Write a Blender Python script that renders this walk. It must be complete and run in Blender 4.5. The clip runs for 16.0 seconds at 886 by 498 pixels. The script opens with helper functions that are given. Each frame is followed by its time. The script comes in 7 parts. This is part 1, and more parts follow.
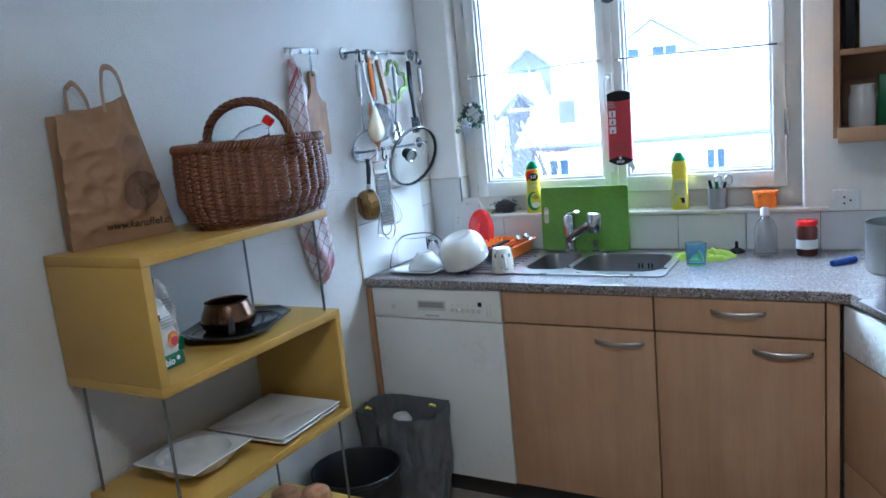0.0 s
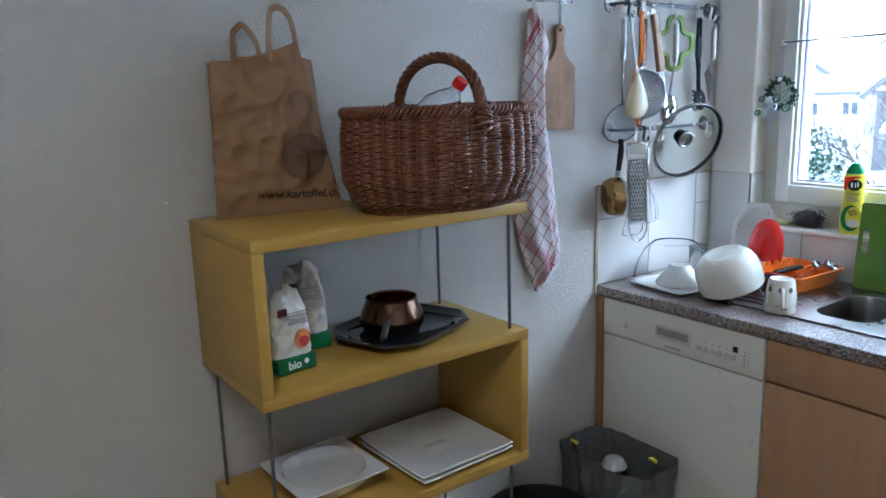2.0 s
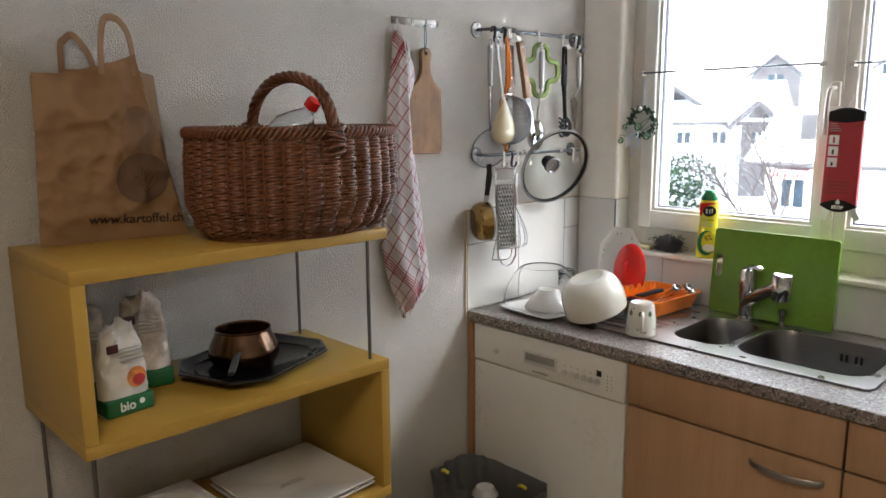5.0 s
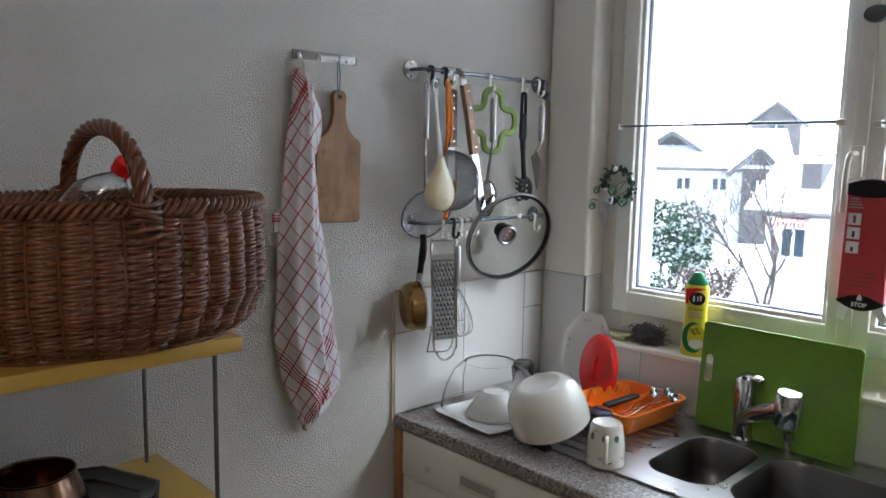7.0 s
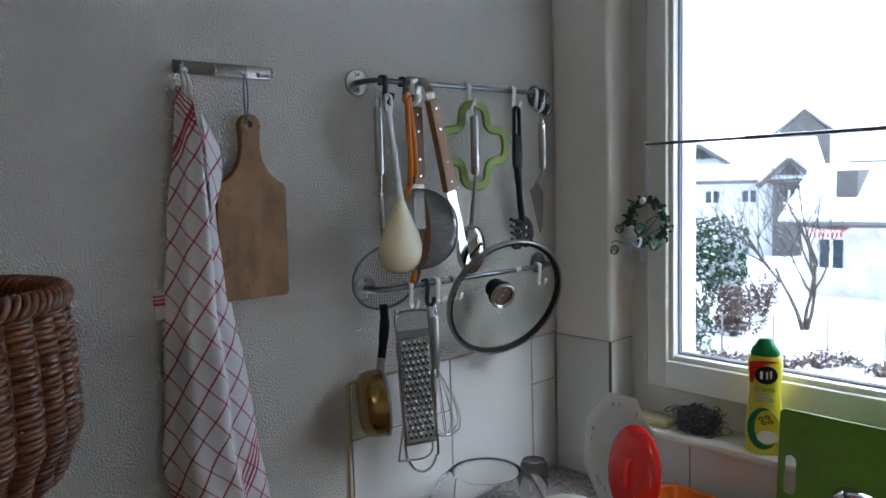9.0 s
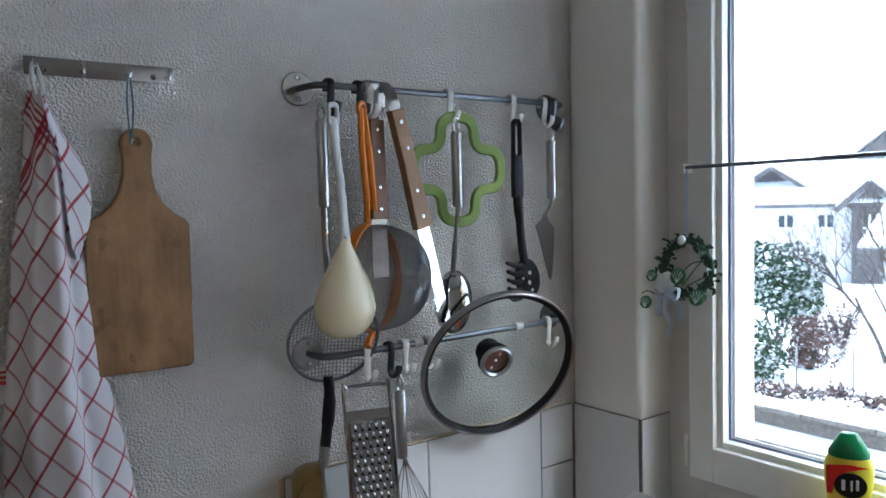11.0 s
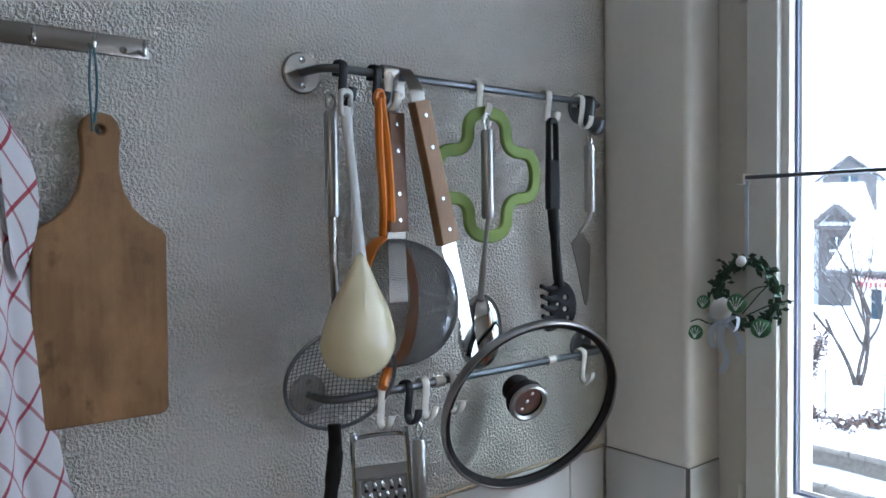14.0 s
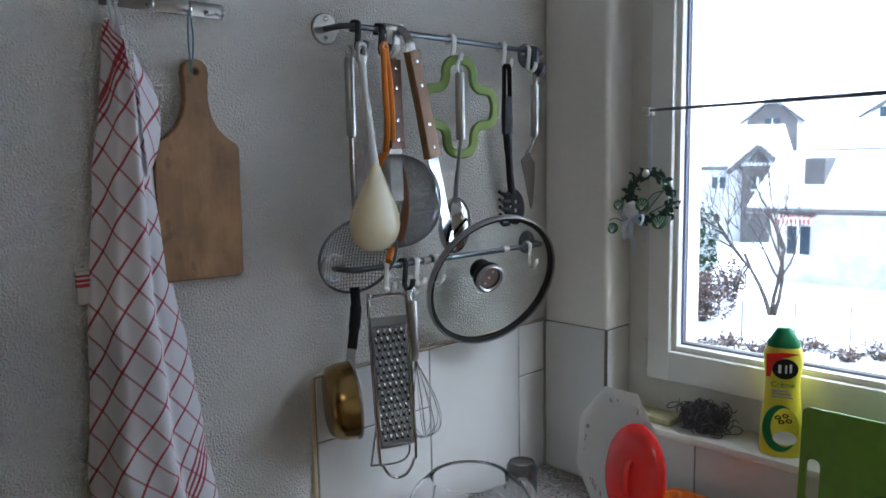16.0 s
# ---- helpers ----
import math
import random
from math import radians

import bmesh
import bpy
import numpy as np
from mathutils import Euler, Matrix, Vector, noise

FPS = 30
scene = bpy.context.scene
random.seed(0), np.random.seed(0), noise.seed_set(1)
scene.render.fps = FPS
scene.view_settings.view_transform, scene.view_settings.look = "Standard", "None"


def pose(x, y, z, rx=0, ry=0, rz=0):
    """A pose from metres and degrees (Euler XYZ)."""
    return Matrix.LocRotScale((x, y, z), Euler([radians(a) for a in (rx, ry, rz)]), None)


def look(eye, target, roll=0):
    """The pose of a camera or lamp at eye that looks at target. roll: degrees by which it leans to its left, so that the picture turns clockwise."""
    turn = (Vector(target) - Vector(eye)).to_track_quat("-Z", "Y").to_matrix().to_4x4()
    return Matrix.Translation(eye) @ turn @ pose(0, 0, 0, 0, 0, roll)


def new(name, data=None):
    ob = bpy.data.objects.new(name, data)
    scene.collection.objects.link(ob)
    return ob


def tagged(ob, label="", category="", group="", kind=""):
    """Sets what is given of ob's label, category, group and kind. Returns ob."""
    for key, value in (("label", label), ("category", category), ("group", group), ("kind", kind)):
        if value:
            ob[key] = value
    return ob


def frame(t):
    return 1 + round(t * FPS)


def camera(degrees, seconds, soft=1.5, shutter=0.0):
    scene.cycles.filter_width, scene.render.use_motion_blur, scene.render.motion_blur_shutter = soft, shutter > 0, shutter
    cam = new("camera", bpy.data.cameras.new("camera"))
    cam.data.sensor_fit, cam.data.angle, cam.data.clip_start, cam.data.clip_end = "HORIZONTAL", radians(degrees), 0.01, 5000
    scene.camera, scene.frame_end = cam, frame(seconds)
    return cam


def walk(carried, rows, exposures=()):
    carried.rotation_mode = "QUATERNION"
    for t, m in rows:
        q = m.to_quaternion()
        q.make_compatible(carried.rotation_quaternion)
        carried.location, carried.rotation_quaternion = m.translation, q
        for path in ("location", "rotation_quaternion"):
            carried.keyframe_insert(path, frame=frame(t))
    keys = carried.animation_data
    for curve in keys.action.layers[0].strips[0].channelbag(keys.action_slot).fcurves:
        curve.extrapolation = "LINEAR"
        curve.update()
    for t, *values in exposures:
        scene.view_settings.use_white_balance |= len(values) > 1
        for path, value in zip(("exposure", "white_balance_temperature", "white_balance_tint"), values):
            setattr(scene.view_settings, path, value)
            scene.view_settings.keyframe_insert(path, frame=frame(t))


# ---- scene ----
# camera and walk
cam = camera(61.6, 16.0, soft=1.6)
PATH = [
    (0, (0.049, -0.171, 1.571), (-0.926, 1.536, 1.207), -5.7),
    (0.5, (0.026, 0.059, 1.564), (-1.189, 1.618, 1.26), -3.4),
    (1, (-0.082, 0.22, 1.543), (-1.385, 1.687, 1.155), -1.4),
    (1.5, (-0.107, 0.364, 1.553), (-1.635, 1.599, 1.179), -2.2),
    (2, (-0.071, 0.451, 1.572), (-1.657, 1.598, 1.162), -1.7),
    (2.5, (-0.074, 0.467, 1.573), (-1.655, 1.622, 1.165), -2.3),
    (3, (-0.079, 0.481, 1.572), (-1.662, 1.637, 1.175), -3.1),
    (3.5, (-0.069, 0.487, 1.572), (-1.646, 1.651, 1.178), -3.6),
    (4, (-0.057, 0.5, 1.574), (-1.552, 1.765, 1.17), -2.6),
    (4.2, (-0.057, 0.506, 1.568), (-1.518, 1.811, 1.168), -2.4),
    (6.3, (-0.207, 0.778, 1.603), (-1.585, 2.198, 1.313), 1.2),
    (6.5, (-0.252, 0.835, 1.616), (-1.615, 2.27, 1.327), 0.8),
    (7, (-0.284, 1.065, 1.624), (-1.706, 2.447, 1.367), 1.1),
    (7.5, (-0.301, 1.225, 1.638), (-1.782, 2.546, 1.388), 1.5),
    (8, (-0.409, 1.346, 1.637), (-1.904, 2.653, 1.396), 1.1),
    (8.5, (-0.507, 1.437, 1.648), (-1.998, 2.753, 1.434), -0.2),
    (9, (-0.589, 1.53, 1.65), (-2.068, 2.863, 1.46), -1.7),
    (9.5, (-0.658, 1.664, 1.664), (-2.172, 2.959, 1.493), -2.1),
    (10, (-0.696, 1.782, 1.665), (-2.295, 2.975, 1.532), -1.9),
    (12.3, (-0.999, 1.906, 1.66), (-2.48, 3.248, 1.567), 1.7),
    (12.5, (-1.044, 1.891, 1.667), (-2.465, 3.295, 1.574), 1.5),
    (13, (-1.043, 1.91, 1.659), (-2.456, 3.323, 1.573), 1.1),
    (13.5, (-1.017, 1.914, 1.653), (-2.45, 3.307, 1.568), 0.2),
    (14, (-0.96, 1.942, 1.655), (-2.504, 3.211, 1.576), -0.8),
    (14.5, (-0.874, 1.958, 1.651), (-2.482, 3.141, 1.532), -1.0),
    (15, (-0.801, 1.92, 1.648), (-2.436, 3.063, 1.504), -1.0),
    (15.5, (-0.773, 1.82, 1.645), (-2.296, 3.1, 1.437), -1.8),
    (16, (-0.742, 1.645, 1.617), (-2.165, 3.031, 1.382), -1.0),
]
EXPOSURES = [
    (0.0, 3.80, 4300, 1), (0.5, 3.45, 4400, 1), (1.0, 3.17, 4400, 1), (1.5, 3.20, 4400, 1), (2.0, 3.50, 4600, 2), (2.5, 4.00, 5350, 6), (3.0, 4.02, 6350, 12),
    (3.5, 3.95, 6450, 12), (4.2, 3.70, 6250, 10), (6.3, 3.05, 5550, 5), (8.0, 2.55, 5350, 5), (9.0, 2.30, 5250, 4), (12.4, 2.70, 5150, 4), (15.0, 2.73, 5100, 4), (16.0, 2.45, 5150, 4),
]
walk(cam, [(t, look(eye, target, roll)) for t, eye, target, roll in PATH], EXPOSURES)

# world: overcast winter sky
world = bpy.data.worlds.new("winter_sky")
scene.world = world
world.use_nodes = True
wn = world.node_tree
wn.nodes.clear()
sky = wn.nodes.new("ShaderNodeTexSky")
sky.sky_type = "NISHITA"
sky.sun_disc = False
sky.sun_elevation = radians(40)
sky.sun_rotation = radians(-60)
sky.dust_density = 4.0
sky.air_density = 1.0
pale = wn.nodes.new("ShaderNodeHueSaturation")
pale.inputs["Saturation"].default_value = 0.25
back = wn.nodes.new("ShaderNodeBackground")
back.inputs["Strength"].default_value = 0.15
wout = wn.nodes.new("ShaderNodeOutputWorld")
wn.links.new(sky.outputs[0], pale.inputs["Color"])
wn.links.new(pale.outputs[0], back.inputs["Color"])
wn.links.new(back.outputs[0], wout.inputs["Surface"])
sun_data = bpy.data.lights.new("sun", "SUN")
sun_data.energy = 0.6
sun_data.angle = radians(34)
sun_data.color = (1.0, 0.97, 0.93)
sun = new("sun", sun_data)
sun.matrix_world = look((0, 0, 30), (-18, -12, 10))
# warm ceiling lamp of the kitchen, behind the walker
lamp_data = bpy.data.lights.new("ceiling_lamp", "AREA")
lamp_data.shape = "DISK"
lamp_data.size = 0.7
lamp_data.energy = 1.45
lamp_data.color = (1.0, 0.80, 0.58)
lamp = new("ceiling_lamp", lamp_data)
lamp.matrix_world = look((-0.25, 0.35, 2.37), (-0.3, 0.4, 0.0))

# ---------------------------------------------------------------- tools
WX, WY, FLOOR, TOP = -1.80, 3.0, -0.07, 0.90
HOME = {}


def node_mat(name):
    m = bpy.data.materials.new(name)
    m.use_nodes = True
    nt = m.node_tree
    return m, nt, nt.nodes["Principled BSDF"]


def mix_rgb(nt, fac, a, b, blend="MIX"):
    n = nt.nodes.new("ShaderNodeMix")
    n.data_type, n.blend_type = "RGBA", blend
    for sock, v in ((n.inputs[0], fac), (n.inputs[6], a), (n.inputs[7], b)):
        if isinstance(v, bpy.types.NodeSocket):
            nt.links.new(v, sock)
        elif sock.type == "RGBA":
            sock.default_value = (*v[:3], 1)
        else:
            sock.default_value = v
    return n.outputs[2]


def ramp(nt, src, lo, hi):
    n = nt.nodes.new("ShaderNodeMapRange")
    n.inputs[1].default_value, n.inputs[2].default_value = lo, hi
    nt.links.new(src, n.inputs[0])
    return n.outputs[0]


def calc(nt, op, a, b=0.0, c=0.0):
    n = nt.nodes.new("ShaderNodeMath")
    n.operation = op
    for sock, v in zip(n.inputs, (a, b, c)):
        if isinstance(v, bpy.types.NodeSocket):
            nt.links.new(v, sock)
        else:
            sock.default_value = v
    return n.outputs[0]


def coords(nt, scale=(1, 1, 1), turn=(0, 0, 0), kind="Object"):
    tc = nt.nodes.new("ShaderNodeTexCoord")
    mp = nt.nodes.new("ShaderNodeMapping")
    mp.inputs["Scale"].default_value = scale
    mp.inputs["Rotation"].default_value = [radians(a) for a in turn]
    nt.links.new(tc.outputs[kind], mp.inputs[0])
    return mp.outputs[0]


def noise_tex(nt, vec, scale, detail=3.0, rough=0.55):
    n = nt.nodes.new("ShaderNodeTexNoise")
    n.inputs["Scale"].default_value, n.inputs["Detail"].default_value, n.inputs["Roughness"].default_value = scale, detail, rough
    nt.links.new(vec, n.inputs["Vector"])
    return n.outputs[0]


def add_bump(nt, bsdf, height, strength, dist):
    b = nt.nodes.new("ShaderNodeBump")
    b.inputs["Strength"].default_value, b.inputs["Distance"].default_value = strength, dist
    nt.links.new(height, b.inputs["Height"])
    nt.links.new(b.outputs[0], bsdf.inputs["Normal"])


def mat(name, color, rough=0.5, metal=0.0, var=0.12, scale=6.0, fine=60.0, bump=0.0, bscale=200.0, stretch=(1, 1, 1), coat=0.0, island=0.0):
    """A painted, plastic, metal or mineral surface with broad and fine variation."""
    m, nt, b = node_mat(name)
    v = coords(nt, stretch)
    dark, light = [c * (1 - var) for c in color], [min(1, c * (1 + var)) for c in color]
    n1 = ramp(nt, noise_tex(nt, v, scale, 4), 0.3, 0.7)
    n2 = ramp(nt, noise_tex(nt, v, fine, 4), 0.3, 0.7)
    both = calc(nt, "ADD", calc(nt, "MULTIPLY", n1, 0.6), calc(nt, "MULTIPLY", n2, 0.4))
    col = mix_rgb(nt, both, dark, light)
    if island:
        oi = nt.nodes.new("ShaderNodeObjectInfo")
        col = mix_rgb(nt, calc(nt, "MULTIPLY", oi.outputs["Random"], island), col, [c * 0.6 for c in color])
    nt.links.new(col, b.inputs["Base Color"])
    b.inputs["Metallic"].default_value = metal
    nt.links.new(calc(nt, "ADD", calc(nt, "MULTIPLY", both, 0.12), max(0.02, rough - 0.06)), b.inputs["Roughness"])
    b.inputs["Coat Weight"].default_value = coat
    if bump:
        add_bump(nt, b, noise_tex(nt, v, bscale, 3), bump, 0.002)
    return m


def glass_mat(name, color=(1, 1, 1), rough=0.0, ior=1.45):
    m, nt, b = node_mat(name)
    b.inputs["Base Color"].default_value = (*color, 1)
    b.inputs["Transmission Weight"].default_value = 1.0
    b.inputs["IOR"].default_value = ior
    nt.links.new(ramp(nt, noise_tex(nt, coords(nt), 8, 3), 0.0, 12.0), b.inputs["Roughness"])
    return m


def thing(name, at, label, category, group="", kind=""):
    ob = new(name)
    ob.empty_display_size = 0.05
    ob.location = at
    HOME[ob] = Matrix.Translation(at)
    return tagged(ob, label, category, group, kind)


def finish(me, material, angle=38):
    if material:
        me.materials.append(material)
    me.shade_smooth()
    me.set_sharp_from_angle(angle=radians(angle))


def part(name, bm, material, parent=None, label="", angle=38, fix=True):
    """Links a bmesh, or a mesh, as one object under a thing or a part."""
    if isinstance(bm, bmesh.types.BMesh):
        if fix:
            bmesh.ops.recalc_face_normals(bm, faces=bm.faces)
        me = bpy.data.meshes.new(name)
        bm.to_mesh(me)
        bm.free()
    else:
        me = bm
    finish(me, material, angle)
    ob = new(name, me)
    HOME[ob] = Matrix.Identity(4)
    if parent:
        ob.parent = parent
        ob.matrix_parent_inverse = HOME[parent].inverted()
    if label:
        tagged(ob, label)
    return ob


def solid(name, bm, material, label, category="", group="", kind="", angle=38):
    """A thing that is one mesh."""
    return tagged(part(name, bm, material, None, "", angle), label, category, group, kind)


def box(a, b, bevel=0.0, seg=2, bm=None, m=None):
    own = bmesh.new()
    bmesh.ops.create_cube(own, size=1.0)
    lo, hi = [min(p, q) for p, q in zip(a, b)], [max(p, q) for p, q in zip(a, b)]
    for v in own.verts:
        v.co = Vector([(l + h) / 2 + c * (h - l) for l, h, c in zip(lo, hi, v.co)])
    if bevel:
        bmesh.ops.bevel(own, geom=own.edges[:], offset=bevel, segments=seg, profile=0.5, affect="EDGES")
    if m is not None:
        own.transform(m)
    return join(bm, own)


def join(bm, own):
    if bm is None:
        return own
    tmp = bpy.data.meshes.new("tmp")
    own.to_mesh(tmp)
    own.free()
    bm.from_mesh(tmp)
    bpy.data.meshes.remove(tmp)
    return bm


def lathe(profile, m=None, n=28, sx=1.0, sy=1.0, bm=None):
    """Turns (radius, height) pairs about z, squashed by sx, sy, then placed by m."""
    own = bmesh.new()
    rings = []
    for r, z in profile:
        if r < 1e-6:
            rings.append([own.verts.new((0, 0, z))])
        else:
            rings.append([own.verts.new((r * sx * math.cos(2 * math.pi * k / n), r * sy * math.sin(2 * math.pi * k / n), z)) for k in range(n)])
    for p, q in zip(rings, rings[1:]):
        for k in range(n):
            a, b, c, d = p[k % len(p)], p[(k + 1) % len(p)], q[(k + 1) % len(q)], q[k % len(q)]
            loop = []
            for v in (a, b, c, d):
                if v not in loop:
                    loop.append(v)
            if len(loop) > 2:
                own.faces.new(loop)
    if m is not None:
        own.transform(m)
    return join(bm, own)


def tube(points, radius, n=8, closed=False, bm=None, flat=1.0, caps=True, up=None):
    """A round or flattened bar along points; radius may be a list."""
    own = bm if bm is not None else bmesh.new()
    pts = [Vector(p) for p in points]
    cnt = len(pts)
    radii = radius if isinstance(radius, (list, tuple)) else [radius] * cnt
    ref = Vector(up) if up else None
    rings, prev = [], None
    for i, p in enumerate(pts):
        nxt = pts[(i + 1) % cnt] if closed or i + 1 < cnt else p
        bef = pts[i - 1] if closed or i > 0 else p
        t = (nxt - bef).normalized()
        if ref is not None:
            s = t.cross(ref).normalized()
        elif prev is None:
            s = t.orthogonal().normalized()
        else:
            s = (prev - t * prev.dot(t)).normalized()
        prev = s
        w = t.cross(s)
        rings.append([own.verts.new(p + radii[i] * (s * math.cos(2 * math.pi * k / n) + w * flat * math.sin(2 * math.pi * k / n))) for k in range(n)])
    pairs = list(zip(rings, rings[1:])) + ([(rings[-1], rings[0])] if closed else [])
    for a, b in pairs:
        for k in range(n):
            own.faces.new((a[k], a[(k + 1) % n], b[(k + 1) % n], b[k]))
    if caps and not closed:
        own.faces.new(rings[0][::-1])
        own.faces.new(rings[-1])
    return own


def smooth_path(points, steps=6, closed=False):
    """Catmull-Rom through the points."""
    p = [Vector(q) for q in points]
    n = len(p)
    out = []
    for i in range(n if closed else n - 1):
        a = p[i - 1] if closed or i else p[0]
        b, c = p[i], p[(i + 1) % n]
        d = p[(i + 2) % n] if closed or i + 2 < n else p[-1]
        for k in range(steps):
            t = k / steps
            out.append(0.5 * (2 * b + (c - a) * t + (2 * a - 5 * b + 4 * c - d) * t * t + (3 * b - 3 * c + d - a) * t ** 3))
    if not closed:
        out.append(p[-1])
    return out


def round_corners(points, times=3):
    """Chaikin smoothing of a closed outline."""
    for _ in range(times):
        nxt = []
        for a, b in zip(points, points[1:] + points[:1]):
            nxt += [(a[0] * 0.75 + b[0] * 0.25, a[1] * 0.75 + b[1] * 0.25), (a[0] * 0.25 + b[0] * 0.75, a[1] * 0.25 + b[1] * 0.75)]
        points = nxt
    return points


def circle(cx, cy, r, n=20, ry=None):
    return [(cx + r * math.cos(2 * math.pi * k / n), cy + (ry or r) * math.sin(2 * math.pi * k / n)) for k in range(n)]


def slab(outlines, thick, m=None, bevel=0.0):
    """A flat plate with holes: the first outline is the edge, the others are holes. Lies in xy, centred on z = 0."""
    cu = bpy.data.curves.new("slab", "CURVE")
    cu.dimensions, cu.fill_mode = "2D", "BOTH"
    cu.extrude, cu.bevel_depth, cu.bevel_resolution = max(1e-5, thick / 2 - bevel), bevel, 1
    cu.offset = -bevel
    for o in outlines:
        sp = cu.splines.new("POLY")
        sp.points.add(len(o) - 1)
        for q, c in zip(sp.points, o):
            q.co = (c[0], c[1], 0, 1)
        sp.use_cyclic_u = True
    ob = bpy.data.objects.new("slab", cu)
    scene.collection.objects.link(ob)
    bpy.context.view_layer.update()
    me = bpy.data.meshes.new_from_object(ob.evaluated_get(bpy.context.evaluated_depsgraph_get()))
    bpy.data.objects.remove(ob)
    bpy.data.curves.remove(cu)
    me.materials.clear()
    if m is not None:
        me.transform(m)
    return me


def lettering(text, size, m, material, parent, name="lettering", bold=0.0):
    cu = bpy.data.curves.new("text", "FONT")
    cu.body, cu.size, cu.extrude, cu.offset = text, size, 0.0002, bold
    cu.align_x, cu.align_y = "CENTER", "CENTER"
    ob = bpy.data.objects.new("text", cu)
    scene.collection.objects.link(ob)
    bpy.context.view_layer.update()
    me = bpy.data.meshes.new_from_object(ob.evaluated_get(bpy.context.evaluated_depsgraph_get()))
    bpy.data.objects.remove(ob)
    me.materials.clear()
    me.transform(m)
    return part(name, me, material, parent)


def basis(origin, ux, uy, uz=None):
    """A matrix whose x, y, z axes are the given directions."""
    ux, uy = Vector(ux).normalized(), Vector(uy).normalized()
    uz = Vector(uz).normalized() if uz else ux.cross(uy).normalized()
    return Matrix(((ux.x, uy.x, uz.x, origin[0]), (ux.y, uy.y, uz.y, origin[1]), (ux.z, uy.z, uz.z, origin[2]), (0, 0, 0, 1)))


def along(origin, direction):
    """A matrix that turns z into the direction."""
    return Matrix.Translation(origin) @ Vector(direction).to_track_quat("Z", "Y").to_matrix().to_4x4()


def on_wall(y, z, d):
    """Plate space on the left wall: x runs along the wall, y up, z into the room."""
    return basis((WX + d, y, z), (0, 1, 0), (0, 0, 1), (1, 0, 0))

# ---------------------------------------------------------------- materials
def plaster_mat():
    m, nt, b = node_mat("rough_plaster")
    v = coords(nt)
    broad = ramp(nt, noise_tex(nt, v, 1.3, 4), 0.3, 0.7)
    nt.links.new(mix_rgb(nt, broad, (0.79, 0.745, 0.68), (0.87, 0.825, 0.76)), b.inputs["Base Color"])
    b.inputs["Roughness"].default_value = 0.85
    warp = coords(nt, (1, 1, 1.0))
    lumps = ramp(nt, noise_tex(nt, warp, 265, 2.5, 0.5), 0.40, 0.68)
    grain = noise_tex(nt, v, 420, 2)
    mask = ramp(nt, noise_tex(nt, v, 9, 3), 0.2, 0.75)
    h = calc(nt, "ADD", calc(nt, "MULTIPLY", lumps, calc(nt, "ADD", calc(nt, "MULTIPLY", mask, 0.25), 0.85)), calc(nt, "MULTIPLY", grain, 0.30))
    add_bump(nt, b, h, 1.0, 0.0056)
    return m


def wood_mat(name, light, dark, axis=2, scale=1.0, rough=0.45, bump=0.05, worn=0.0):
    m, nt, b = node_mat(name)
    st = [26.0, 26.0, 26.0]
    st[axis] = 1.6
    v = coords(nt, [s * scale for s in st])
    g1 = ramp(nt, noise_tex(nt, v, 1.0, 5, 0.6), 0.3, 0.72)
    g2 = ramp(nt, noise_tex(nt, v, 7.0, 3), 0.3, 0.7)
    broad = ramp(nt, noise_tex(nt, coords(nt), 5.0 * scale, 3), 0.25, 0.75)
    c = mix_rgb(nt, calc(nt, "ADD", calc(nt, "MULTIPLY", g1, 0.65), calc(nt, "MULTIPLY", g2, 0.35)), light, dark)
    c = mix_rgb(nt, calc(nt, "MULTIPLY", broad, 0.35), c, [q * 0.72 for q in dark])
    if worn:
        pale = ramp(nt, noise_tex(nt, coords(nt, (14, 14, 9)), 1.0, 5, 0.65), 0.42, 0.72)
        c = mix_rgb(nt, calc(nt, "MULTIPLY", pale, worn), c, [min(1, q * 1.3) for q in light])
        knot = ramp(nt, noise_tex(nt, coords(nt, (30, 30, 22)), 1.0, 4, 0.6), 0.60, 0.74)
        c = mix_rgb(nt, calc(nt, "MULTIPLY", knot, worn), c, [q * 0.62 for q in dark])
    nt.links.new(c, b.inputs["Base Color"])
    b.inputs["Roughness"].default_value = rough
    add_bump(nt, b, g1, bump, 0.001)
    return m


def granite_mat():
    m, nt, b = node_mat("speckled_worktop")
    v = coords(nt)
    vo = nt.nodes.new("ShaderNodeTexVoronoi")
    vo.inputs["Scale"].default_value = 210
    nt.links.new(v, vo.inputs["Vector"])
    sep = nt.nodes.new("ShaderNodeSeparateColor")
    nt.links.new(vo.outputs["Color"], sep.inputs[0])
    c = mix_rgb(nt, ramp(nt, sep.outputs[0], 0.25, 0.8), (0.07, 0.063, 0.06), (0.38, 0.345, 0.32))
    c = mix_rgb(nt, ramp(nt, noise_tex(nt, v, 45, 3), 0.45, 0.62), c, (0.22, 0.18, 0.165))
    c = mix_rgb(nt, ramp(nt, sep.outputs[1], 0.92, 0.96), c, (0.44, 0.41, 0.38))
    nt.links.new(c, b.inputs["Base Color"])
    b.inputs["Roughness"].default_value = 0.34
    return m


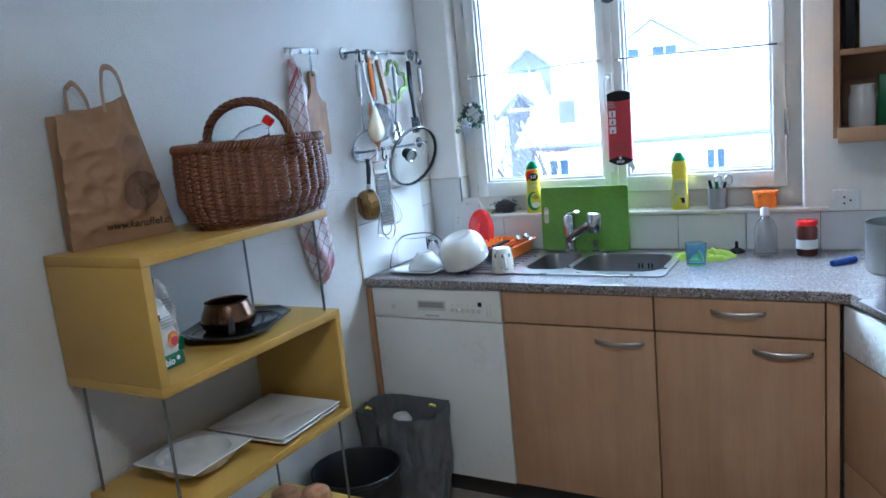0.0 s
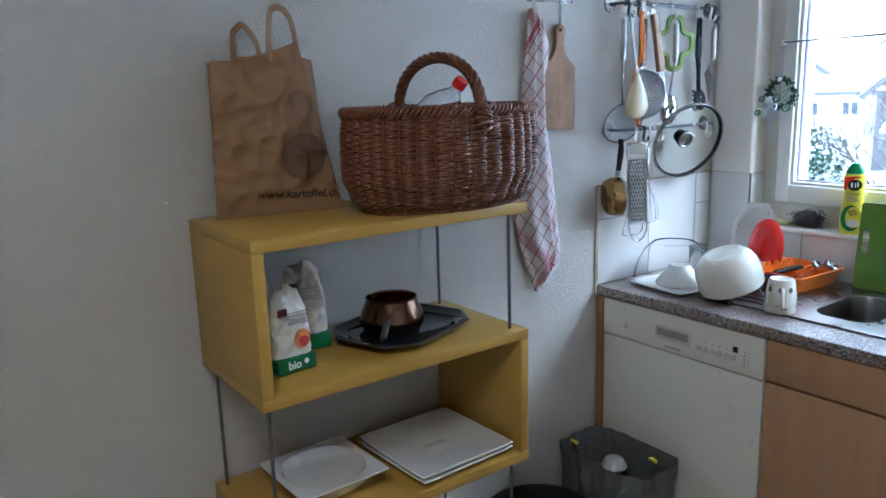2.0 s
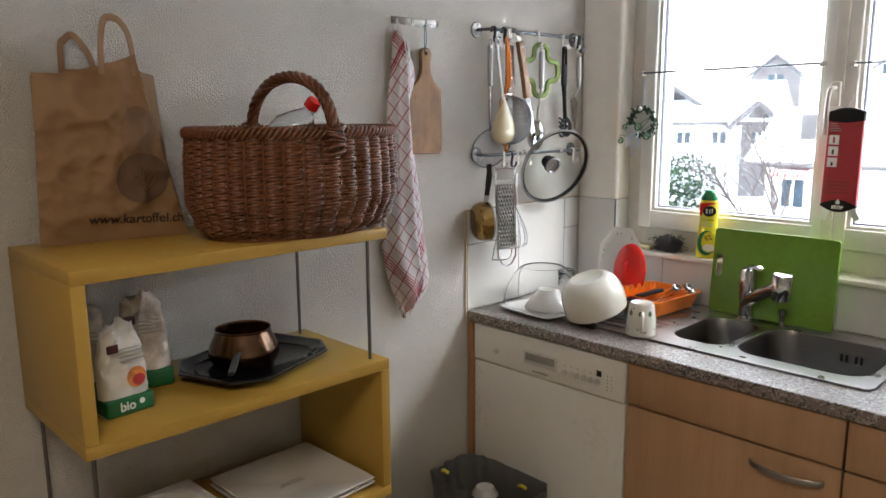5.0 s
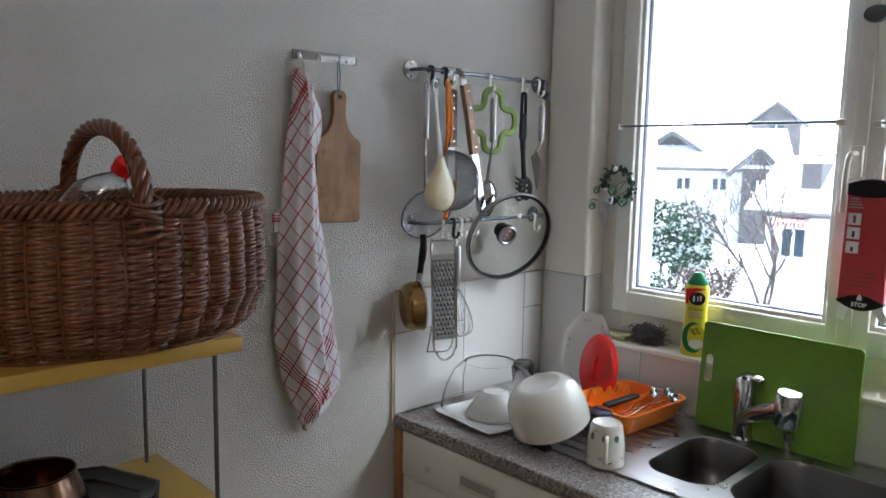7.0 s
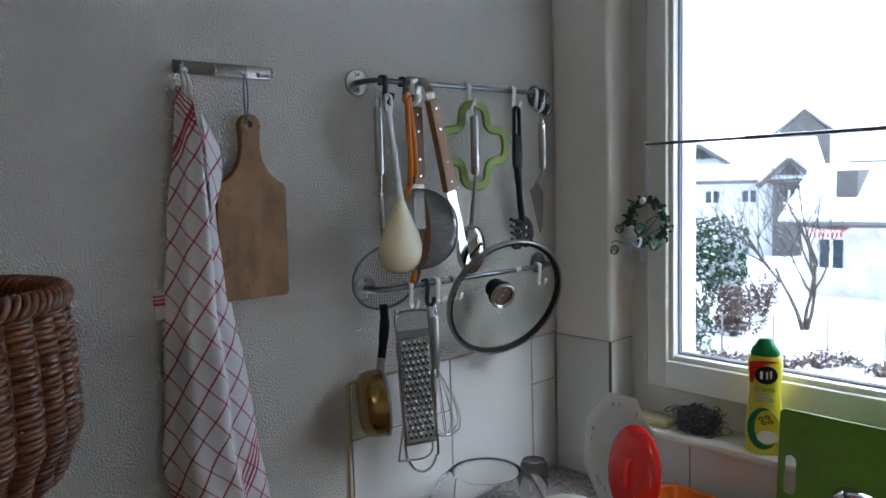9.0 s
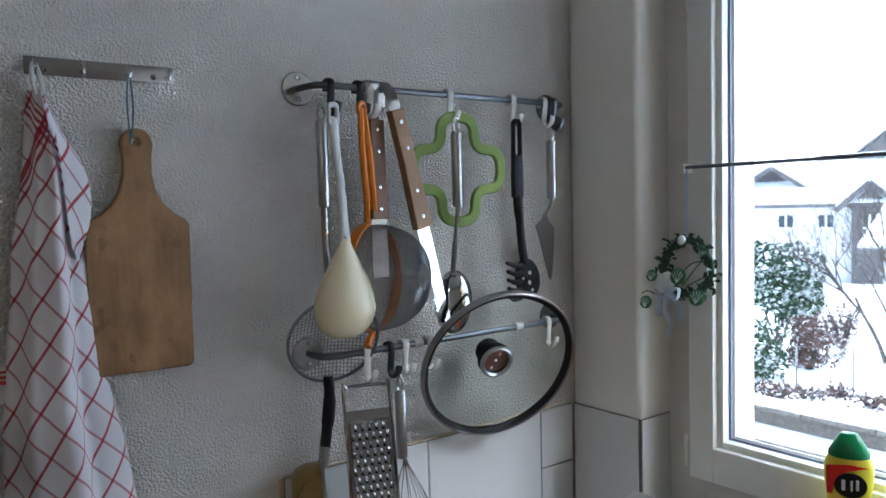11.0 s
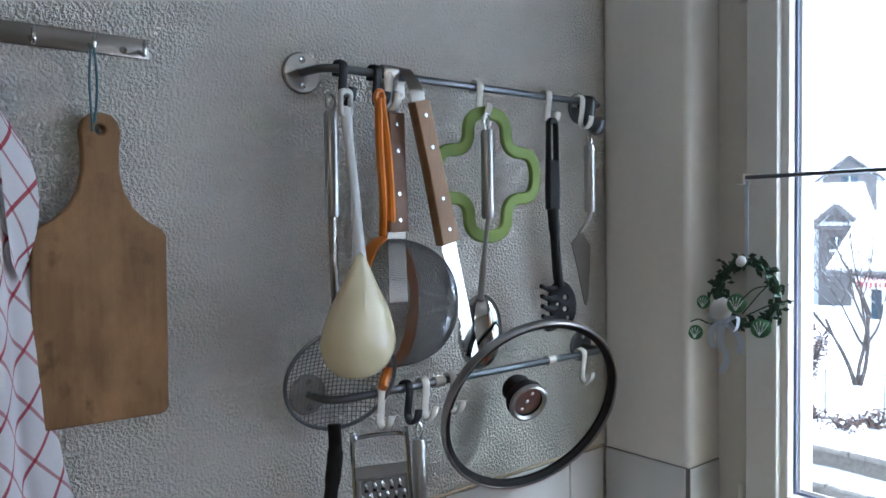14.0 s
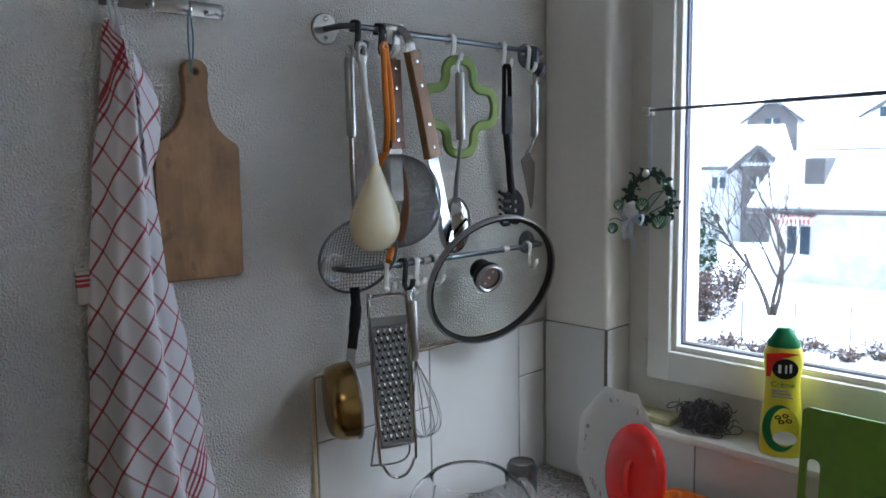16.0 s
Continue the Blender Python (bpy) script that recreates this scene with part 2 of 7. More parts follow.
def steel_mat(name, color=(0.44, 0.43, 0.42), rough=0.32, axis=0):
    m, nt, b = node_mat(name)
    st = [220.0, 220.0, 220.0]
    st[axis] = 6.0
    g = noise_tex(nt, coords(nt, st), 1.0, 3)
    nt.links.new(mix_rgb(nt, g, [c * 0.88 for c in color], [min(1, c * 1.1) for c in color]), b.inputs["Base Color"])
    b.inputs["Metallic"].default_value = 1.0
    smear = noise_tex(nt, coords(nt), 14, 3)
    nt.links.new(calc(nt, "ADD", calc(nt, "MULTIPLY", smear, 0.16), rough - 0.08), b.inputs["Roughness"])
    add_bump(nt, b, g, 0.04, 0.0005)
    return m


def towel_mat():
    m, nt, b = node_mat("checked_cotton")
    v = coords(nt, (1, 1, 1), (0, 0, 41), "UV")
    xyz = nt.nodes.new("ShaderNodeSeparateXYZ")
    nt.links.new(v, xyz.inputs[0])
    lines = None
    for k, pitch, width in ((0, 0.041, 0.0038), (1, 0.037, 0.0036)):
        f = calc(nt, "FRACT", calc(nt, "DIVIDE", calc(nt, "ADD", xyz.outputs[k], 5.0), pitch))
        on = calc(nt, "LESS_THAN", f, width / pitch)
        lines = on if lines is None else calc(nt, "ADD", lines, calc(nt, "MULTIPLY", on, 0.75))
        # band of close stripes next to the hem
        near = calc(nt, "LESS_THAN", calc(nt, "ABSOLUTE", calc(nt, "SUBTRACT", xyz.outputs[k], (0.245, -0.285)[k])), 0.018)
        near = calc(nt, "MAXIMUM", near, calc(nt, "LESS_THAN", calc(nt, "ABSOLUTE", calc(nt, "SUBTRACT", xyz.outputs[k], (-0.235, 0.275)[k])), 0.014))
        g = calc(nt, "LESS_THAN", calc(nt, "FRACT", calc(nt, "DIVIDE", calc(nt, "ADD", xyz.outputs[k], 5.0), 0.009)), 0.5)
        lines = calc(nt, "ADD", lines, calc(nt, "MULTIPLY", near, g))
    weave = noise_tex(nt, coords(nt, (900, 900, 900)), 1.0, 2)
    fac = calc(nt, "MINIMUM", calc(nt, "MULTIPLY", lines, 0.92), 1.0)
    base = mix_rgb(nt, ramp(nt, noise_tex(nt, coords(nt), 12, 3), 0.3, 0.7), (0.70, 0.66, 0.69), (0.80, 0.77, 0.79))
    c = mix_rgb(nt, fac, base, (0.36, 0.018, 0.04))
    nt.links.new(mix_rgb(nt, calc(nt, "MULTIPLY", weave, 0.25), c, (0.3, 0.28, 0.3), "MULTIPLY"), b.inputs["Base Color"])
    b.inputs["Roughness"].default_value = 0.95
    b.inputs["Sheen Weight"].default_value = 0.25
    add_bump(nt, b, weave, 0.35, 0.0008)
    return m


def snowy_mat(name, under, cover=0.5, scale=1.2):
    """Snow on the parts that face up, the bare surface elsewhere."""
    m, nt, b = node_mat(name)
    v = coords(nt)
    geo = nt.nodes.new("ShaderNodeNewGeometry")
    sep = nt.nodes.new("ShaderNodeSeparateXYZ")
    nt.links.new(geo.outputs["Normal"], sep.inputs[0])
    n = noise_tex(nt, v, scale, 5, 0.6)
    f = ramp(nt, calc(nt, "ADD", calc(nt, "MULTIPLY", sep.outputs[2], 0.6), n), 1.25 - cover, 1.4 - cover)
    dirt = mix_rgb(nt, ramp(nt, noise_tex(nt, v, scale * 6, 4), 0.3, 0.7), [c * 0.6 for c in under], under)
    nt.links.new(mix_rgb(nt, f, dirt, (0.86, 0.89, 0.93)), b.inputs["Base Color"])
    b.inputs["Roughness"].default_value = 0.9
    add_bump(nt, b, noise_tex(nt, v, scale * 8, 4), 0.5, 0.05)
    return m


PLASTER = plaster_mat()
SMOOTH_WALL = mat("painted_wall", (0.78, 0.74, 0.67), 0.6, var=0.05, scale=2.0, bump=0.06, bscale=160)
CEILING = mat("ceiling_paint", (0.80, 0.79, 0.77), 0.9, var=0.04, scale=1.5)
FLOOR_MAT = mat("floor_vinyl", (0.40, 0.33, 0.26), 0.45, var=0.2, scale=3.0, fine=40)
TILE = mat("glazed_tile", (0.62, 0.605, 0.58), 0.22, var=0.03, scale=3.0, fine=15, bump=0.02, bscale=30, island=0.05)
GROUT = mat("dark_grout", (0.17, 0.155, 0.14), 0.9, var=0.3, fine=120)
CAULK = mat("old_caulk", (0.50, 0.40, 0.27), 0.6, var=0.25, fine=70)
FRAME = mat("cream_window_paint", (0.66, 0.62, 0.55), 0.42, var=0.06, scale=4, bump=0.04, bscale=90)
SASH = mat("white_sash_paint", (0.72, 0.70, 0.65), 0.38, var=0.05, scale=4, bump=0.04, bscale=90)
SEAL = mat("blue_grey_seal", (0.16, 0.18, 0.30), 0.4, var=0.1)
RENDER_OUT = mat("yellowish_render", (0.62, 0.57, 0.46), 0.9, var=0.2, fine=90, bump=0.5, bscale=70)
PANE = glass_mat("window_glass", (1, 1, 1), ior=1.1)
OCHRE = mat("ochre_lacquer", (0.44, 0.275, 0.045), 0.42, var=0.07, scale=5, fine=70, bump=0.03, bscale=300)
BEECH = wood_mat("beech_front", (0.52, 0.325, 0.175), (0.41, 0.235, 0.12), 2, 1.0, 0.4, 0.03)
BEECH_EDGE = wood_mat("beech_edge", (0.40, 0.22, 0.10), (0.30, 0.15, 0.06), 2, 1.0, 0.45)
BOARD_WOOD = wood_mat("cutting_board_wood", (0.33, 0.180, 0.070), (0.185, 0.094, 0.034), 2, 0.8, 0.6, 0.08, 0.9)
HANDLE_WOOD = wood_mat("light_handle_wood", (0.42, 0.255, 0.125), (0.25, 0.135, 0.06), 2, 2.4, 0.5, 0.08)
DARK_WOOD = wood_mat("dark_handle_wood", (0.25, 0.13, 0.07), (0.15, 0.072, 0.038), 2, 2.4, 0.5, 0.08)
WICKER = mat("brown_willow", (0.165, 0.060, 0.024), 0.30, var=0.32, scale=14, fine=90, bump=0.06, bscale=300, island=0.35)
GRANITE = granite_mat()
WHITE_ENAMEL = mat("appliance_white", (0.72, 0.71, 0.67), 0.3, var=0.02, scale=3)
PLINTH = mat("dark_plinth", (0.035, 0.032, 0.03), 0.6)
STEEL = steel_mat("brushed_steel", axis=1)
# sink steel darkened for the bowls: the shade inside them is in the colour
SHADED_BOWL_STEEL = steel_mat("shaded_bowl_steel", (0.19, 0.182, 0.175), 0.34, 0)
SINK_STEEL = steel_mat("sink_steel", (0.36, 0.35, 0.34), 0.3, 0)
# brownish dark tone stands in for a dim room reflected in the steel
BAR_STEEL = steel_mat("dim_reflection_steel", (0.27, 0.245, 0.22), 0.3, 1)
CHROME = mat("polished_chrome", (0.50, 0.50, 0.50), 0.1, 1.0, var=0.04)
DARK_METAL = mat("dark_rail_metal", (0.16, 0.165, 0.18), 0.36, 0.8, var=0.15, fine=200)
WIRE = mat("grey_wire", (0.22, 0.22, 0.23), 0.35, 0.9, var=0.1)
ROD_METAL = mat("shelf_rod_steel", (0.20, 0.20, 0.20), 0.35, 0.9, var=0.1)
BLACK = mat("black_plastic", (0.011, 0.011, 0.012), 0.5, var=0.2)
RUBBER = mat("dark_rubber", (0.015, 0.014, 0.014), 0.6, var=0.2)
for dull in (BLACK, RUBBER):
    dull.node_tree.nodes["Principled BSDF"].inputs["Specular IOR Level"].default_value = 0.28
CREAM = mat("cream_plastic", (0.68, 0.59, 0.38), 0.22, var=0.05, coat=0.3)
PALE_PLASTIC = mat("pale_grey_plastic", (0.58, 0.57, 0.55), 0.35, var=0.05)
HOOK_WHITE = mat("ivory_hook_plastic", (0.60, 0.56, 0.50), 0.4, var=0.06)
ORANGE = mat("orange_plastic", (0.62, 0.19, 0.015), 0.32, var=0.08)
TRAY_ORANGE = mat("bright_orange_plastic", (0.80, 0.20, 0.01), 0.3, var=0.08)
TRIVET = mat("olive_green_silicone", (0.19, 0.265, 0.045), 0.6, var=0.08)
LIME = mat("lime_cutting_board", (0.125, 0.235, 0.014), 0.4, var=0.22, scale=5, bump=0.05, bscale=250)
RED = mat("red_plastic", (0.68, 0.02, 0.015), 0.2, var=0.06, coat=0.4)
RED_PRINT = mat("red_printed_vinyl", (0.42, 0.035, 0.045), 0.45, var=0.12, scale=8)
PORCELAIN = mat("white_porcelain", (0.70, 0.69, 0.66), 0.12, var=0.02, coat=0.5)
CERAMIC = mat("cream_ceramic", (0.66, 0.64, 0.57), 0.22, var=0.03, coat=0.4)
KRAFT = mat("kraft_paper", (0.27, 0.158, 0.074), 0.75, var=0.1, scale=7, fine=45, bump=0.35, bscale=28)
KRAFT_FADED = mat("faded_brown_print", (0.215, 0.128, 0.068), 0.75, var=0.2, fine=30)
KRAFT_PRINT = mat("brown_print", (0.13, 0.075, 0.045), 0.75, var=0.25, fine=30)
INK = mat("dark_ink", (0.05, 0.03, 0.02), 0.7, var=0.2)
COPPER = mat("tarnished_bronze", (0.18, 0.108, 0.07), 0.22, 1.0, var=0.3, scale=10)
GOLD_PAN = mat("golden_pan_base", (0.36, 0.235, 0.085), 0.25, 1.0, var=0.25, scale=14)
TRAY_BLACK = mat("black_lacquer_tray", (0.012, 0.013, 0.017), 0.14, var=0.2, coat=0.5)
FOIL = mat("printed_pouch_foil", (0.66, 0.64, 0.62), 0.35, var=0.08, scale=20, bump=0.6, bscale=22)
CLEAR_POUCH = mat("brownish_pouch_foil", (0.56, 0.50, 0.45), 0.22, var=0.35, scale=20, bump=0.6, bscale=22)
GREEN_PRINT = mat("green_print", (0.012, 0.13, 0.04), 0.4, var=0.15)
BIN_GREY = mat("grey_plastic_bag", (0.135, 0.137, 0.142), 0.36, var=0.2, scale=9, bump=0.7, bscale=18)
BUCKET_BLACK = mat("black_bucket", (0.012, 0.013, 0.016), 0.5, var=0.2)
YELLOW = mat("yellow_plastic", (0.68, 0.60, 0.03), 0.35, var=0.06)
CAP_GREEN = mat("green_cap", (0.01, 0.18, 0.05), 0.35, var=0.1)
WHITE_PRINT = mat("white_print", (0.80, 0.80, 0.80), 0.5, var=0.03)
GREY_PRINT = mat("grey_print", (0.35, 0.35, 0.33), 0.5, var=0.1)
LEAF = mat("wreath_leaf", (0.022, 0.055, 0.028), 0.5, var=0.4, scale=40)
PALE_LEAF = mat("striped_leaf", (0.06, 0.18, 0.075), 0.4, var=0.4, scale=160, stretch=(3, 1, 1))
LEAF_PRINT = mat("green_leaf_print", (0.10, 0.17, 0.09), 0.35, var=0.4, scale=120)
FLORAL = mat("faded_floral_print", (0.42, 0.30, 0.30), 0.35, var=0.4, scale=120)
RIBBON = mat("pale_blue_ribbon", (0.55, 0.60, 0.68), 0.5, var=0.1)
BLUE_STRING = mat("blue_green_twine", (0.10, 0.20, 0.24), 0.8, var=0.3)
GLASS = glass_mat("clear_glass")
THIN_GLASS = glass_mat("thin_bowl_glass", ior=1.12)
BLUE_GLASS = glass_mat("blue_tinted_glass", (0.55, 0.75, 1.0))
LID_GLASS = glass_mat("thin_lid_glass", (0.97, 1.0, 0.98), ior=1.08)
LID_GLASS.node_tree.nodes["Map Range"].inputs[2].default_value = 4.0
PET = glass_mat("clear_bottle_plastic", (0.97, 0.98, 1.0), ior=1.45)
SCOURER = mat("dark_steel_wool", (0.10, 0.09, 0.095), 0.45, 0.4, var=0.4, fine=200)
LIME_CLOTH = mat("lime_cloth", (0.42, 0.55, 0.06), 0.9, var=0.15, fine=200, bump=0.4, bscale=300)
TOWEL = towel_mat()
SNOW_GROUND = snowy_mat("snowy_ground", (0.16, 0.13, 0.09), 0.62, 0.9)
SNOW = mat("snow", (0.86, 0.88, 0.92), 0.9, var=0.04, bump=0.4, bscale=6)
SNOW_WALL = snowy_mat("garden_wall_stone", (0.20, 0.18, 0.16), 0.30, 2.0)
BARK = snowy_mat("snowy_bark", (0.09, 0.07, 0.06), 0.36, 5.0)
SHRUB = snowy_mat("snowy_evergreen", (0.045, 0.085, 0.04), 0.50, 2.2)
BROWN_SHRUB = snowy_mat("bare_brown_shrub", (0.14, 0.09, 0.075), 0.34, 3.0)
HOUSE_WALL = mat("house_render", (0.66, 0.66, 0.66), 0.85, var=0.08, scale=0.6)
SHED_WALL = mat("weathered_shed_boards", (0.60, 0.58, 0.57), 0.85, var=0.3, scale=2.0)
HOUSE_WOOD = mat("weathered_gable_boards", (0.12, 0.11, 0.108), 0.8, var=0.25, scale=1.5)
HOUSE_GLASS = mat("house_window_glass", (0.05, 0.07, 0.09), 0.1, var=0.2)
ROOF_EDGE = mat("roof_edge_tiles", (0.12, 0.11, 0.11), 0.8, var=0.25, scale=6)

# ---------------------------------------------------------------- room shell
ROOM_R, ROOM_B, ROOM_T, OUT = 1.0, -2.3, 2.42, 3.22
NX0, NX1, NZ0, NZ1 = -1.628, -0.14, 1.06, 2.26

solid("floor", box((WX - 0.15, ROOM_B - 0.15, FLOOR - 0.12), (ROOM_R + 0.15, OUT, FLOOR)), FLOOR_MAT, "brown vinyl kitchen floor", "floor", kind="structure")
solid("ceiling", box((WX - 0.15, ROOM_B - 0.15, ROOM_T), (ROOM_R + 0.15, OUT, ROOM_T + 0.15)), CEILING, "plain white painted ceiling", "ceiling", kind="structure")
solid("wall_west", box((WX - 0.15, ROOM_B - 0.15, FLOOR), (WX, OUT, ROOM_T)), PLASTER, "white wall of rough-cast plaster", "wall", kind="structure")
solid("wall_east", box((ROOM_R, ROOM_B - 0.15, FLOOR), (ROOM_R + 0.15, OUT, ROOM_T)), SMOOTH_WALL, "plain white painted wall", "wall", kind="structure")
solid("wall_south", box((WX, ROOM_B - 0.15, FLOOR), (ROOM_R, ROOM_B, ROOM_T)), SMOOTH_WALL, "plain white painted wall", "wall", kind="structure")


def window_wall():
    own = bmesh.new()
    box((WX, WY, FLOOR), (NX0, OUT - 0.06, ROOM_T), 0.012, 3, own)
    box((NX1, WY, FLOOR), (ROOM_R, OUT - 0.06, ROOM_T), 0.012, 3, own)
    box((NX0 - 0.02, WY + 0.0015, FLOOR), (NX1 + 0.02, OUT - 0.06, NZ0), 0, 1, own)
    box((NX0 - 0.02, WY + 0.0015, NZ1), (NX1 + 0.02, OUT - 0.06, ROOM_T), 0, 1, own)
    return own


solid("wall_north", window_wall(), SMOOTH_WALL, "smooth painted window wall with a recessed window", "wall", kind="structure")


def outer_wall():
    own = bmesh.new()
    box((-9, OUT - 0.05, -3.3), (-1.535, OUT + 0.01, 5.5), 0, 1, own)
    box((-0.21, OUT - 0.05, -3.3), (9, OUT + 0.01, 5.5), 0, 1, own)
    box((-1.54, OUT - 0.05, -3.3), (-0.2, OUT + 0.01, 1.10), 0, 1, own)
    box((-1.54, OUT - 0.05, 2.2), (-0.2, OUT + 0.01, 5.5), 0, 1, own)
    return own


solid("outer_wall_face", outer_wall(), RENDER_OUT, "rough yellowish render on the outside of the house", "wall", kind="structure")


def casement(x0, x1, g0, g1, name):
    """One sash: stiles and rails round the glass, with a stepped bead and a dark seal."""
    z0, z1, gz0, gz1 = 1.145, 2.235, 1.222, 2.16
    y0, y1 = 3.05, 3.115
    sash = part("sash", bmesh.new(), SASH, name)
    def bars(a, b, c, d, o, p, ya, yb, bev):
        own = bmesh.new()
        box((a, ya, c), (o[0], yb, d), bev, 2, own)
        box((o[1], ya, c), (b, yb, d), bev, 2, own)
        box((o[0] - 0.004, ya + 0.001, c), (o[1] + 0.004, yb - 0.001, p[0]), bev, 2, own)
        box((o[0] - 0.004, ya + 0.001, p[1]), (o[1] + 0.004, yb - 0.001, d), bev, 2, own)
        return own
    bead = bars(x0, x1, z0, z1, (g0 - 0.012, g1 + 0.012), (gz0 - 0.012, gz1 + 0.012), y0, y1, 0.005)
    bead.to_mesh(sash.data)
    bead.free()
    finish(sash.data, None)
    part("glazing_bead", bars(g0 - 0.02, g1 + 0.02, gz0 - 0.02, gz1 + 0.02, (g0, g1), (gz0, gz1), y0 + 0.012, y1 - 0.01, 0.003), SASH, sash)
    part("seal", bars(g0 - 0.006, g1 + 0.006, gz0 - 0.006, gz1 + 0.006, (g0 + 0.004, g1 - 0.004), (gz0 + 0.004, gz1 - 0.004), 3.081, 3.0845, 0), SEAL, sash, "dark blue-grey rubber seal")
    part("seal", bars(g0 - 0.006, g1 + 0.006, gz0 - 0.006, gz1 + 0.006, (g0 + 0.006, g1 - 0.006), (gz0 + 0.006, gz1 - 0.006), 3.091, 3.096, 0), SASH, sash)
    pane = part("pane", box((g0 - 0.008, 3.086, gz0 - 0.008), (g1 + 0.008, 3.089, gz1 + 0.008)), PANE, sash)
    pane.visible_shadow = False
    return sash


window = thing("window_1", (-0.9, 3.1, 1.1), "cream painted two-sash kitchen window above the sink", "window", kind="structure")
fb = bmesh.new()
box((NX0, 3.085, NZ0), (-1.545, 3.165, NZ1), 0.004, 2, fb)
box((-0.225, 3.085, NZ0), (NX1, 3.165, NZ1), 0.004, 2, fb)
box((-1.55, 3.086, NZ0), (-0.22, 3.164, 1.16), 0.004, 2, fb)
box((-1.55, 3.086, 2.22), (-0.22, 3.164, NZ1), 0.004, 2, fb)
box((-0.925, 3.118, 1.15), (-0.845, 3.163, 2.23), 0.004, 2, fb)
part("window_frame", fb, FRAME, window)
sash_l = casement(-1.56, -0.886, -1.497, -0.945, window)
sash_r = casement(-0.884, -0.20, -0.82, -0.258, window)
part("cover_strip", box((-0.902, 3.038, 1.15), (-0.868, 3.0495, 2.23), 0.004), FRAME, sash_l)
for zz in (1.19, 2.02):
    part("hinge", lathe([(0, -0.03), (0.006, -0.03), (0.006, 0.03), (0, 0.03)], Matrix.Translation((-1.573, 3.066, zz)), 10), FRAME, window)
part("espagnolette", box((-0.205, 3.03, 1.35), (-0.19, 3.048, 1.45), 0.003), STEEL, window, "steel window latch")
# ledge under the window
solid("window_ledge", box((NX0 + 0.002, 2.972, 1.052), (NX1 + 0.09, 3.088, 1.068), 0.004), FRAME, "cream painted ledge under the window", "ledge", kind="structure")

# ---------------------------------------------------------------- worktop, sink and fitted units
def rect(x0, x1, y0, y1, r, n=6):
    pts = []
    for cx, cy, a in ((x1 - r, y1 - r, 0), (x0 + r, y1 - r, 90), (x0 + r, y0 + r, 180), (x1 - r, y0 + r, 270)):
        pts += [(cx + r * math.cos(radians(a + 90 * k / n)), cy + r * math.sin(radians(a + 90 * k / n))) for k in range(n + 1)]
    return pts


worktop_edge = [(WX + 0.003, 2.36), (-0.03, 2.36), (0.03, 2.335), (0.27, 1.92), (0.96, 1.92), (0.96, 2.995), (WX + 0.003, 2.995)]
solid("worktop", slab([worktop_edge, rect(-1.175, -0.585, 2.54, 2.885, 0.03)], 0.036, Matrix.Translation((0, 0, TOP - 0.018)), 0.005), GRANITE, "speckled grey granite-look worktop with rounded edge", "worktop", angle=30)

sink = thing("kitchen_sink", (-1.0, 2.7, TOP), "stainless steel sink with one and a half bowls and a drainer", "sink")
B1, B2 = (-1.15, -0.978, 2.562, 2.86, 0.06), (-0.952, -0.60, 2.552, 2.872, 0.075)
part("rim", slab([rect(-1.60, -0.565, 2.485, 2.945, 0.03), rect(*B1), rect(*B2)], 0.006, Matrix.Translation((0, 0, TOP + 0.004)), 0.0025), SINK_STEEL, sink)


def bowl_of(b, depth, name):
    own = bmesh.new()
    rings = []
    for k, (inset, z) in enumerate(((0, 0.004), (0.003, -0.004), (0.008, -depth * 0.5), (0.014, -depth + 0.03), (0.03, -depth + 0.006), (0.06, -depth))):
        o = rect(b[0] + inset, b[1] - inset, b[2] + inset, b[3] - inset, b[4])
        rings.append([own.verts.new((x, y, TOP + z)) for x, y in o])
    for p, q in zip(rings, rings[1:]):
        for k in range(len(p)):
            own.faces.new((p[k], p[(k + 1) % len(p)], q[(k + 1) % len(q)], q[k]))
    own.faces.new(rings[-1])
    ob = part(name, own, SHADED_BOWL_STEEL, sink, angle=60)
    cx, cy = (b[0] + b[1]) / 2, (b[2] + b[3]) / 2
    part("drain", lathe([(0, 0), (0.02, 0.0), (0.034, 0.003), (0.036, 0)], Matrix.Translation((cx, cy, TOP - depth + 0.001))), CHROME, ob)
    return ob


bowl_of(B1, 0.13, "small_bowl")
big = bowl_of(B2, 0.16, "large_bowl")
for k in range(4):
    part("overflow_slot", box((-0.755 + 0.014 * k + (0.012 if k > 1 else 0), 2.8635, TOP - 0.055), (-0.748 + 0.014 * k + (0.012 if k > 1 else 0), 2.8645, TOP - 0.033)), BLACK, big)
for k in range(9):
    y = 2.53 + 0.042 * k
    part("drainer_ridge", tube([(-1.56, y, TOP + 0.007), (-1.38, y, TOP + 0.0075), (-1.20, y, TOP + 0.006)], [0.003, 0.005, 0.0045], 8), SINK_STEEL, sink)

tap = thing("mixer_tap", (-1.06, 2.905, TOP + 0.007), "chrome single-lever mixer tap with pull-out spray", "tap")
part("base", lathe([(0, 0), (0.03, 0), (0.03, 0.006), (0.024, 0.012), (0.023, 0.05), (0, 0.05)], Matrix.Translation((-1.06, 2.905, TOP + 0.007))), CHROME, tap)
part("body", lathe([(0, 0), (0.022, 0), (0.026, 0.02), (0.027, 0.09), (0.024, 0.115), (0.01, 0.125), (0, 0.126)], Matrix.Translation((-1.06, 2.905, TOP + 0.055))), CHROME, tap)
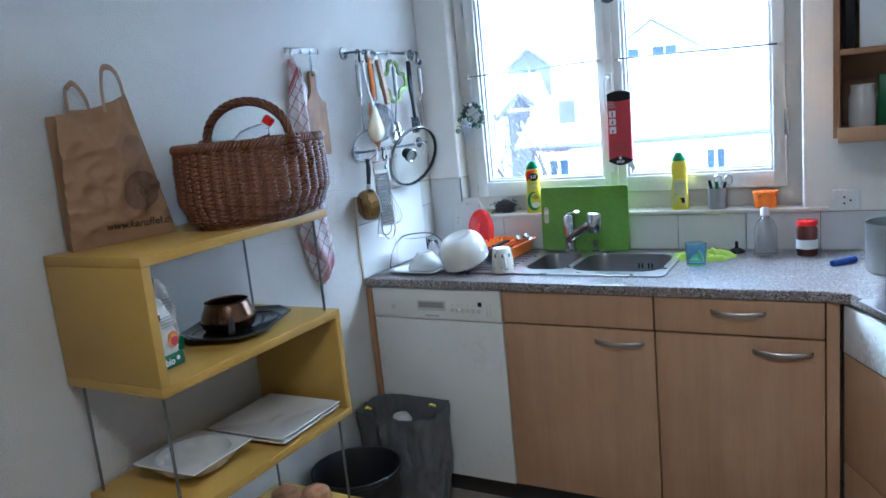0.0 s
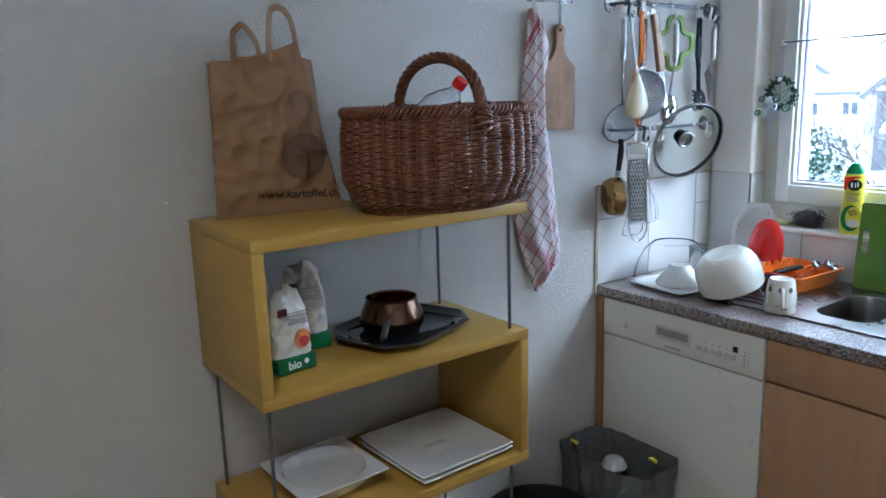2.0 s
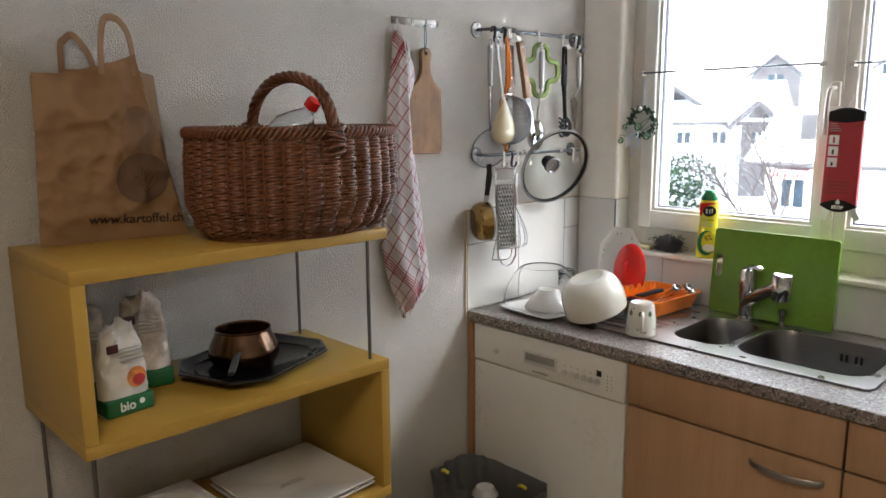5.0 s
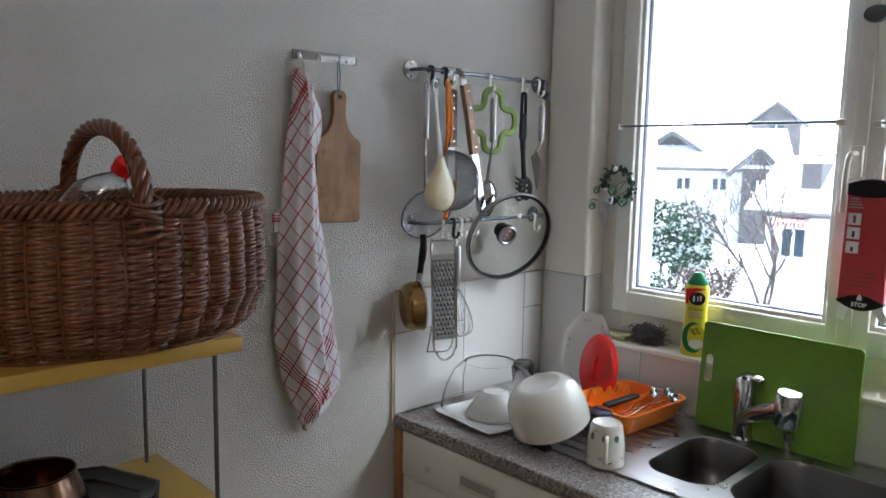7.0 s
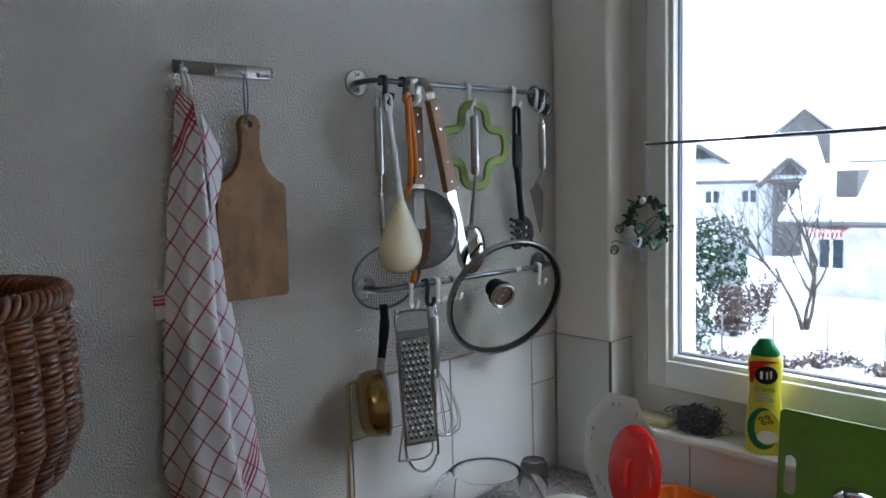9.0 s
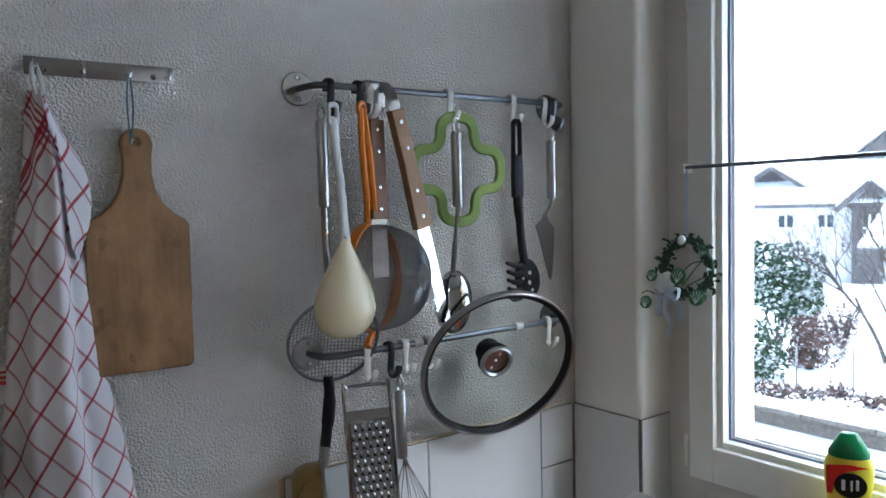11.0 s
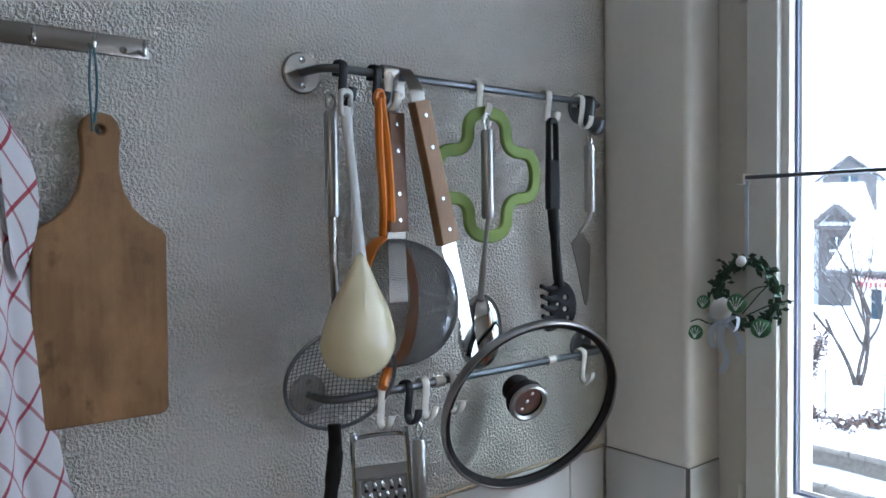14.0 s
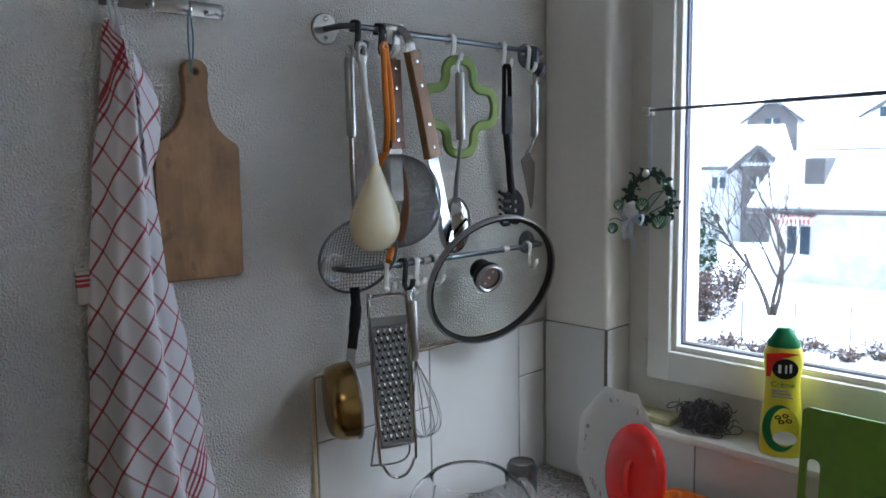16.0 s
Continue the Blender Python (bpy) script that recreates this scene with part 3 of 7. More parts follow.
part("lever", tube(smooth_path([(-1.06, 2.905, TOP + 0.175), (-1.05, 2.88, TOP + 0.186), (-1.01, 2.85, TOP + 0.192), (-0.99, 2.835, TOP + 0.19)]), 0.009, 8, flat=0.5), CHROME, tap)
spout = part("spout", tube(smooth_path([(-1.055, 2.895, TOP + 0.065), (-1.0, 2.845, TOP + 0.105), (-0.925, 2.79, TOP + 0.150)]), [0.020] * 12 + [0.019], 16), CHROME, tap)
part("spray_head", lathe([(0, -0.045), (0.024, -0.045), (0.028, -0.04), (0.0295, 0.03), (0.025, 0.037), (0, 0.038)], along((-0.903, 2.772, TOP + 0.163), (0.08, -0.1, 1.0)), 24), CHROME, tap)
solid("drain_knob", lathe([(0, 0), (0.016, 0), (0.016, 0.004), (0.008, 0.008), (0.008, 0.03), (0.013, 0.034), (0.013, 0.05), (0, 0.052)], Matrix.Translation((-0.945, 2.905, TOP + 0.007))), CHROME, "small chrome waste knob beside the tap", "knob")

FY = 2.372
dw = thing("dishwasher", (-1.48, 2.7, FLOOR), "white built-in dishwasher with push buttons", "dishwasher")
part("body", box((-1.772, FY + 0.02, 0.045), (-1.170, 2.98, 0.86)), WHITE_ENAMEL, dw)
part("door", box((-1.772, FY, 0.045), (-1.170, FY + 0.02, 0.729), 0.003), WHITE_ENAMEL, dw)
panel = part("control_panel", box((-1.772, FY - 0.004, 0.733), (-1.170, FY + 0.02, 0.86), 0.004), WHITE_ENAMEL, dw)
part("grip_surround", box((-1.55, FY - 0.006, 0.77), (-1.415, FY - 0.003, 0.815), 0.002), PALE_PLASTIC, panel)
# no real hollow: a darker slip carries the shade of the grip in its colour
part("grip_recess", box((-1.542, FY - 0.0075, 0.783), (-1.424, FY - 0.0055, 0.808), 0.001), mat("grip_shadow", (0.30, 0.29, 0.27), 0.5), panel)
part("lock", lathe([(0, 0), (0.009, 0), (0.009, 0.004), (0, 0.005)], along((-1.67, FY - 0.004, 0.78), (0, -1, 0)), 14), PALE_PLASTIC, panel)
for k in range(6):
    part("button", lathe([(0, 0), (0.009, 0), (0.0085, 0.006), (0, 0.007)], along((-1.385 + 0.024 * k, FY - 0.004, 0.777), (0, -1, 0)), 14), PALE_PLASTIC, panel)
    part("mark", box((-1.387 + 0.024 * k, FY - 0.0045, 0.797), (-1.383 + 0.024 * k, FY - 0.0035, 0.801)), GREY_PRINT, panel)
part("display", box((-1.268, FY - 0.0055, 0.795), (-1.252, FY - 0.0035, 0.813)), BLACK, panel)
for k in range(10):
    part("mark", box((-1.232 + 0.014 * (k % 2), FY - 0.0045, 0.758 + 0.011 * (k // 2)), (-1.228 + 0.014 * (k % 2), FY - 0.0035, 0.761 + 0.011 * (k // 2))), INK if k % 2 == 0 else GREY_PRINT, panel)
part("mark", box((-1.515, FY - 0.0045, 0.746), (-1.45, FY - 0.0035, 0.752)), GREY_PRINT, panel)
solid("side_panel", box((WX + 0.003, FY - 0.012, FLOOR), (-1.776, 2.98, 0.862), 0.001), BEECH_EDGE, "narrow beech end panel beside the dishwasher", "panel")
solid("plinth", box((-1.772, 2.45, FLOOR), (0.0, 2.47, 0.043)), PLINTH, "dark recessed plinth under the units", "plinth", kind="structure")


def bow_handle(x0, x1, z, parent):
    xm = (x0 + x1) / 2
    part("handle", tube(smooth_path([(x0, FY - 0.001, z), (x0 + 0.02, FY - 0.02, z), (xm, FY - 0.03, z - 0.003), (x1 - 0.02, FY - 0.02, z), (x1, FY - 0.001, z)]), 0.0036, 10, flat=2.3, up=(0, 0, 1)), STEEL, parent, "matt steel bow handle")


def base_unit(x0, x1, drawer_handle, door_handle, label):
    u = thing("base_cabinet", ((x0 + x1) / 2, 2.7, FLOOR), label, "cabinet", "beech kitchen base cabinets")
    part("body", box((x0, FY + 0.021, 0.048), (x1, 2.97, 0.70)), BEECH_EDGE, u)
    part("carcass_rail", box((x0, FY + 0.021, 0.70), (x1, FY + 0.06, 0.86)), PLINTH, u)
    drawer = part("drawer", box((x0 + 0.002, FY, 0.738), (x1 - 0.002, FY + 0.019, 0.86), 0.002), BEECH, u)
    door = part("door", box((x0 + 0.002, FY, 0.05), (x1 - 0.002, FY + 0.019, 0.731), 0.002), BEECH, u)
    if drawer_handle:
        bow_handle(*drawer_handle, 0.816, drawer)
    bow_handle(*door_handle, 0.686, door)


base_unit(-1.167, -0.580, None, (-0.797, -0.618), "beech sink cabinet with one door and a steel bow handle")
base_unit(-0.578, -0.040, (-0.386, -0.216), (-0.256, -0.076), "beech cabinet with a drawer, a door and steel bow handles")
solid("filler_strip", box((-0.038, FY + 0.002, 0.05), (0.0, 2.5, 0.86), 0.002), BEECH, "beech filler strip beside the cabinets", "panel")


def slanted_unit():
    u = thing("oven_cabinet", (0.3, 2.4, FLOOR), "white-fronted built-in oven over a beech drawer, set at an angle", "oven")
    m = basis((0.01, 2.375, 0), (0.24, -0.455, 0), (0, 0, 1), (-0.455, -0.24, 0))
    part("control_panel", box((0.0, 0.70, -0.02), (0.52, 0.855, 0.0), 0.003, 2, None, m), WHITE_ENAMEL, u)
    part("door", box((0.0, 0.33, -0.02), (0.52, 0.695, -0.002), 0.002, 2, None, m), BEECH, u)
    part("drawer", box((0.0, 0.05, -0.02), (0.52, 0.325, -0.002), 0.002, 2, None, m), BEECH, u)
    part("body", box((0.0, 0.05, -0.45), (0.52, 0.855, -0.022), 0, 1, None, m), BEECH_EDGE, u)


slanted_unit()
solid("hob_rim", slab([rect(0.02, 0.62, 0.0, 0.45, 0.02)], 0.006, basis((0.035, 2.27, TOP + 0.003), (0.46, -0.86, 0), (0.86, 0.46, 0), (0, 0, 1)), 0.002), SINK_STEEL, "steel-rimmed hob let into the worktop", "hob")

# wall cupboard with open shelves
cup = thing("wall_cupboard", (0.35, 2.85, 1.35), "beech wall cupboard with open shelves of jars and packets", "cupboard")
for a, b in (((-0.026, 2.68, 1.35), (-0.006, 2.996, 2.1)), ((0.75, 2.68, 1.35), (0.77, 2.996, 2.1))):
    part("side", box(a, b, 0.001), BEECH_EDGE, cup)
part("back", box((-0.006, 2.985, 1.35), (0.75, 2.996, 2.1)), BEECH_EDGE, cup)
for z in (1.36, 1.62, 1.86, 2.08):
    part("shelf", box((-0.0055, 2.684, z), (0.7495, 2.984, z + 0.02), 0.001), BEECH_EDGE, cup)
part("valance", box((-0.012, 2.66, 1.335), (0.76, 2.679, 1.385), 0.002), BEECH, cup)
solid("storage_jar", lathe([(0, 0), (0.04, 0), (0.042, 0.01), (0.042, 0.10), (0.036, 0.115), (0.038, 0.14), (0, 0.142)], Matrix.Translation((0.06, 2.78, 1.38))), PALE_PLASTIC, "pale jar with a lid on the cupboard shelf", "jar")
solid("green_packet", box((0.105, 2.75, 1.38), (0.17, 2.83, 1.55), 0.006), GREEN_PRINT, "green packet on the cupboard shelf", "packet")
solid("dark_packet", box((0.005, 2.74, 1.64), (0.04, 2.86, 1.84), 0.006), BLACK, "black packet on the cupboard shelf", "packet")
solid("white_box", box((0.05, 2.73, 1.64), (0.14, 2.85, 1.83), 0.004), WHITE_PRINT, "white carton with a red foot on the cupboard shelf", "carton")

# ---------------------------------------------------------------- zigzag shelf
SX0, SX1, SY0, SY1, TH = WX + 0.006, -1.424, 0.972, 1.692, 0.026
shelf = thing("zigzag_shelf", (-1.63, 1.35, FLOOR), "ochre lacquered zigzag shelf with thin steel rods", "shelf")
LEVELS = (1.303, 0.975, 0.638, 0.303, -0.040)
for k, z in enumerate(LEVELS):
    part("board", box((SX0, SY0, z - TH), (SX1, SY1, z), 0.0015), OCHRE, shelf)
    if k < 4:
        low = LEVELS[k + 1]
        y0 = SY0 if k % 2 == 0 else SY1 - TH
        part("side", box((SX0, y0, low + 0.0005), (SX1 - 0.0005, y0 + TH, z - TH - 0.0005), 0.0012), OCHRE, shelf)
        yr = SY1 - 0.035 if k % 2 == 0 else SY0 + 0.022
        for xr in (SX0 + 0.03, SX1 - 0.032):
            part("rod", tube([(xr, yr, low), (xr, yr, z - TH)], 0.0042, 10), ROD_METAL, shelf)

# ---------------------------------------------------------------- outside
GZ = -3.0


def ground():
    own = bmesh.new()
    n = 130
    rows = []
    for i in range(n + 1):
        y = OUT + 0.02 + (i / n) ** 3 * 900 if i else OUT + 0.02
        row = []
        for k in range(n + 1):
            s = (k / n - 0.5) * 2
            x = -6 + s * (12 + abs(s) * (20 + y * 1.3))
            h = GZ + (noise.noise(Vector((x * 0.12, y * 0.12, 0))) * 0.2 * min(1, max(0, (y - 18) / 4)) if y > 17.2 else (-0.48 if y > 16.2 else -0.95 if y > 15.1 else -1.6) + 0.04 * noise.noise(Vector((x, y, 3))))
            h += max(0, min(1, (y - 60) / 120)) * 3.0
            row.append(own.verts.new((x, y, h)))
        rows.append(row)
    for a, b in zip(rows, rows[1:]):
        for k in range(n):
            own.faces.new((a[k], a[k + 1], b[k + 1], b[k]))
    return own


solid("ground", ground(), SNOW_GROUND, "garden ground under patchy snow", "ground", kind="structure", angle=180)


def retaining(y, z0, z1, label):
    w = thing("garden_wall", (-6, y, z0), label, "garden wall", "terraced garden walls")
    part("wall", box((-20, y, z0), (12, y + 0.5, z1), 0.03), SNOW_WALL, w)
    for k in range(22):
        x = -20 + k * 1.45
        part("coping", box((x + 0.01, y - 0.12, z1), (x + 1.44, y + 0.55, z1 + 0.12), 0.02), SNOW_WALL, w)
    part("snow_cap", box((-20, y + 0.02, z1 + 0.12), (12, y + 0.5, z1 + 0.17), 0.025), SNOW, w)


retaining(15.0, GZ - 1.7, GZ - 0.90, "low grey garden wall with snow on its coping")
retaining(16.0, GZ - 1.7, GZ - 0.42, "grey terraced garden wall with snow on its coping")
retaining(17.0, GZ - 1.7, GZ - 0.03, "upper terraced garden wall with snow on its coping")


def leafy(name, cx, cy, z0, z1, r, count, material, label, category, leaf=0.09, seed=1):
    rnd = random.Random(seed)
    t = thing(name, (cx, cy, z0), label, category)
    own = bmesh.new()
    for _ in range(9):
        a = rnd.uniform(0, 6.28)
        tube([(cx, cy, z0), (cx + 0.4 * r * math.cos(a), cy + 0.4 * r * math.sin(a), z0 + (z1 - z0) * 0.5), (cx + 0.75 * r * math.cos(a), cy + 0.75 * r * math.sin(a), z0 + (z1 - z0) * rnd.uniform(0.6, 0.85))], [0.05, 0.03, 0.012], 5, bm=own)
    part("stems", own, BARK, t)
    own = bmesh.new()
    lumps = [(rnd.uniform(-0.55, 0.55) * r, rnd.uniform(-0.55, 0.55) * r, rnd.uniform(0.2, 0.82), rnd.uniform(0.35, 0.6) * r) for _ in range(11)]
    for _ in range(count):
        lx, ly, lz, lr = rnd.choice(lumps)
        d = Vector((rnd.gauss(0, 1), rnd.gauss(0, 1), rnd.gauss(0, 0.9))).normalized() * lr * rnd.uniform(0.75, 1.05)
        p = Vector((cx + lx, cy + ly, z0 + lz * (z1 - z0))) + d
        p.z = max(z0 + 0.05, min(p.z, z1 + rnd.uniform(-0.1, 0.1)))
        u = Vector((rnd.gauss(0, 1), rnd.gauss(0, 1), rnd.gauss(0, 1))).normalized()
        w = (u.orthogonal()).normalized()
        s = leaf * rnd.uniform(0.6, 1.3)
        own.faces.new([own.verts.new(p + q) for q in (u * s, w * s * 0.55, -u * s, -w * s * 0.55)])
    ob = part("crown", own, material, t, fix=False)
    return t


def bare_tree(name, bx, by, z0, height, seed, label, limbs=3, depth=5):
    rnd = random.Random(seed)
    t = thing(name, (bx, by, z0), label, "tree")
    trunk, crown = bmesh.new(), bmesh.new()

    def grow(p, d, length, r, level):
        pts, q = [p.copy()], p.copy()
        v = d.copy()
        for _ in range(4):
            v = (v + Vector((rnd.uniform(-0.16, 0.16), rnd.uniform(-0.16, 0.16), 0.10))).normalized()
            q = q + v * length / 4
            pts.append(q.copy())
        tube(pts, [r * (1 - 0.11 * k) for k in range(5)], 6 if level < 2 else 4, bm=trunk if level < 2 else crown)
        if level >= depth or r < 0.003:
            return
        for _ in range(3 if level < 3 else 2):
            a = rnd.uniform(0, 6.28)
            side = v.orthogonal().normalized()
            side = Matrix.Rotation(a, 3, v) @ side
            k = rnd.randint(2, 4)
            grow(pts[k], (v + side * rnd.uniform(0.45, 0.9)).normalized(), length * rnd.uniform(0.62, 0.85), r * 0.56, level + 1)

    base = Vector((bx, by, z0))
    for k in range(limbs):
        a = k * 6.28 / limbs + rnd.uniform(-0.4, 0.4)
        grow(base + Vector((math.cos(a), math.sin(a), 0)) * 0.08, Vector((math.cos(a) * 0.42, math.sin(a) * 0.42, 1)).normalized(), height * 0.36, 0.068, 0)
    part("trunk", trunk, BARK, t, fix=False)
    part("crown", crown, BARK, t, fix=False)


def at_bearing(az, dist):
    """A place outside by its bearing from the window, degrees from straight out, and its distance."""
    return -0.65 + dist * math.sin(radians(az)), 1.53 + dist * math.cos(radians(az))


tx, ty = at_bearing(-21.7, 23.5)
bare_tree("bare_tree", tx, ty, GZ, 5.5, 7, "bare fruit tree with snow along its limbs", depth=6)
hx, hy = at_bearing(-28.3, 24.5)
leafy("evergreen_bush", hx, hy, GZ - 0.1, 0.35, 1.3, 9000, SHRUB, "large evergreen bush dusted with snow", "bush", 0.085, 3)
bx, by = at_bearing(-26.4, 22.0)
leafy("brown_shrub", bx, by, GZ - 0.1, -1.4, 0.75, 3500, BROWN_SHRUB, "bare brown garden shrub", "bush", 0.05, 5)
bx, by = at_bearing(-24.4, 25.0)
leafy("thin_shrub", bx, by, GZ - 0.1, -1.2, 0.7, 1200, BROWN_SHRUB, "thin bare shrub in the snow", "bush", 0.04, 9)
bx, by = at_bearing(-29.8, 21.0)
leafy("low_conifer", bx, by, GZ - 0.1, -1.6, 0.9, 2500, SHRUB, "low evergreen shrub under snow", "bush", 0.07, 11)
for k in range(26):
    bx, by = at_bearing(-34 + k * 1.9, 18.4 + (k * 37 % 11) * 0.1)
    leafy("garden_plant", bx, by, GZ - 0.1, GZ + 0.28 + 0.05 * (k % 4), 0.42, 240, BROWN_SHRUB, "dry snow-covered garden plant", "plant", 0.05, 20 + k)

fence = thing("wire_fence", at_bearing(-20, 19.3) + (GZ,), "thin wire garden fence on steel posts", "fence")
posts = [at_bearing(-34 + 3.45 * k, 19.3) for k in range(14)]
for x, y in posts:
    part("post", tube([(x, y, GZ - 0.3), (x, y, GZ + 1.15)], 0.022, 6), WIRE, fence)
for h in (0.25, 0.7, 1.1):
    part("wire", tube([(x, y, GZ + h) for x, y in posts], 0.006, 4), WIRE, fence)
part("kerb", tube([(x, y + 0.1, GZ - 0.05) for x, y in posts], 0.12, 6), SNOW_WALL, fence)


def house(az0, az1, dist, eave, ridge, label, gable=False, wall=HOUSE_WALL, windows=(), depth=8.0, dormer=None, name="house"):
    """A house between two bearings: walls, snowy roof with dark eave, windows. gable: its gable end looks at the kitchen."""
    x0, y0 = at_bearing(az0, dist)
    x1, y1 = at_bearing(az1, dist)
    u = Vector((x1 - x0, y1 - y0, 0))
    w = u.length
    u.normalize()
    back_dir = Vector((-u.y, u.x, 0))
    m = basis((x0, y0, 0), u, back_dir, (0, 0, 1))
    h = thing(name, (x0, y0, GZ), label, "house")
    if gable:
        pts = [(0, GZ - 1), (w, GZ - 1), (w, eave), (w / 2, ridge), (0, eave)]
        part("wall", slab([[(a, b) for a, b in pts]], depth, m @ basis((0, depth / 2, 0), (1, 0, 0), (0, 0, 1), (0, -1, 0))), wall, h)
        for s in (0, 1):
            e, r = Vector((-0.7 if s == 0 else w + 0.7, -0.8, eave - 0.3)), Vector((w / 2, -0.8, ridge + 0.1))
            own = bmesh.new()
            vs = [own.verts.new(m @ q) for q in (e, r, r + Vector((0, depth + 1, 0)), e + Vector((0, depth + 1, 0)))]
            own.faces.new(vs)
            ex = bmesh.ops.extrude_face_region(own, geom=own.faces[:])
            for v in ex["geom"]:
                if isinstance(v, bmesh.types.BMVert):
                    v.co.z += 0.28
            part("roof", own, SNOW, h)
            part("verge", tube([m @ e, m @ r], 0.14, 4), ROOF_EDGE, h)
    else:
        part("wall", box((0, 0, GZ - 1), (w, depth, eave), 0, 1, None, m), wall, h)
        for s in (0, 1):
            ey, ez = (-0.8, eave - 0.05) if s == 0 else (depth + 0.8, eave - 0.05)
            own = bmesh.new()
            vs = [own.verts.new(m @ Vector(q)) for q in ((-0.6, ey, ez), (w + 0.6, ey, ez), (w + 0.6, depth / 2, ridge), (-0.6, depth / 2, ridge))]
            own.faces.new(vs)
            ex = bmesh.ops.extrude_face_region(own, geom=own.faces[:])
            for v in ex["geom"]:
                if isinstance(v, bmesh.types.BMVert):
                    v.co.z += 0.22
            part("roof", own, SNOW, h)
        part("gutter", tube([m @ Vector((-0.6, -0.84, eave - 0.02)), m @ Vector((w + 0.6, -0.84, eave - 0.02))], 0.1, 6), ROOF_EDGE, h)
        for s in (-0.02, w + 0.02):
            part("gable", slab([[(0, eave), (depth, eave), (depth / 2, ridge - 0.05)]], 0.05, m @ basis((s, 0, 0), (0, 1, 0), (0, 0, 1), (1, 0, 0))), HOUSE_WOOD, h)
    for a, b, c, d in windows:
        win = part("window", box((a * w, -0.06, c), (b * w, 0.02, d), 0, 1, None, m), HOUSE_GLASS, h)
        part("frame", box(((a + b) / 2 * w - 0.05, -0.09, c), ((a + b) / 2 * w + 0.05, -0.05, d), 0, 1, None, m), WHITE_PRINT, win)
        part("frame", box((a * w - 0.06, -0.09, c - 0.1), (b * w + 0.06, -0.05, c), 0, 1, None, m), WHITE_PRINT, win)
    if dormer:
        a, b, c, d = dormer
        part("dormer", box((a * w, depth * 0.12, c), (b * w, depth * 0.5, d), 0, 1, None, m), HOUSE_WOOD, h)
    return h


house(-35, -21.3, 44, 1.0, 3.2, "white house with a snow-covered roof and small windows", windows=((0.25, 0.31, -0.15, 0.48), (0.485, 0.55, -0.15, 0.48), (0.665, 0.73, -0.15, 0.48)), depth=9)
house(-30.4, -27.3, 45.6, 2.05, 2.95, "dark gabled dormer house behind the snowy roof", True, HOUSE_WOOD, ((0.4, 0.62, 1.75, 2.35),), 5)
house(-23.9, -21.8, 43.3, 1.0, 2.0, "projecting gable with dark boards beside the white house", True, HOUSE_WOOD, ((0.35, 0.65, -0.15, 0.48),), 4)
house(-23.6, -20.4, 85, 5.2, 7.3, "tall dark chalet with a gable and pale shutters", True, HOUSE_WOOD, ((0.35, 0.65, 4.2, 5.4), (0.2, 0.42, 1.4, 2.8), (0.55, 0.8, 1.4, 2.8)), 10)
house(-22.0, 2.0, 29.5, -0.30, 1.55, "long low white building with a snowy tiled roof", windows=((0.05, 0.11, -1.9, -0.9), (0.55, 0.6, -2.0, -0.9), (0.75, 0.8, -2.0, -0.9)), depth=9, dormer=(0.073, 0.128, 0.25, 1.5), wall=SHED_WALL)
house(-18.6, -8.0, 58, 1.9, 4.0, "white house with a broad snow-covered roof", windows=((0.2, 0.3, -0.5, 0.8), (0.6, 0.7, -0.5, 0.8)), depth=10)
house(-16.2, -9.5, 75, 5.0, 8.0, "pale apartment house with a curved gable up the slope", True, HOUSE_WALL, ((0.1, 0.35, 4.4, 5.6), (0.5, 0.75, 4.4, 5.6)), 10)
house(-4, 12, 60, 2.4, 5.2, "white house under snow on the far side of the gardens", windows=((0.2, 0.27, -0.5, 0.9), (0.5, 0.57, -0.5, 0.9), (0.75, 0.82, -0.5, 0.9)), depth=10)
house(-44, -37, 60, 2.4, 5.2, "white house under snow beyond the bushes", windows=((0.3, 0.4, -0.5, 0.9),), depth=10)

awning = thing("striped_awning", at_bearing(-21.4, 28.2) + (-0.55,), "red and white striped awning on the low building", "awning")
for k in range(18):
    (xa, ya), (xb, yb) = at_bearing(-21.9 + 2.4 * k / 18, 28.0), at_bearing(-21.9 + 2.4 * (k + 1) / 18, 28.0)
    own = bmesh.new()
    front = [own.verts.new(q) for q in ((xa, ya, -0.72), (xb, yb, -0.72), (xb, yb, -0.56), (xa, ya, -0.56))]
    rear = [own.verts.new((xa, ya + 1.3, -0.32)), own.verts.new((xb, yb + 1.3, -0.32))]
    own.faces.new(front)
    own.faces.new((front[3], front[2], rear[1], rear[0]))
    part("stripe", own, RED_PRINT if k % 2 else WHITE_PRINT, awning)

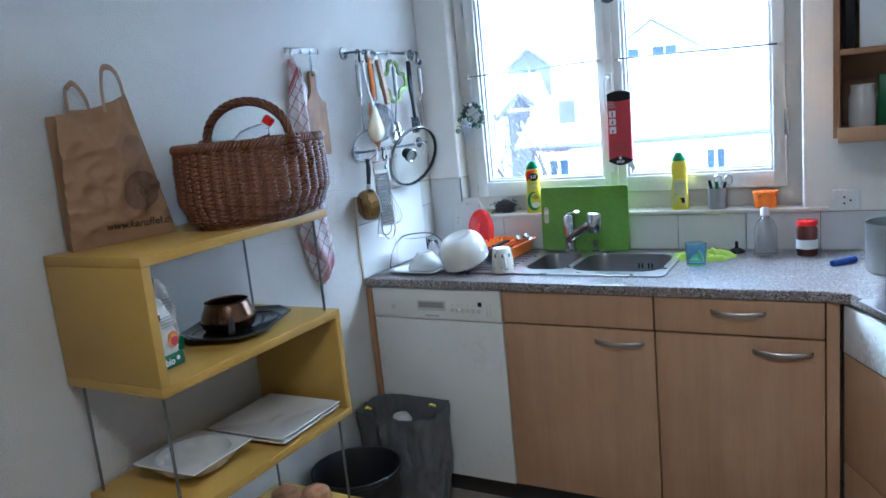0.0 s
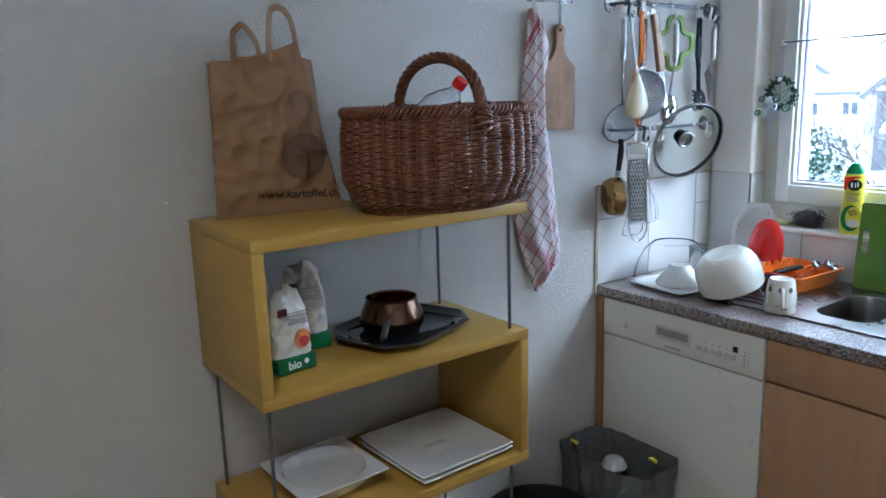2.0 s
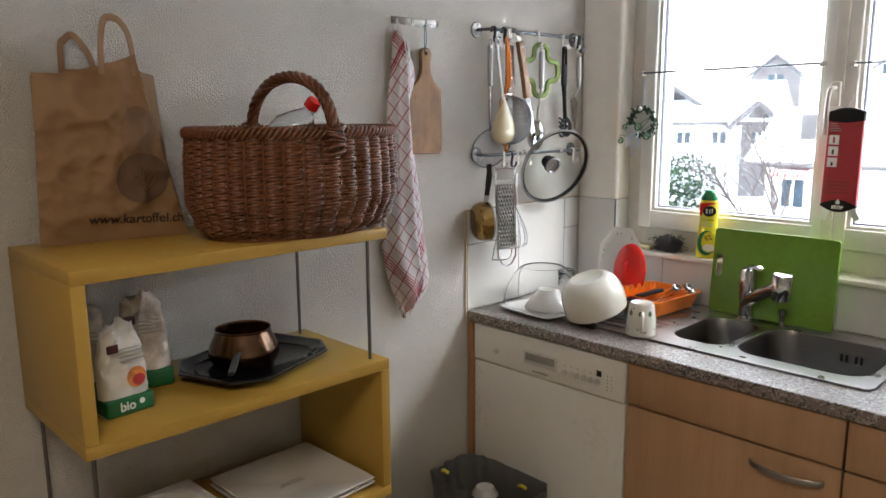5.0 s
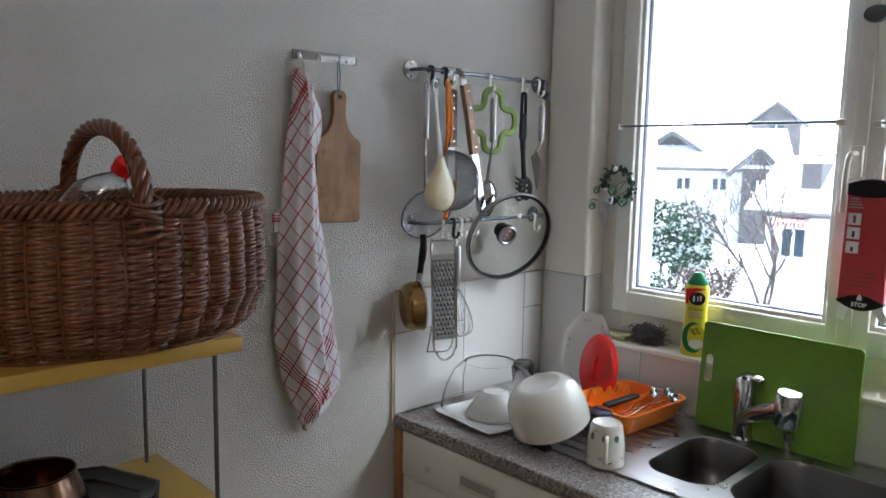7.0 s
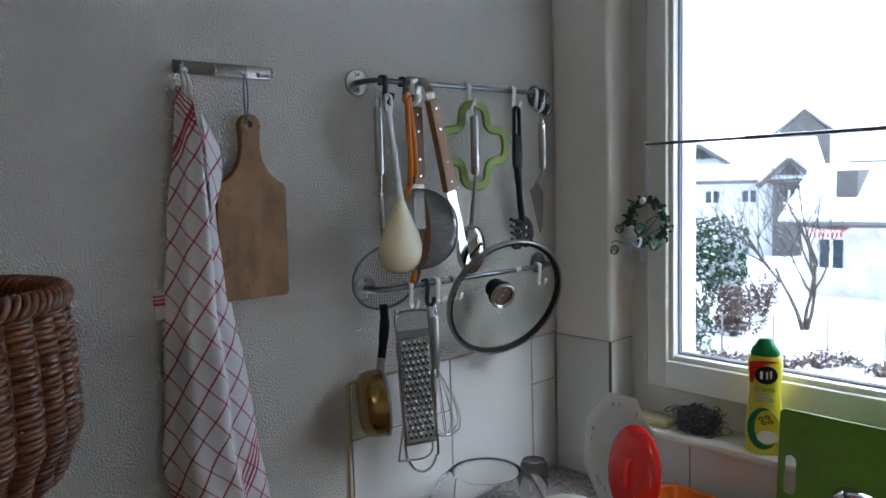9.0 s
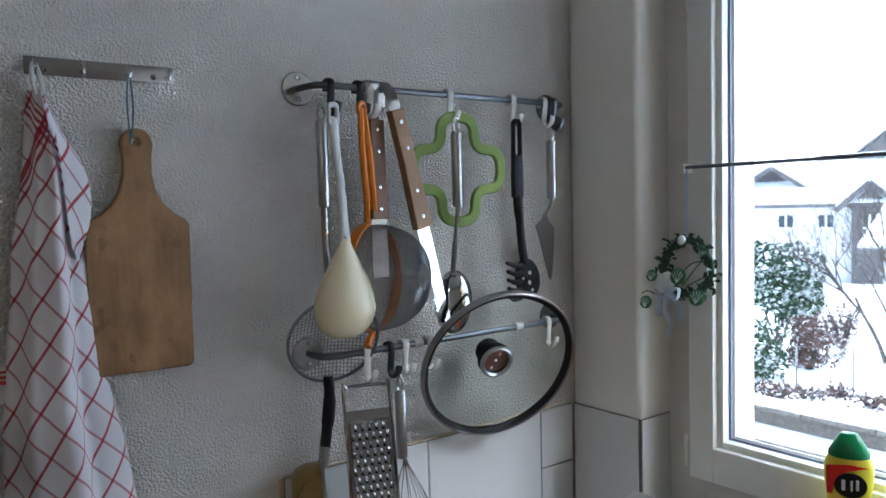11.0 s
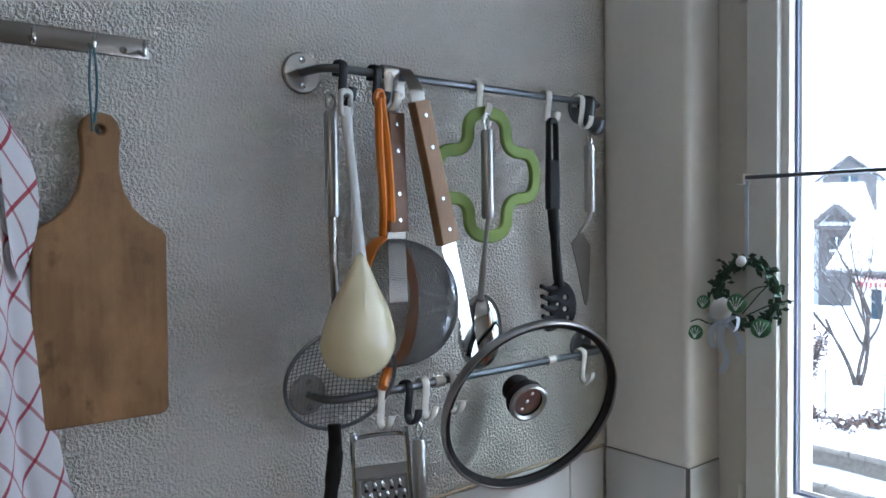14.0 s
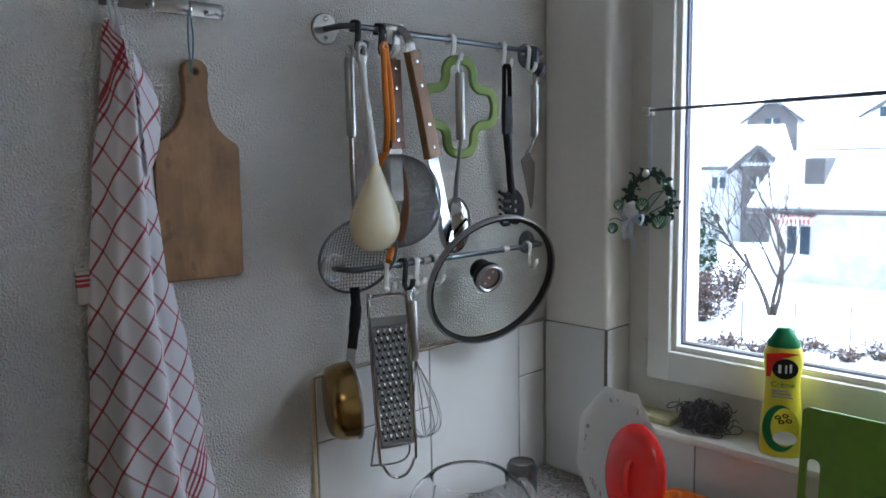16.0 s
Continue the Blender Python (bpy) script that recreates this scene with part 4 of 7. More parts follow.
# ---------------------------------------------------------------- on the shelf
def paper_bag():
    b = thing("paper_bag", (-1.74, 1.18, 1.303), "creased brown kraft paper carrier bag with brown print and flat handles", "paper bag")
    own = bmesh.new()
    z0 = 1.3035
    low = [Vector((-1.733, 1.018, z0)), Vector((-1.684, 1.318, z0)), Vector((-1.786, 1.338, z0)), Vector((-1.790, 1.040, z0))]
    high = [Vector((-1.722, 1.030, 1.655)), Vector((-1.690, 1.226, 1.700)), Vector((-1.772, 1.300, 1.660)), Vector((-1.786, 1.046, 1.655))]
    n, rows = 160, 76

    def fold(p):
        """Soft bulges with sharp creases between them."""
        q = Vector((p.x * 6, p.y * 10 + p.z * 5, p.z * 8 - p.y * 6))
        w = Vector((p.x * 9, p.y * 6, p.z * 24 + p.y * 7))
        return (0.5 - abs(noise.noise(q))) * 0.034 - 0.012 + (0.4 - abs(noise.noise(q * 2.1 + Vector((4, 2, 7))))) * 0.018 + (0.3 - abs(noise.noise(w))) * 0.012 * max(0, 1.48 - p.z) * 6 + noise.noise(p * 60) * 0.0014

    def bulge(f, v):
        return 0.016 * math.sin(math.pi * f) * math.sin(math.pi * min(1, v * 1.15)) ** 0.8

    def fade(v):
        return min(1, 5 * v + 0.1) * (1 - 0.55 * max(0, v - 0.7) / 0.3)

    def front(y, z):
        v = (z - z0) / 0.37
        a, c = low[0].lerp(high[0], v), low[1].lerp(high[1], v)
        f = max(0, min(1, (y - a.y) / (c.y - a.y)))
        p = a.lerp(c, f)
        return p.x + bulge(f, v) + fold(Vector((p.x, y, z))) * fade(v)

    def print_on(ob):
        for v in ob.data.vertices:
            v.co.x = front(v.co.y, v.co.z) + 0.0016
        return ob

    rings = []
    for i in range(rows + 1):
        v = i / rows
        ring = []
        for k in range(n):
            s = 4 * k / n
            side, f = int(s), s - int(s)
            a, c = low[side].lerp(high[side], v), low[(side + 1) % 4].lerp(high[(side + 1) % 4], v)
            p = a.lerp(c, f)
            if side == 0:
                p.x += bulge(f, v) + fold(Vector((p.x, p.y, p.z))) * fade(v)
            elif side == 1:
                p += Vector((-0.1, -1, 0)) * (0.030 * v * math.sin(math.pi * f)) + Vector((0.2, 1, 0)) * fold(p) * 0.6 * fade(v) * math.sin(math.pi * f)
            elif side == 3:
                p.y += 0.020 * v * math.sin(math.pi * f)
            p.x = max(p.x, WX + 0.006)
            p.z += (0.004 * noise.noise(p * 40) - (0.012 * math.sin(math.pi * f) if side == 0 else 0)) * (v > 0.985)
            ring.append(own.verts.new(p))
        rings.append(ring)
    for a, c in zip(rings, rings[1:]):
        for k in range(n):
            own.faces.new((a[k], a[(k + 1) % n], c[(k + 1) % n], c[k]))
    own.faces.new(rings[0][::-1])
    part("body", own, KRAFT, b, angle=50, fix=False)
    for xh, ya, yb, top, slant in ((-1.696, 1.158, 1.226, 1.772, 0.010), (-1.772, 1.104, 1.168, 1.738, 0.004)):
        path = smooth_path([(xh, ya, 1.655), (xh, ya + 0.002, 1.715), (xh + 0.002, ya + 0.010, top - 0.010), (xh + 0.003, (ya + yb) / 2 - 0.010, top), (xh + 0.003, (ya + yb) / 2 + slant, top - 0.008), (xh, yb - 0.006, top - 0.040), (xh, yb + 0.002, 1.655)], 6)
        part("handle", tube(path, 0.0078, 8, flat=0.10, up=(1, 0.35, 0)), KRAFT, b, "flat folded paper handle")
    part("handle_patch", slab([rect(-0.045, 0.045, -0.022, 0.020, 0.003)], 0.0012, basis((-1.764, 1.150, 1.648), (0.1, 1, 0), (0, 0.02, 1))), KRAFT, b, "glued paper patch under the handle")

    # print that follows the creased front
    def disc(y, z, ry, rz, name, material, label):
        own = bmesh.new()
        hub = Vector((0, y, z))
        ring_pts = [[own.verts.new(hub + Vector((0, ry * q / 8 * math.cos(a), rz * q / 8 * math.sin(a)))) for a in [2 * math.pi * k / 48 for k in range(48)]] for q in range(1, 9)]
        mid = own.verts.new(hub)
        for k in range(48):
            own.faces.new((mid, ring_pts[0][k], ring_pts[0][(k + 1) % 48]))
        for a, c in zip(ring_pts, ring_pts[1:]):
            for k in range(48):
                own.faces.new((a[k], a[(k + 1) % 48], c[(k + 1) % 48], c[k]))
        return print_on(part(name, own, material, b, label))

    disc(1.222, 1.525, 0.040, 0.066, "faded_print", KRAFT_FADED, "faded brown printed shape")
    emb = disc(1.222, 1.437, 0.056, 0.054, "emblem", KRAFT_PRINT, "dark round printed emblem")
    for v in emb.data.vertices:
        v.co.x += 0.0012
    for a, sc in ((55, 0.9), (90, 1.1), (125, 0.9)):
        q = basis((-1.66, 1.226, 1.412), (0, 1, 0), (0, 0, 1), (1, 0, 0)) @ Matrix.Rotation(radians(a - 90), 4, "Z") @ Matrix.Translation((0, 0.022, 0))
        lf = print_on(part("printed_leaf", slab([circle(0, 0, 0.0085, 20, 0.022 * sc), circle(0, 0, 0.005, 18, 0.017 * sc)], 0.0004, q), KRAFT, emb))
        for v in lf.data.vertices:
            v.co.x += 0.0026
    print_on(lettering("www.kartoffel.ch", 0.0285, basis((-1.6525, 1.208, 1.348), (0, 1, -0.05), (0, 0.05, 1), (1, 0, 0)), INK, b, "web_address", 0.0004))


paper_bag()


def wicker_basket():
    cx, cy, z0, zr = -1.542, 1.524, 1.3035, 1.530
    bk = thing("wicker_basket", (cx, cy, z0), "brown woven wicker basket with an arched handle", "basket")
    stakes = 36

    def size(v):
        k = [(0.0, 0.204, 0.114), (0.15, 0.235, 0.146), (0.38, 0.252, 0.168), (0.7, 0.251, 0.167), (1.0, 0.246, 0.163)]
        for (v0, a0, b0), (v1, a1, b1) in zip(k, k[1:]):
            if v <= v1:
                f = (v - v0) / (v1 - v0)
                f = f * f * (3 - 2 * f)
                return a0 + (a1 - a0) * f, b0 + (b1 - b0) * f
        return k[-1][1:]

    def spot(a, v, out=0.0):
        ra, rb = size(v)
        e = 2.15
        c, s = math.cos(a), math.sin(a)
        f = (abs(c) ** e + abs(s) ** e) ** (-1 / e)
        return Vector((cx + (rb + out) * c * f, cy + (ra + out) * s * f, z0 + v * (zr - z0)))

    rows = 34
    for i in range(rows):
        v = 0.045 + 0.915 * i / (rows - 1)
        seg = stakes * 8
        pts = []
        for k in range(seg):
            u = (k % 8) / 8
            lift = 0.004 * math.sin(k * 0.07 + i) + (0.030 if (k // 8 + i) % 2 else -0.004) * (u - 0.5)
            pts.append(spot(2 * math.pi * k / seg, v + lift, 0.0115 * math.sin(math.pi * u) ** 0.7 - 0.004 + 0.0006 * math.sin(k * 0.31 + i * 2)))
        part("willow_strand", tube(pts, 0.0039, 6, True), WICKER, bk, angle=80, fix=False)
    for k in range(stakes):
        a = 2 * math.pi * k / stakes
        part("stake", tube([spot(a, v / 8, 0.0) for v in range(9)], 0.0036, 6), WICKER, bk)
    part("base", lathe([(0, 0), (0.99, 0), (1.0, 0.012), (0, 0.014)], Matrix.Translation((cx, cy, z0)) @ Matrix.Diagonal((0.116, 0.208, 1, 1)), 40), WICKER, bk)
    part("base_border", tube([spot(2 * math.pi * k / 120, 0.02, 0.002) for k in range(120)], 0.0075, 8, True), WICKER, bk)
    for j in range(4):
        pts = []
        for k in range(360):
            a = 2 * math.pi * k / 360
            ph = a * 30 + j * math.pi / 2
            p = spot(a, 1.0, 0.009 * math.cos(ph) + 0.003)
            p.z += 0.0105 * math.sin(ph) + 0.003
            pts.append(p)
        part("braided_rim", tube(pts, 0.0043, 6, True), WICKER, bk, angle=80, fix=False)
    # handle: twisted rods on an arch across the basket
    arch = []
    for k in range(61):
        a = math.pi * k / 60
        arch.append(Vector((cx + 0.170 * math.cos(a), cy - 0.014, 1.505 + 0.150 * math.sin(a) ** 0.75)))
    for j in range(5):
        pts = []
        for k, p in enumerate(arch):
            t = (arch[min(k + 1, 60)] - arch[max(k - 1, 0)]).normalized()
            s = Vector((0, 1, 0))
            w = t.cross(s)
            ph = k * 0.42 + j * 2 * math.pi / 5
            pts.append(p + 0.0085 * (s * math.cos(ph) + w * math.sin(ph)))
        part("handle_rod", tube(pts, 0.0062, 6), WICKER, bk, angle=80, fix=False)
    for sgn in (1, -1):
        for j in range(6):
            z = 1.490 + 0.011 * j
            x = cx + sgn * (0.171 + 0.003 * (j % 2))
            part("binding", tube([(x + 0.013 * math.cos(q), cy - 0.014 + 0.022 * math.sin(q), z + 0.006 * math.sin(q + j)) for q in [2 * math.pi * i / 14 for i in range(14)]], 0.0042, 6, True), WICKER, bk, angle=80)


wicker_basket()
bottle_m = along((-1.568, 1.471, 1.453), (0.62, 0.22, 0.753))
btl = thing("plastic_bottle", (-1.60, 1.46, 1.41), "clear empty plastic bottle with a red cap lying in the basket", "bottle")
bottle = part("body", lathe([(0, -0.05), (0.052, -0.045), (0.056, -0.02), (0.056, 0.08), (0.05, 0.115), (0.03, 0.145), (0.0135, 0.165), (0.0135, 0.185), (0.0125, 0.185), (0.0125, 0.165), (0.029, 0.144), (0.049, 0.114), (0.055, 0.08), (0.055, -0.02), (0.051, -0.044), (0, -0.049)], bottle_m, 32), PET, btl)
part("cap", lathe([(0, 0.197), (0.015, 0.197), (0.016, 0.192), (0.016, 0.176), (0.014, 0.175), (0, 0.175)], bottle_m, 24), RED, btl, "red screw cap")


def pouch(x, y, z, w, h, d, turn, foil, label, printed=True):
    p = thing("food_pouch", (x, y, z), label, "food packet", "food pouches on the shelf")
    m = Matrix.Translation((x, y, z)) @ Matrix.Rotation(radians(turn), 4, "Z")
    own = bmesh.new()
    n, rows = 48, 26
    rings = []
    for i in range(rows + 1):
        v = i / rows
        ring = []
        for k in range(n):
            a = 2 * math.pi * k / n
            c, s = math.cos(a), math.sin(a)
            e = 3.2
            f = (abs(c) ** e + abs(s) ** e) ** (-1 / e)
            dep = d / 2 * (1 - max(0, v - 0.55) ** 1.5 * 3.0)
            q = Vector((w / 2 * (1 - 0.06 * v - 0.55 * max(0, v - 0.62)) * c * f, max(0.003, dep) * s * f, v * h))
            q += Vector((0, 1, 0)) * (noise.noise(m @ q * 34) * (0.010 + 0.022 * max(0, v - 0.55)) + (0.35 - abs(noise.noise(m @ q * 62))) * 0.014) * min(1, v * 2.2)
            q.z += (0.016 * noise.noise(Vector((c * 3.0, s * 0.6, x * 50))) + 0.022 * (1 - abs(c)) - 0.012) * v ** 3
            q.x += 0.008 * noise.noise(Vector((v * 5, s * 2, x * 30))) * v
            ring.append(own.verts.new(m @ q))
        rings.append(ring)
    for a, c in zip(rings, rings[1:]):
        for k in range(n):
            own.faces.new((a[k], a[(k + 1) % n], c[(k + 1) % n], c[k]))
    own.faces.new(rings[0][::-1])
    own.faces.new(rings[-1])
    part("pouch", own, foil, p, angle=60, fix=False)
    f = m @ basis((0, -d / 2 - 0.004, 0), (1, 0, 0), (0, 0, 1), (0, -1, 0))
    own = bmesh.new()
    box((-w / 2 - 0.0008, 0.0, 0.001), (w / 2 + 0.0008, h * 0.20, -d - 0.0075), 0.006, 3, own, f)
    part("green_band", own, GREEN_PRINT, p)
    if printed:
        lettering("bio", 0.026, f @ Matrix.Translation((-0.008, h * 0.105, 0.0025)), WHITE_PRINT, p, "lettering", 0.0006)
        part("dot", slab([circle(0.022, h * 0.125, 0.006)], 0.0006, f @ Matrix.Translation((0, 0, 0.0025))), WHITE_PRINT, p)
        fruit = mat("fruit_picture", (0.55, 0.20, 0.05), 0.4, var=0.5, scale=60)
        part("picture", slab([circle(0.014, h * 0.42, 0.020, 20, 0.022)], 0.0006, f @ Matrix.Translation((0, 0, 0.003))), fruit, p, "orange fruit picture")
        part("picture", slab([circle(0.018, h * 0.385, 0.013, 20, 0.012)], 0.0006, f @ Matrix.Translation((0, 0, 0.0036))), RED_PRINT, p)
    for k in range(4):
        part("text_line", box((-w * 0.18, h * (0.62 + 0.045 * k), 0.0), (w * (0.32 - 0.05 * (k % 2)), h * (0.632 + 0.045 * k), 0.0035), 0, 1, None, f), GREY_PRINT, p)
    part("mark", box((-w * 0.42, h * 0.74, 0.0), (-w * 0.2, h * 0.83, 0.004), 0, 1, None, f), mat("dark_red_print", (0.06, 0.012, 0.018), 0.4), p)


pouch(-1.560, 1.096, 0.9755, 0.098, 0.182, 0.055, 96, FOIL, "white printed food pouch with a green band")
pouch(-1.672, 1.190, 0.9755, 0.105, 0.205, 0.055, 80, CLEAR_POUCH, "tall brownish printed food pouch with a green foot", False)
pouch(-1.690, 1.068, 0.9755, 0.10, 0.195, 0.055, 74, CLEAR_POUCH, "crumpled clear food pouch behind the others", False)


def octagon_tray():
    t = thing("serving_tray", (-1.62, 1.432, 0.975), "black lacquered octagonal serving tray", "tray")
    own = bmesh.new()
    base = [(-0.07, -0.19), (0.07, -0.19), (0.13, -0.12), (0.13, 0.12), (0.07, 0.19), (-0.07, 0.19), (-0.13, 0.12), (-0.13, -0.12)]
    m = Matrix.Translation((-1.612, 1.428, 0.9755)) @ Matrix.Rotation(radians(21), 4, "Z") @ Matrix.Diagonal((1.04, 0.92, 1, 1))
    rings = []
    for s, z in ((0.74, 0.003), (1.0, 0.022), (1.0, 0.026), (0.965, 0.0265), (0.945, 0.023), (0.80, 0.0165), (0.785, 0.0125), (0.72, 0.0065)):
        rings.append([own.verts.new(m @ Vector((x * s, y * s, z))) for x, y in base])
    rings.insert(0, [own.verts.new(m @ Vector((x * 0.70, y * 0.70, 0.0))) for x, y in base])
    for a, c in zip(rings, rings[1:]):
        for k in range(8):
            own.faces.new((a[k], a[(k + 1) % 8], c[(k + 1) % 8], c[k]))
    own.faces.new(rings[0][::-1])
    own.faces.new(rings[-1])
    part("tray", own, TRAY_BLACK, t)


octagon_tray()
pot = thing("bronze_pot", (-1.630, 1.408, 0.982), "tarnished bronze pot with a short dark handle on the tray", "pot")
pm = Matrix.Translation((-1.628, 1.410, 0.9825)) @ Matrix.Diagonal((1.0, 1.0, 0.80, 1))
part("body", lathe([(0, 0), (0.062, 0), (0.074, 0.01), (0.083, 0.035), (0.080, 0.06), (0.067, 0.095), (0.064, 0.107), (0.066, 0.112), (0.063, 0.112), (0.061, 0.104), (0.064, 0.09), (0.077, 0.06), (0.078, 0.035), (0.06, 0.006), (0, 0.005)], pm, 48), COPPER, pot)
part("handle", tube(smooth_path([(-1.566, 1.362, 1.030), (-1.552, 1.346, 1.024), (-1.530, 1.322, 1.002)]), [0.009] * 6 + [0.011] * 6 + [0.0105], 8, flat=0.6), WIRE, pot, "dark handle")


def square_dish(cx, cy, z, half, turn, depth, label, category, steps):
    own = bmesh.new()
    m = Matrix.Translation((cx, cy, z)) @ Matrix.Rotation(radians(turn), 4, "Z")
    rings = []
    for r, h, e in steps:
        ring = []
        for k in range(48):
            a = 2 * math.pi * k / 48
            c, s = math.cos(a), math.sin(a)
            f = (abs(c) ** e + abs(s) ** e) ** (-1 / e)
            lift = 0.0
            ring.append(own.verts.new(m @ Vector((half * r * c * f, half * r * s * f, h + lift))))
        rings.append(ring)
    for a, c in zip(rings, rings[1:]):
        for k in range(48):
            own.faces.new((a[k], a[(k + 1) % 48], c[(k + 1) % 48], c[k]))
    own.faces.new(rings[0][::-1])
    own.faces.new(rings[-1])
    return solid("square_plate" if category == "plate" else "square_dish", own, PORCELAIN, label, category, angle=30)


square_dish(-1.602, 1.180, 0.6385, 0.117, 2, 0.06, "white square porcelain dish with a deep oval well", "dish", ((0.5, 0.0, 2.2), (0.8, 0.018, 2.6), (0.94, 0.044, 6), (0.985, 0.049, 40), (1.0, 0.051, 50), (0.985, 0.054, 50), (0.865, 0.0525, 2.2), (0.85, 0.049, 2.1), (0.81, 0.033, 2.0), (0.72, 0.018, 2.0), (0.56, 0.008, 2.0), (0.38, 0.005, 2.0), (0.2, 0.004, 2.0)))
for k in range(2):
    square_dish(-1.580, 1.498, 0.6385 + 0.013 * k, 0.149, 2.6 - 1.2 * k, 0.02, "flat white square porcelain plate in a stack", "plate", ((0.7, 0.0, 8), (0.72, 0.004, 8), (0.985, 0.014, 50), (1.0, 0.018, 60), (0.985, 0.020, 60), (0.95, 0.0190, 50), (0.30, 0.0045, 30), (0.26, 0.004, 30), (0.12, 0.004, 20)))
top_plate = bpy.data.objects["square_plate.001"]
for dx, w in ((0.008, 0.030), (-0.002, 0.036)):
    part("stamp", box((-w, dx - 0.0012, 0.0), (w, dx + 0.0012, 0.0006), 0, 1, None, Matrix.Translation((-1.580, 1.498, 0.6575)) @ Matrix.Rotation(radians(92), 4, "Z")), GREY_PRINT, top_plate, "faint grey maker's stamp")
bread = thing("bread_bag", (-1.60, 1.50, 0.304), "bread rolls in a clear plastic bag", "bread")
crust = mat("bread_crust", (0.40, 0.20, 0.09), 0.6, var=0.35, scale=30, bump=0.4, bscale=60)
for dx, dy in ((-0.06, -0.08), (0.04, -0.03), (-0.05, 0.06), (0.05, 0.10)):
    part("roll", lathe([(0, 0), (0.04, 0.004), (0.055, 0.025), (0.045, 0.055), (0.02, 0.07), (0, 0.073)], Matrix.Translation((-1.60 + dx, 1.50 + dy, 0.3035)), 20), crust, bread)

# ---------------------------------------------------------------- bins on the floor
def rubbish_bag():
    b = thing("rubbish_bin", (-1.585, 2.16, FLOOR), "grey bin lined with a grey plastic rubbish bag", "bin")
    own = bmesh.new()
    rings = []
    n = 88
    for i in range(36):
        v = i / 35
        ring = []
        for k in range(n):
            a = 2 * math.pi * k / n
            c, s = math.cos(a), math.sin(a)
            f = (abs(c) ** 4 + abs(s) ** 4) ** (-0.25)
            rx, ry = 0.150 + 0.022 * v, 0.095 + 0.02 * v
            p = Vector((-1.60 + rx * c * f, 2.255 + ry * s * f, FLOOR + 0.001 + v * 0.452))
            d = Vector((c, s, 0))
            p += d * (0.018 * noise.noise(Vector((c * 3, s * 3, v * 2.4))) + 0.030 * (0.4 - abs(noise.noise(Vector((c * 4 + v, s * 4, v * 3.6))))) + 0.012 * (0.4 - abs(noise.noise(Vector((c * 10, s * 10, v * 9)))))) * min(1, v * 4)
            p.z += 0.012 * noise.noise(Vector((c * 2, s * 2, 5))) * v
            p.x = max(p.x, WX + 0.004)
            p.y = min(p.y, 2.368)
            ring.append(own.verts.new(p))
        rings.append(ring)
    inner = []
    for q in range(5):
        inner.append([own.verts.new(Vector((-1.60, 2.255, 0)) + (v.co - Vector((-1.60, 2.255, 0))) * 0.95 - Vector((0, 0, 0.03 + 0.05 * q)) + Vector((0, 0, 0.05 * v.co.z))) for v in rings[-1]])
    rings += inner
    for a, c in zip(rings, rings[1:]):
        for k in range(n):
            own.faces.new((a[k], a[(k + 1) % n], c[(k + 1) % n], c[k]))
    own.faces.new(rings[0][::-1])
    own.faces.new(rings[-1])
    part("liner", own, BIN_GREY, b, angle=70, fix=False)
    for x, y in ((-1.72, 2.17), (-1.47, 2.27)):
        part("drawstring", tube(smooth_path([(x - 0.012, y, 0.395), (x, y - 0.004, 0.402), (x + 0.014, y + 0.004, 0.393)]), 0.006, 6), YELLOW, b, "yellow drawstring end")
    part("rubbish", lathe([(0, 0.05), (0.03, 0.045), (0.045, 0.02), (0.03, 0.0), (0, -0.003)], Matrix.Translation((-1.62, 2.26, 0.30)), 16), PALE_PLASTIC, b)


rubbish_bag()
bucket = thing("black_bucket", (-1.61, 1.93, FLOOR), "round black plastic bucket", "bucket")
part("body", lathe([(0, 0), (0.128, 0), (0.132, 0.004), (0.165, 0.33), (0.172, 0.335), (0.172, 0.35), (0.166, 0.352), (0.162, 0.345), (0.128, 0.012), (0, 0.01)], Matrix.Translation((-1.615, 1.915, FLOOR)), 48), BUCKET_BLACK, bucket)

# ---------------------------------------------------------------- hook bar, towel and board
bar = thing("hook_bar", (WX, 2.12, 1.84), "short steel wall bar with small coat hooks", "hook rail")
part("bar", box((WX, 2.037, 1.834), (WX + 0.004, 2.217, 1.856), 0.001), BAR_STEEL, bar)
for y in (2.046, 2.101, 2.156, 2.206):
    part("hook", tube(smooth_path([(WX + 0.004, y, 1.842), (WX + 0.012, y, 1.838), (WX + 0.02, y, 1.834), (WX + 0.024, y, 1.840), (WX + 0.022, y, 1.850)]), 0.0022, 8), CHROME, bar)
for y in (2.058, 2.190):
    part("screw", lathe([(0, 0), (0.004, 0), (0.0035, 0.0015), (0, 0.002)], along((WX + 0.004, y - 0.0, 1.841), (1, 0, 0)), 12), CHROME, bar)


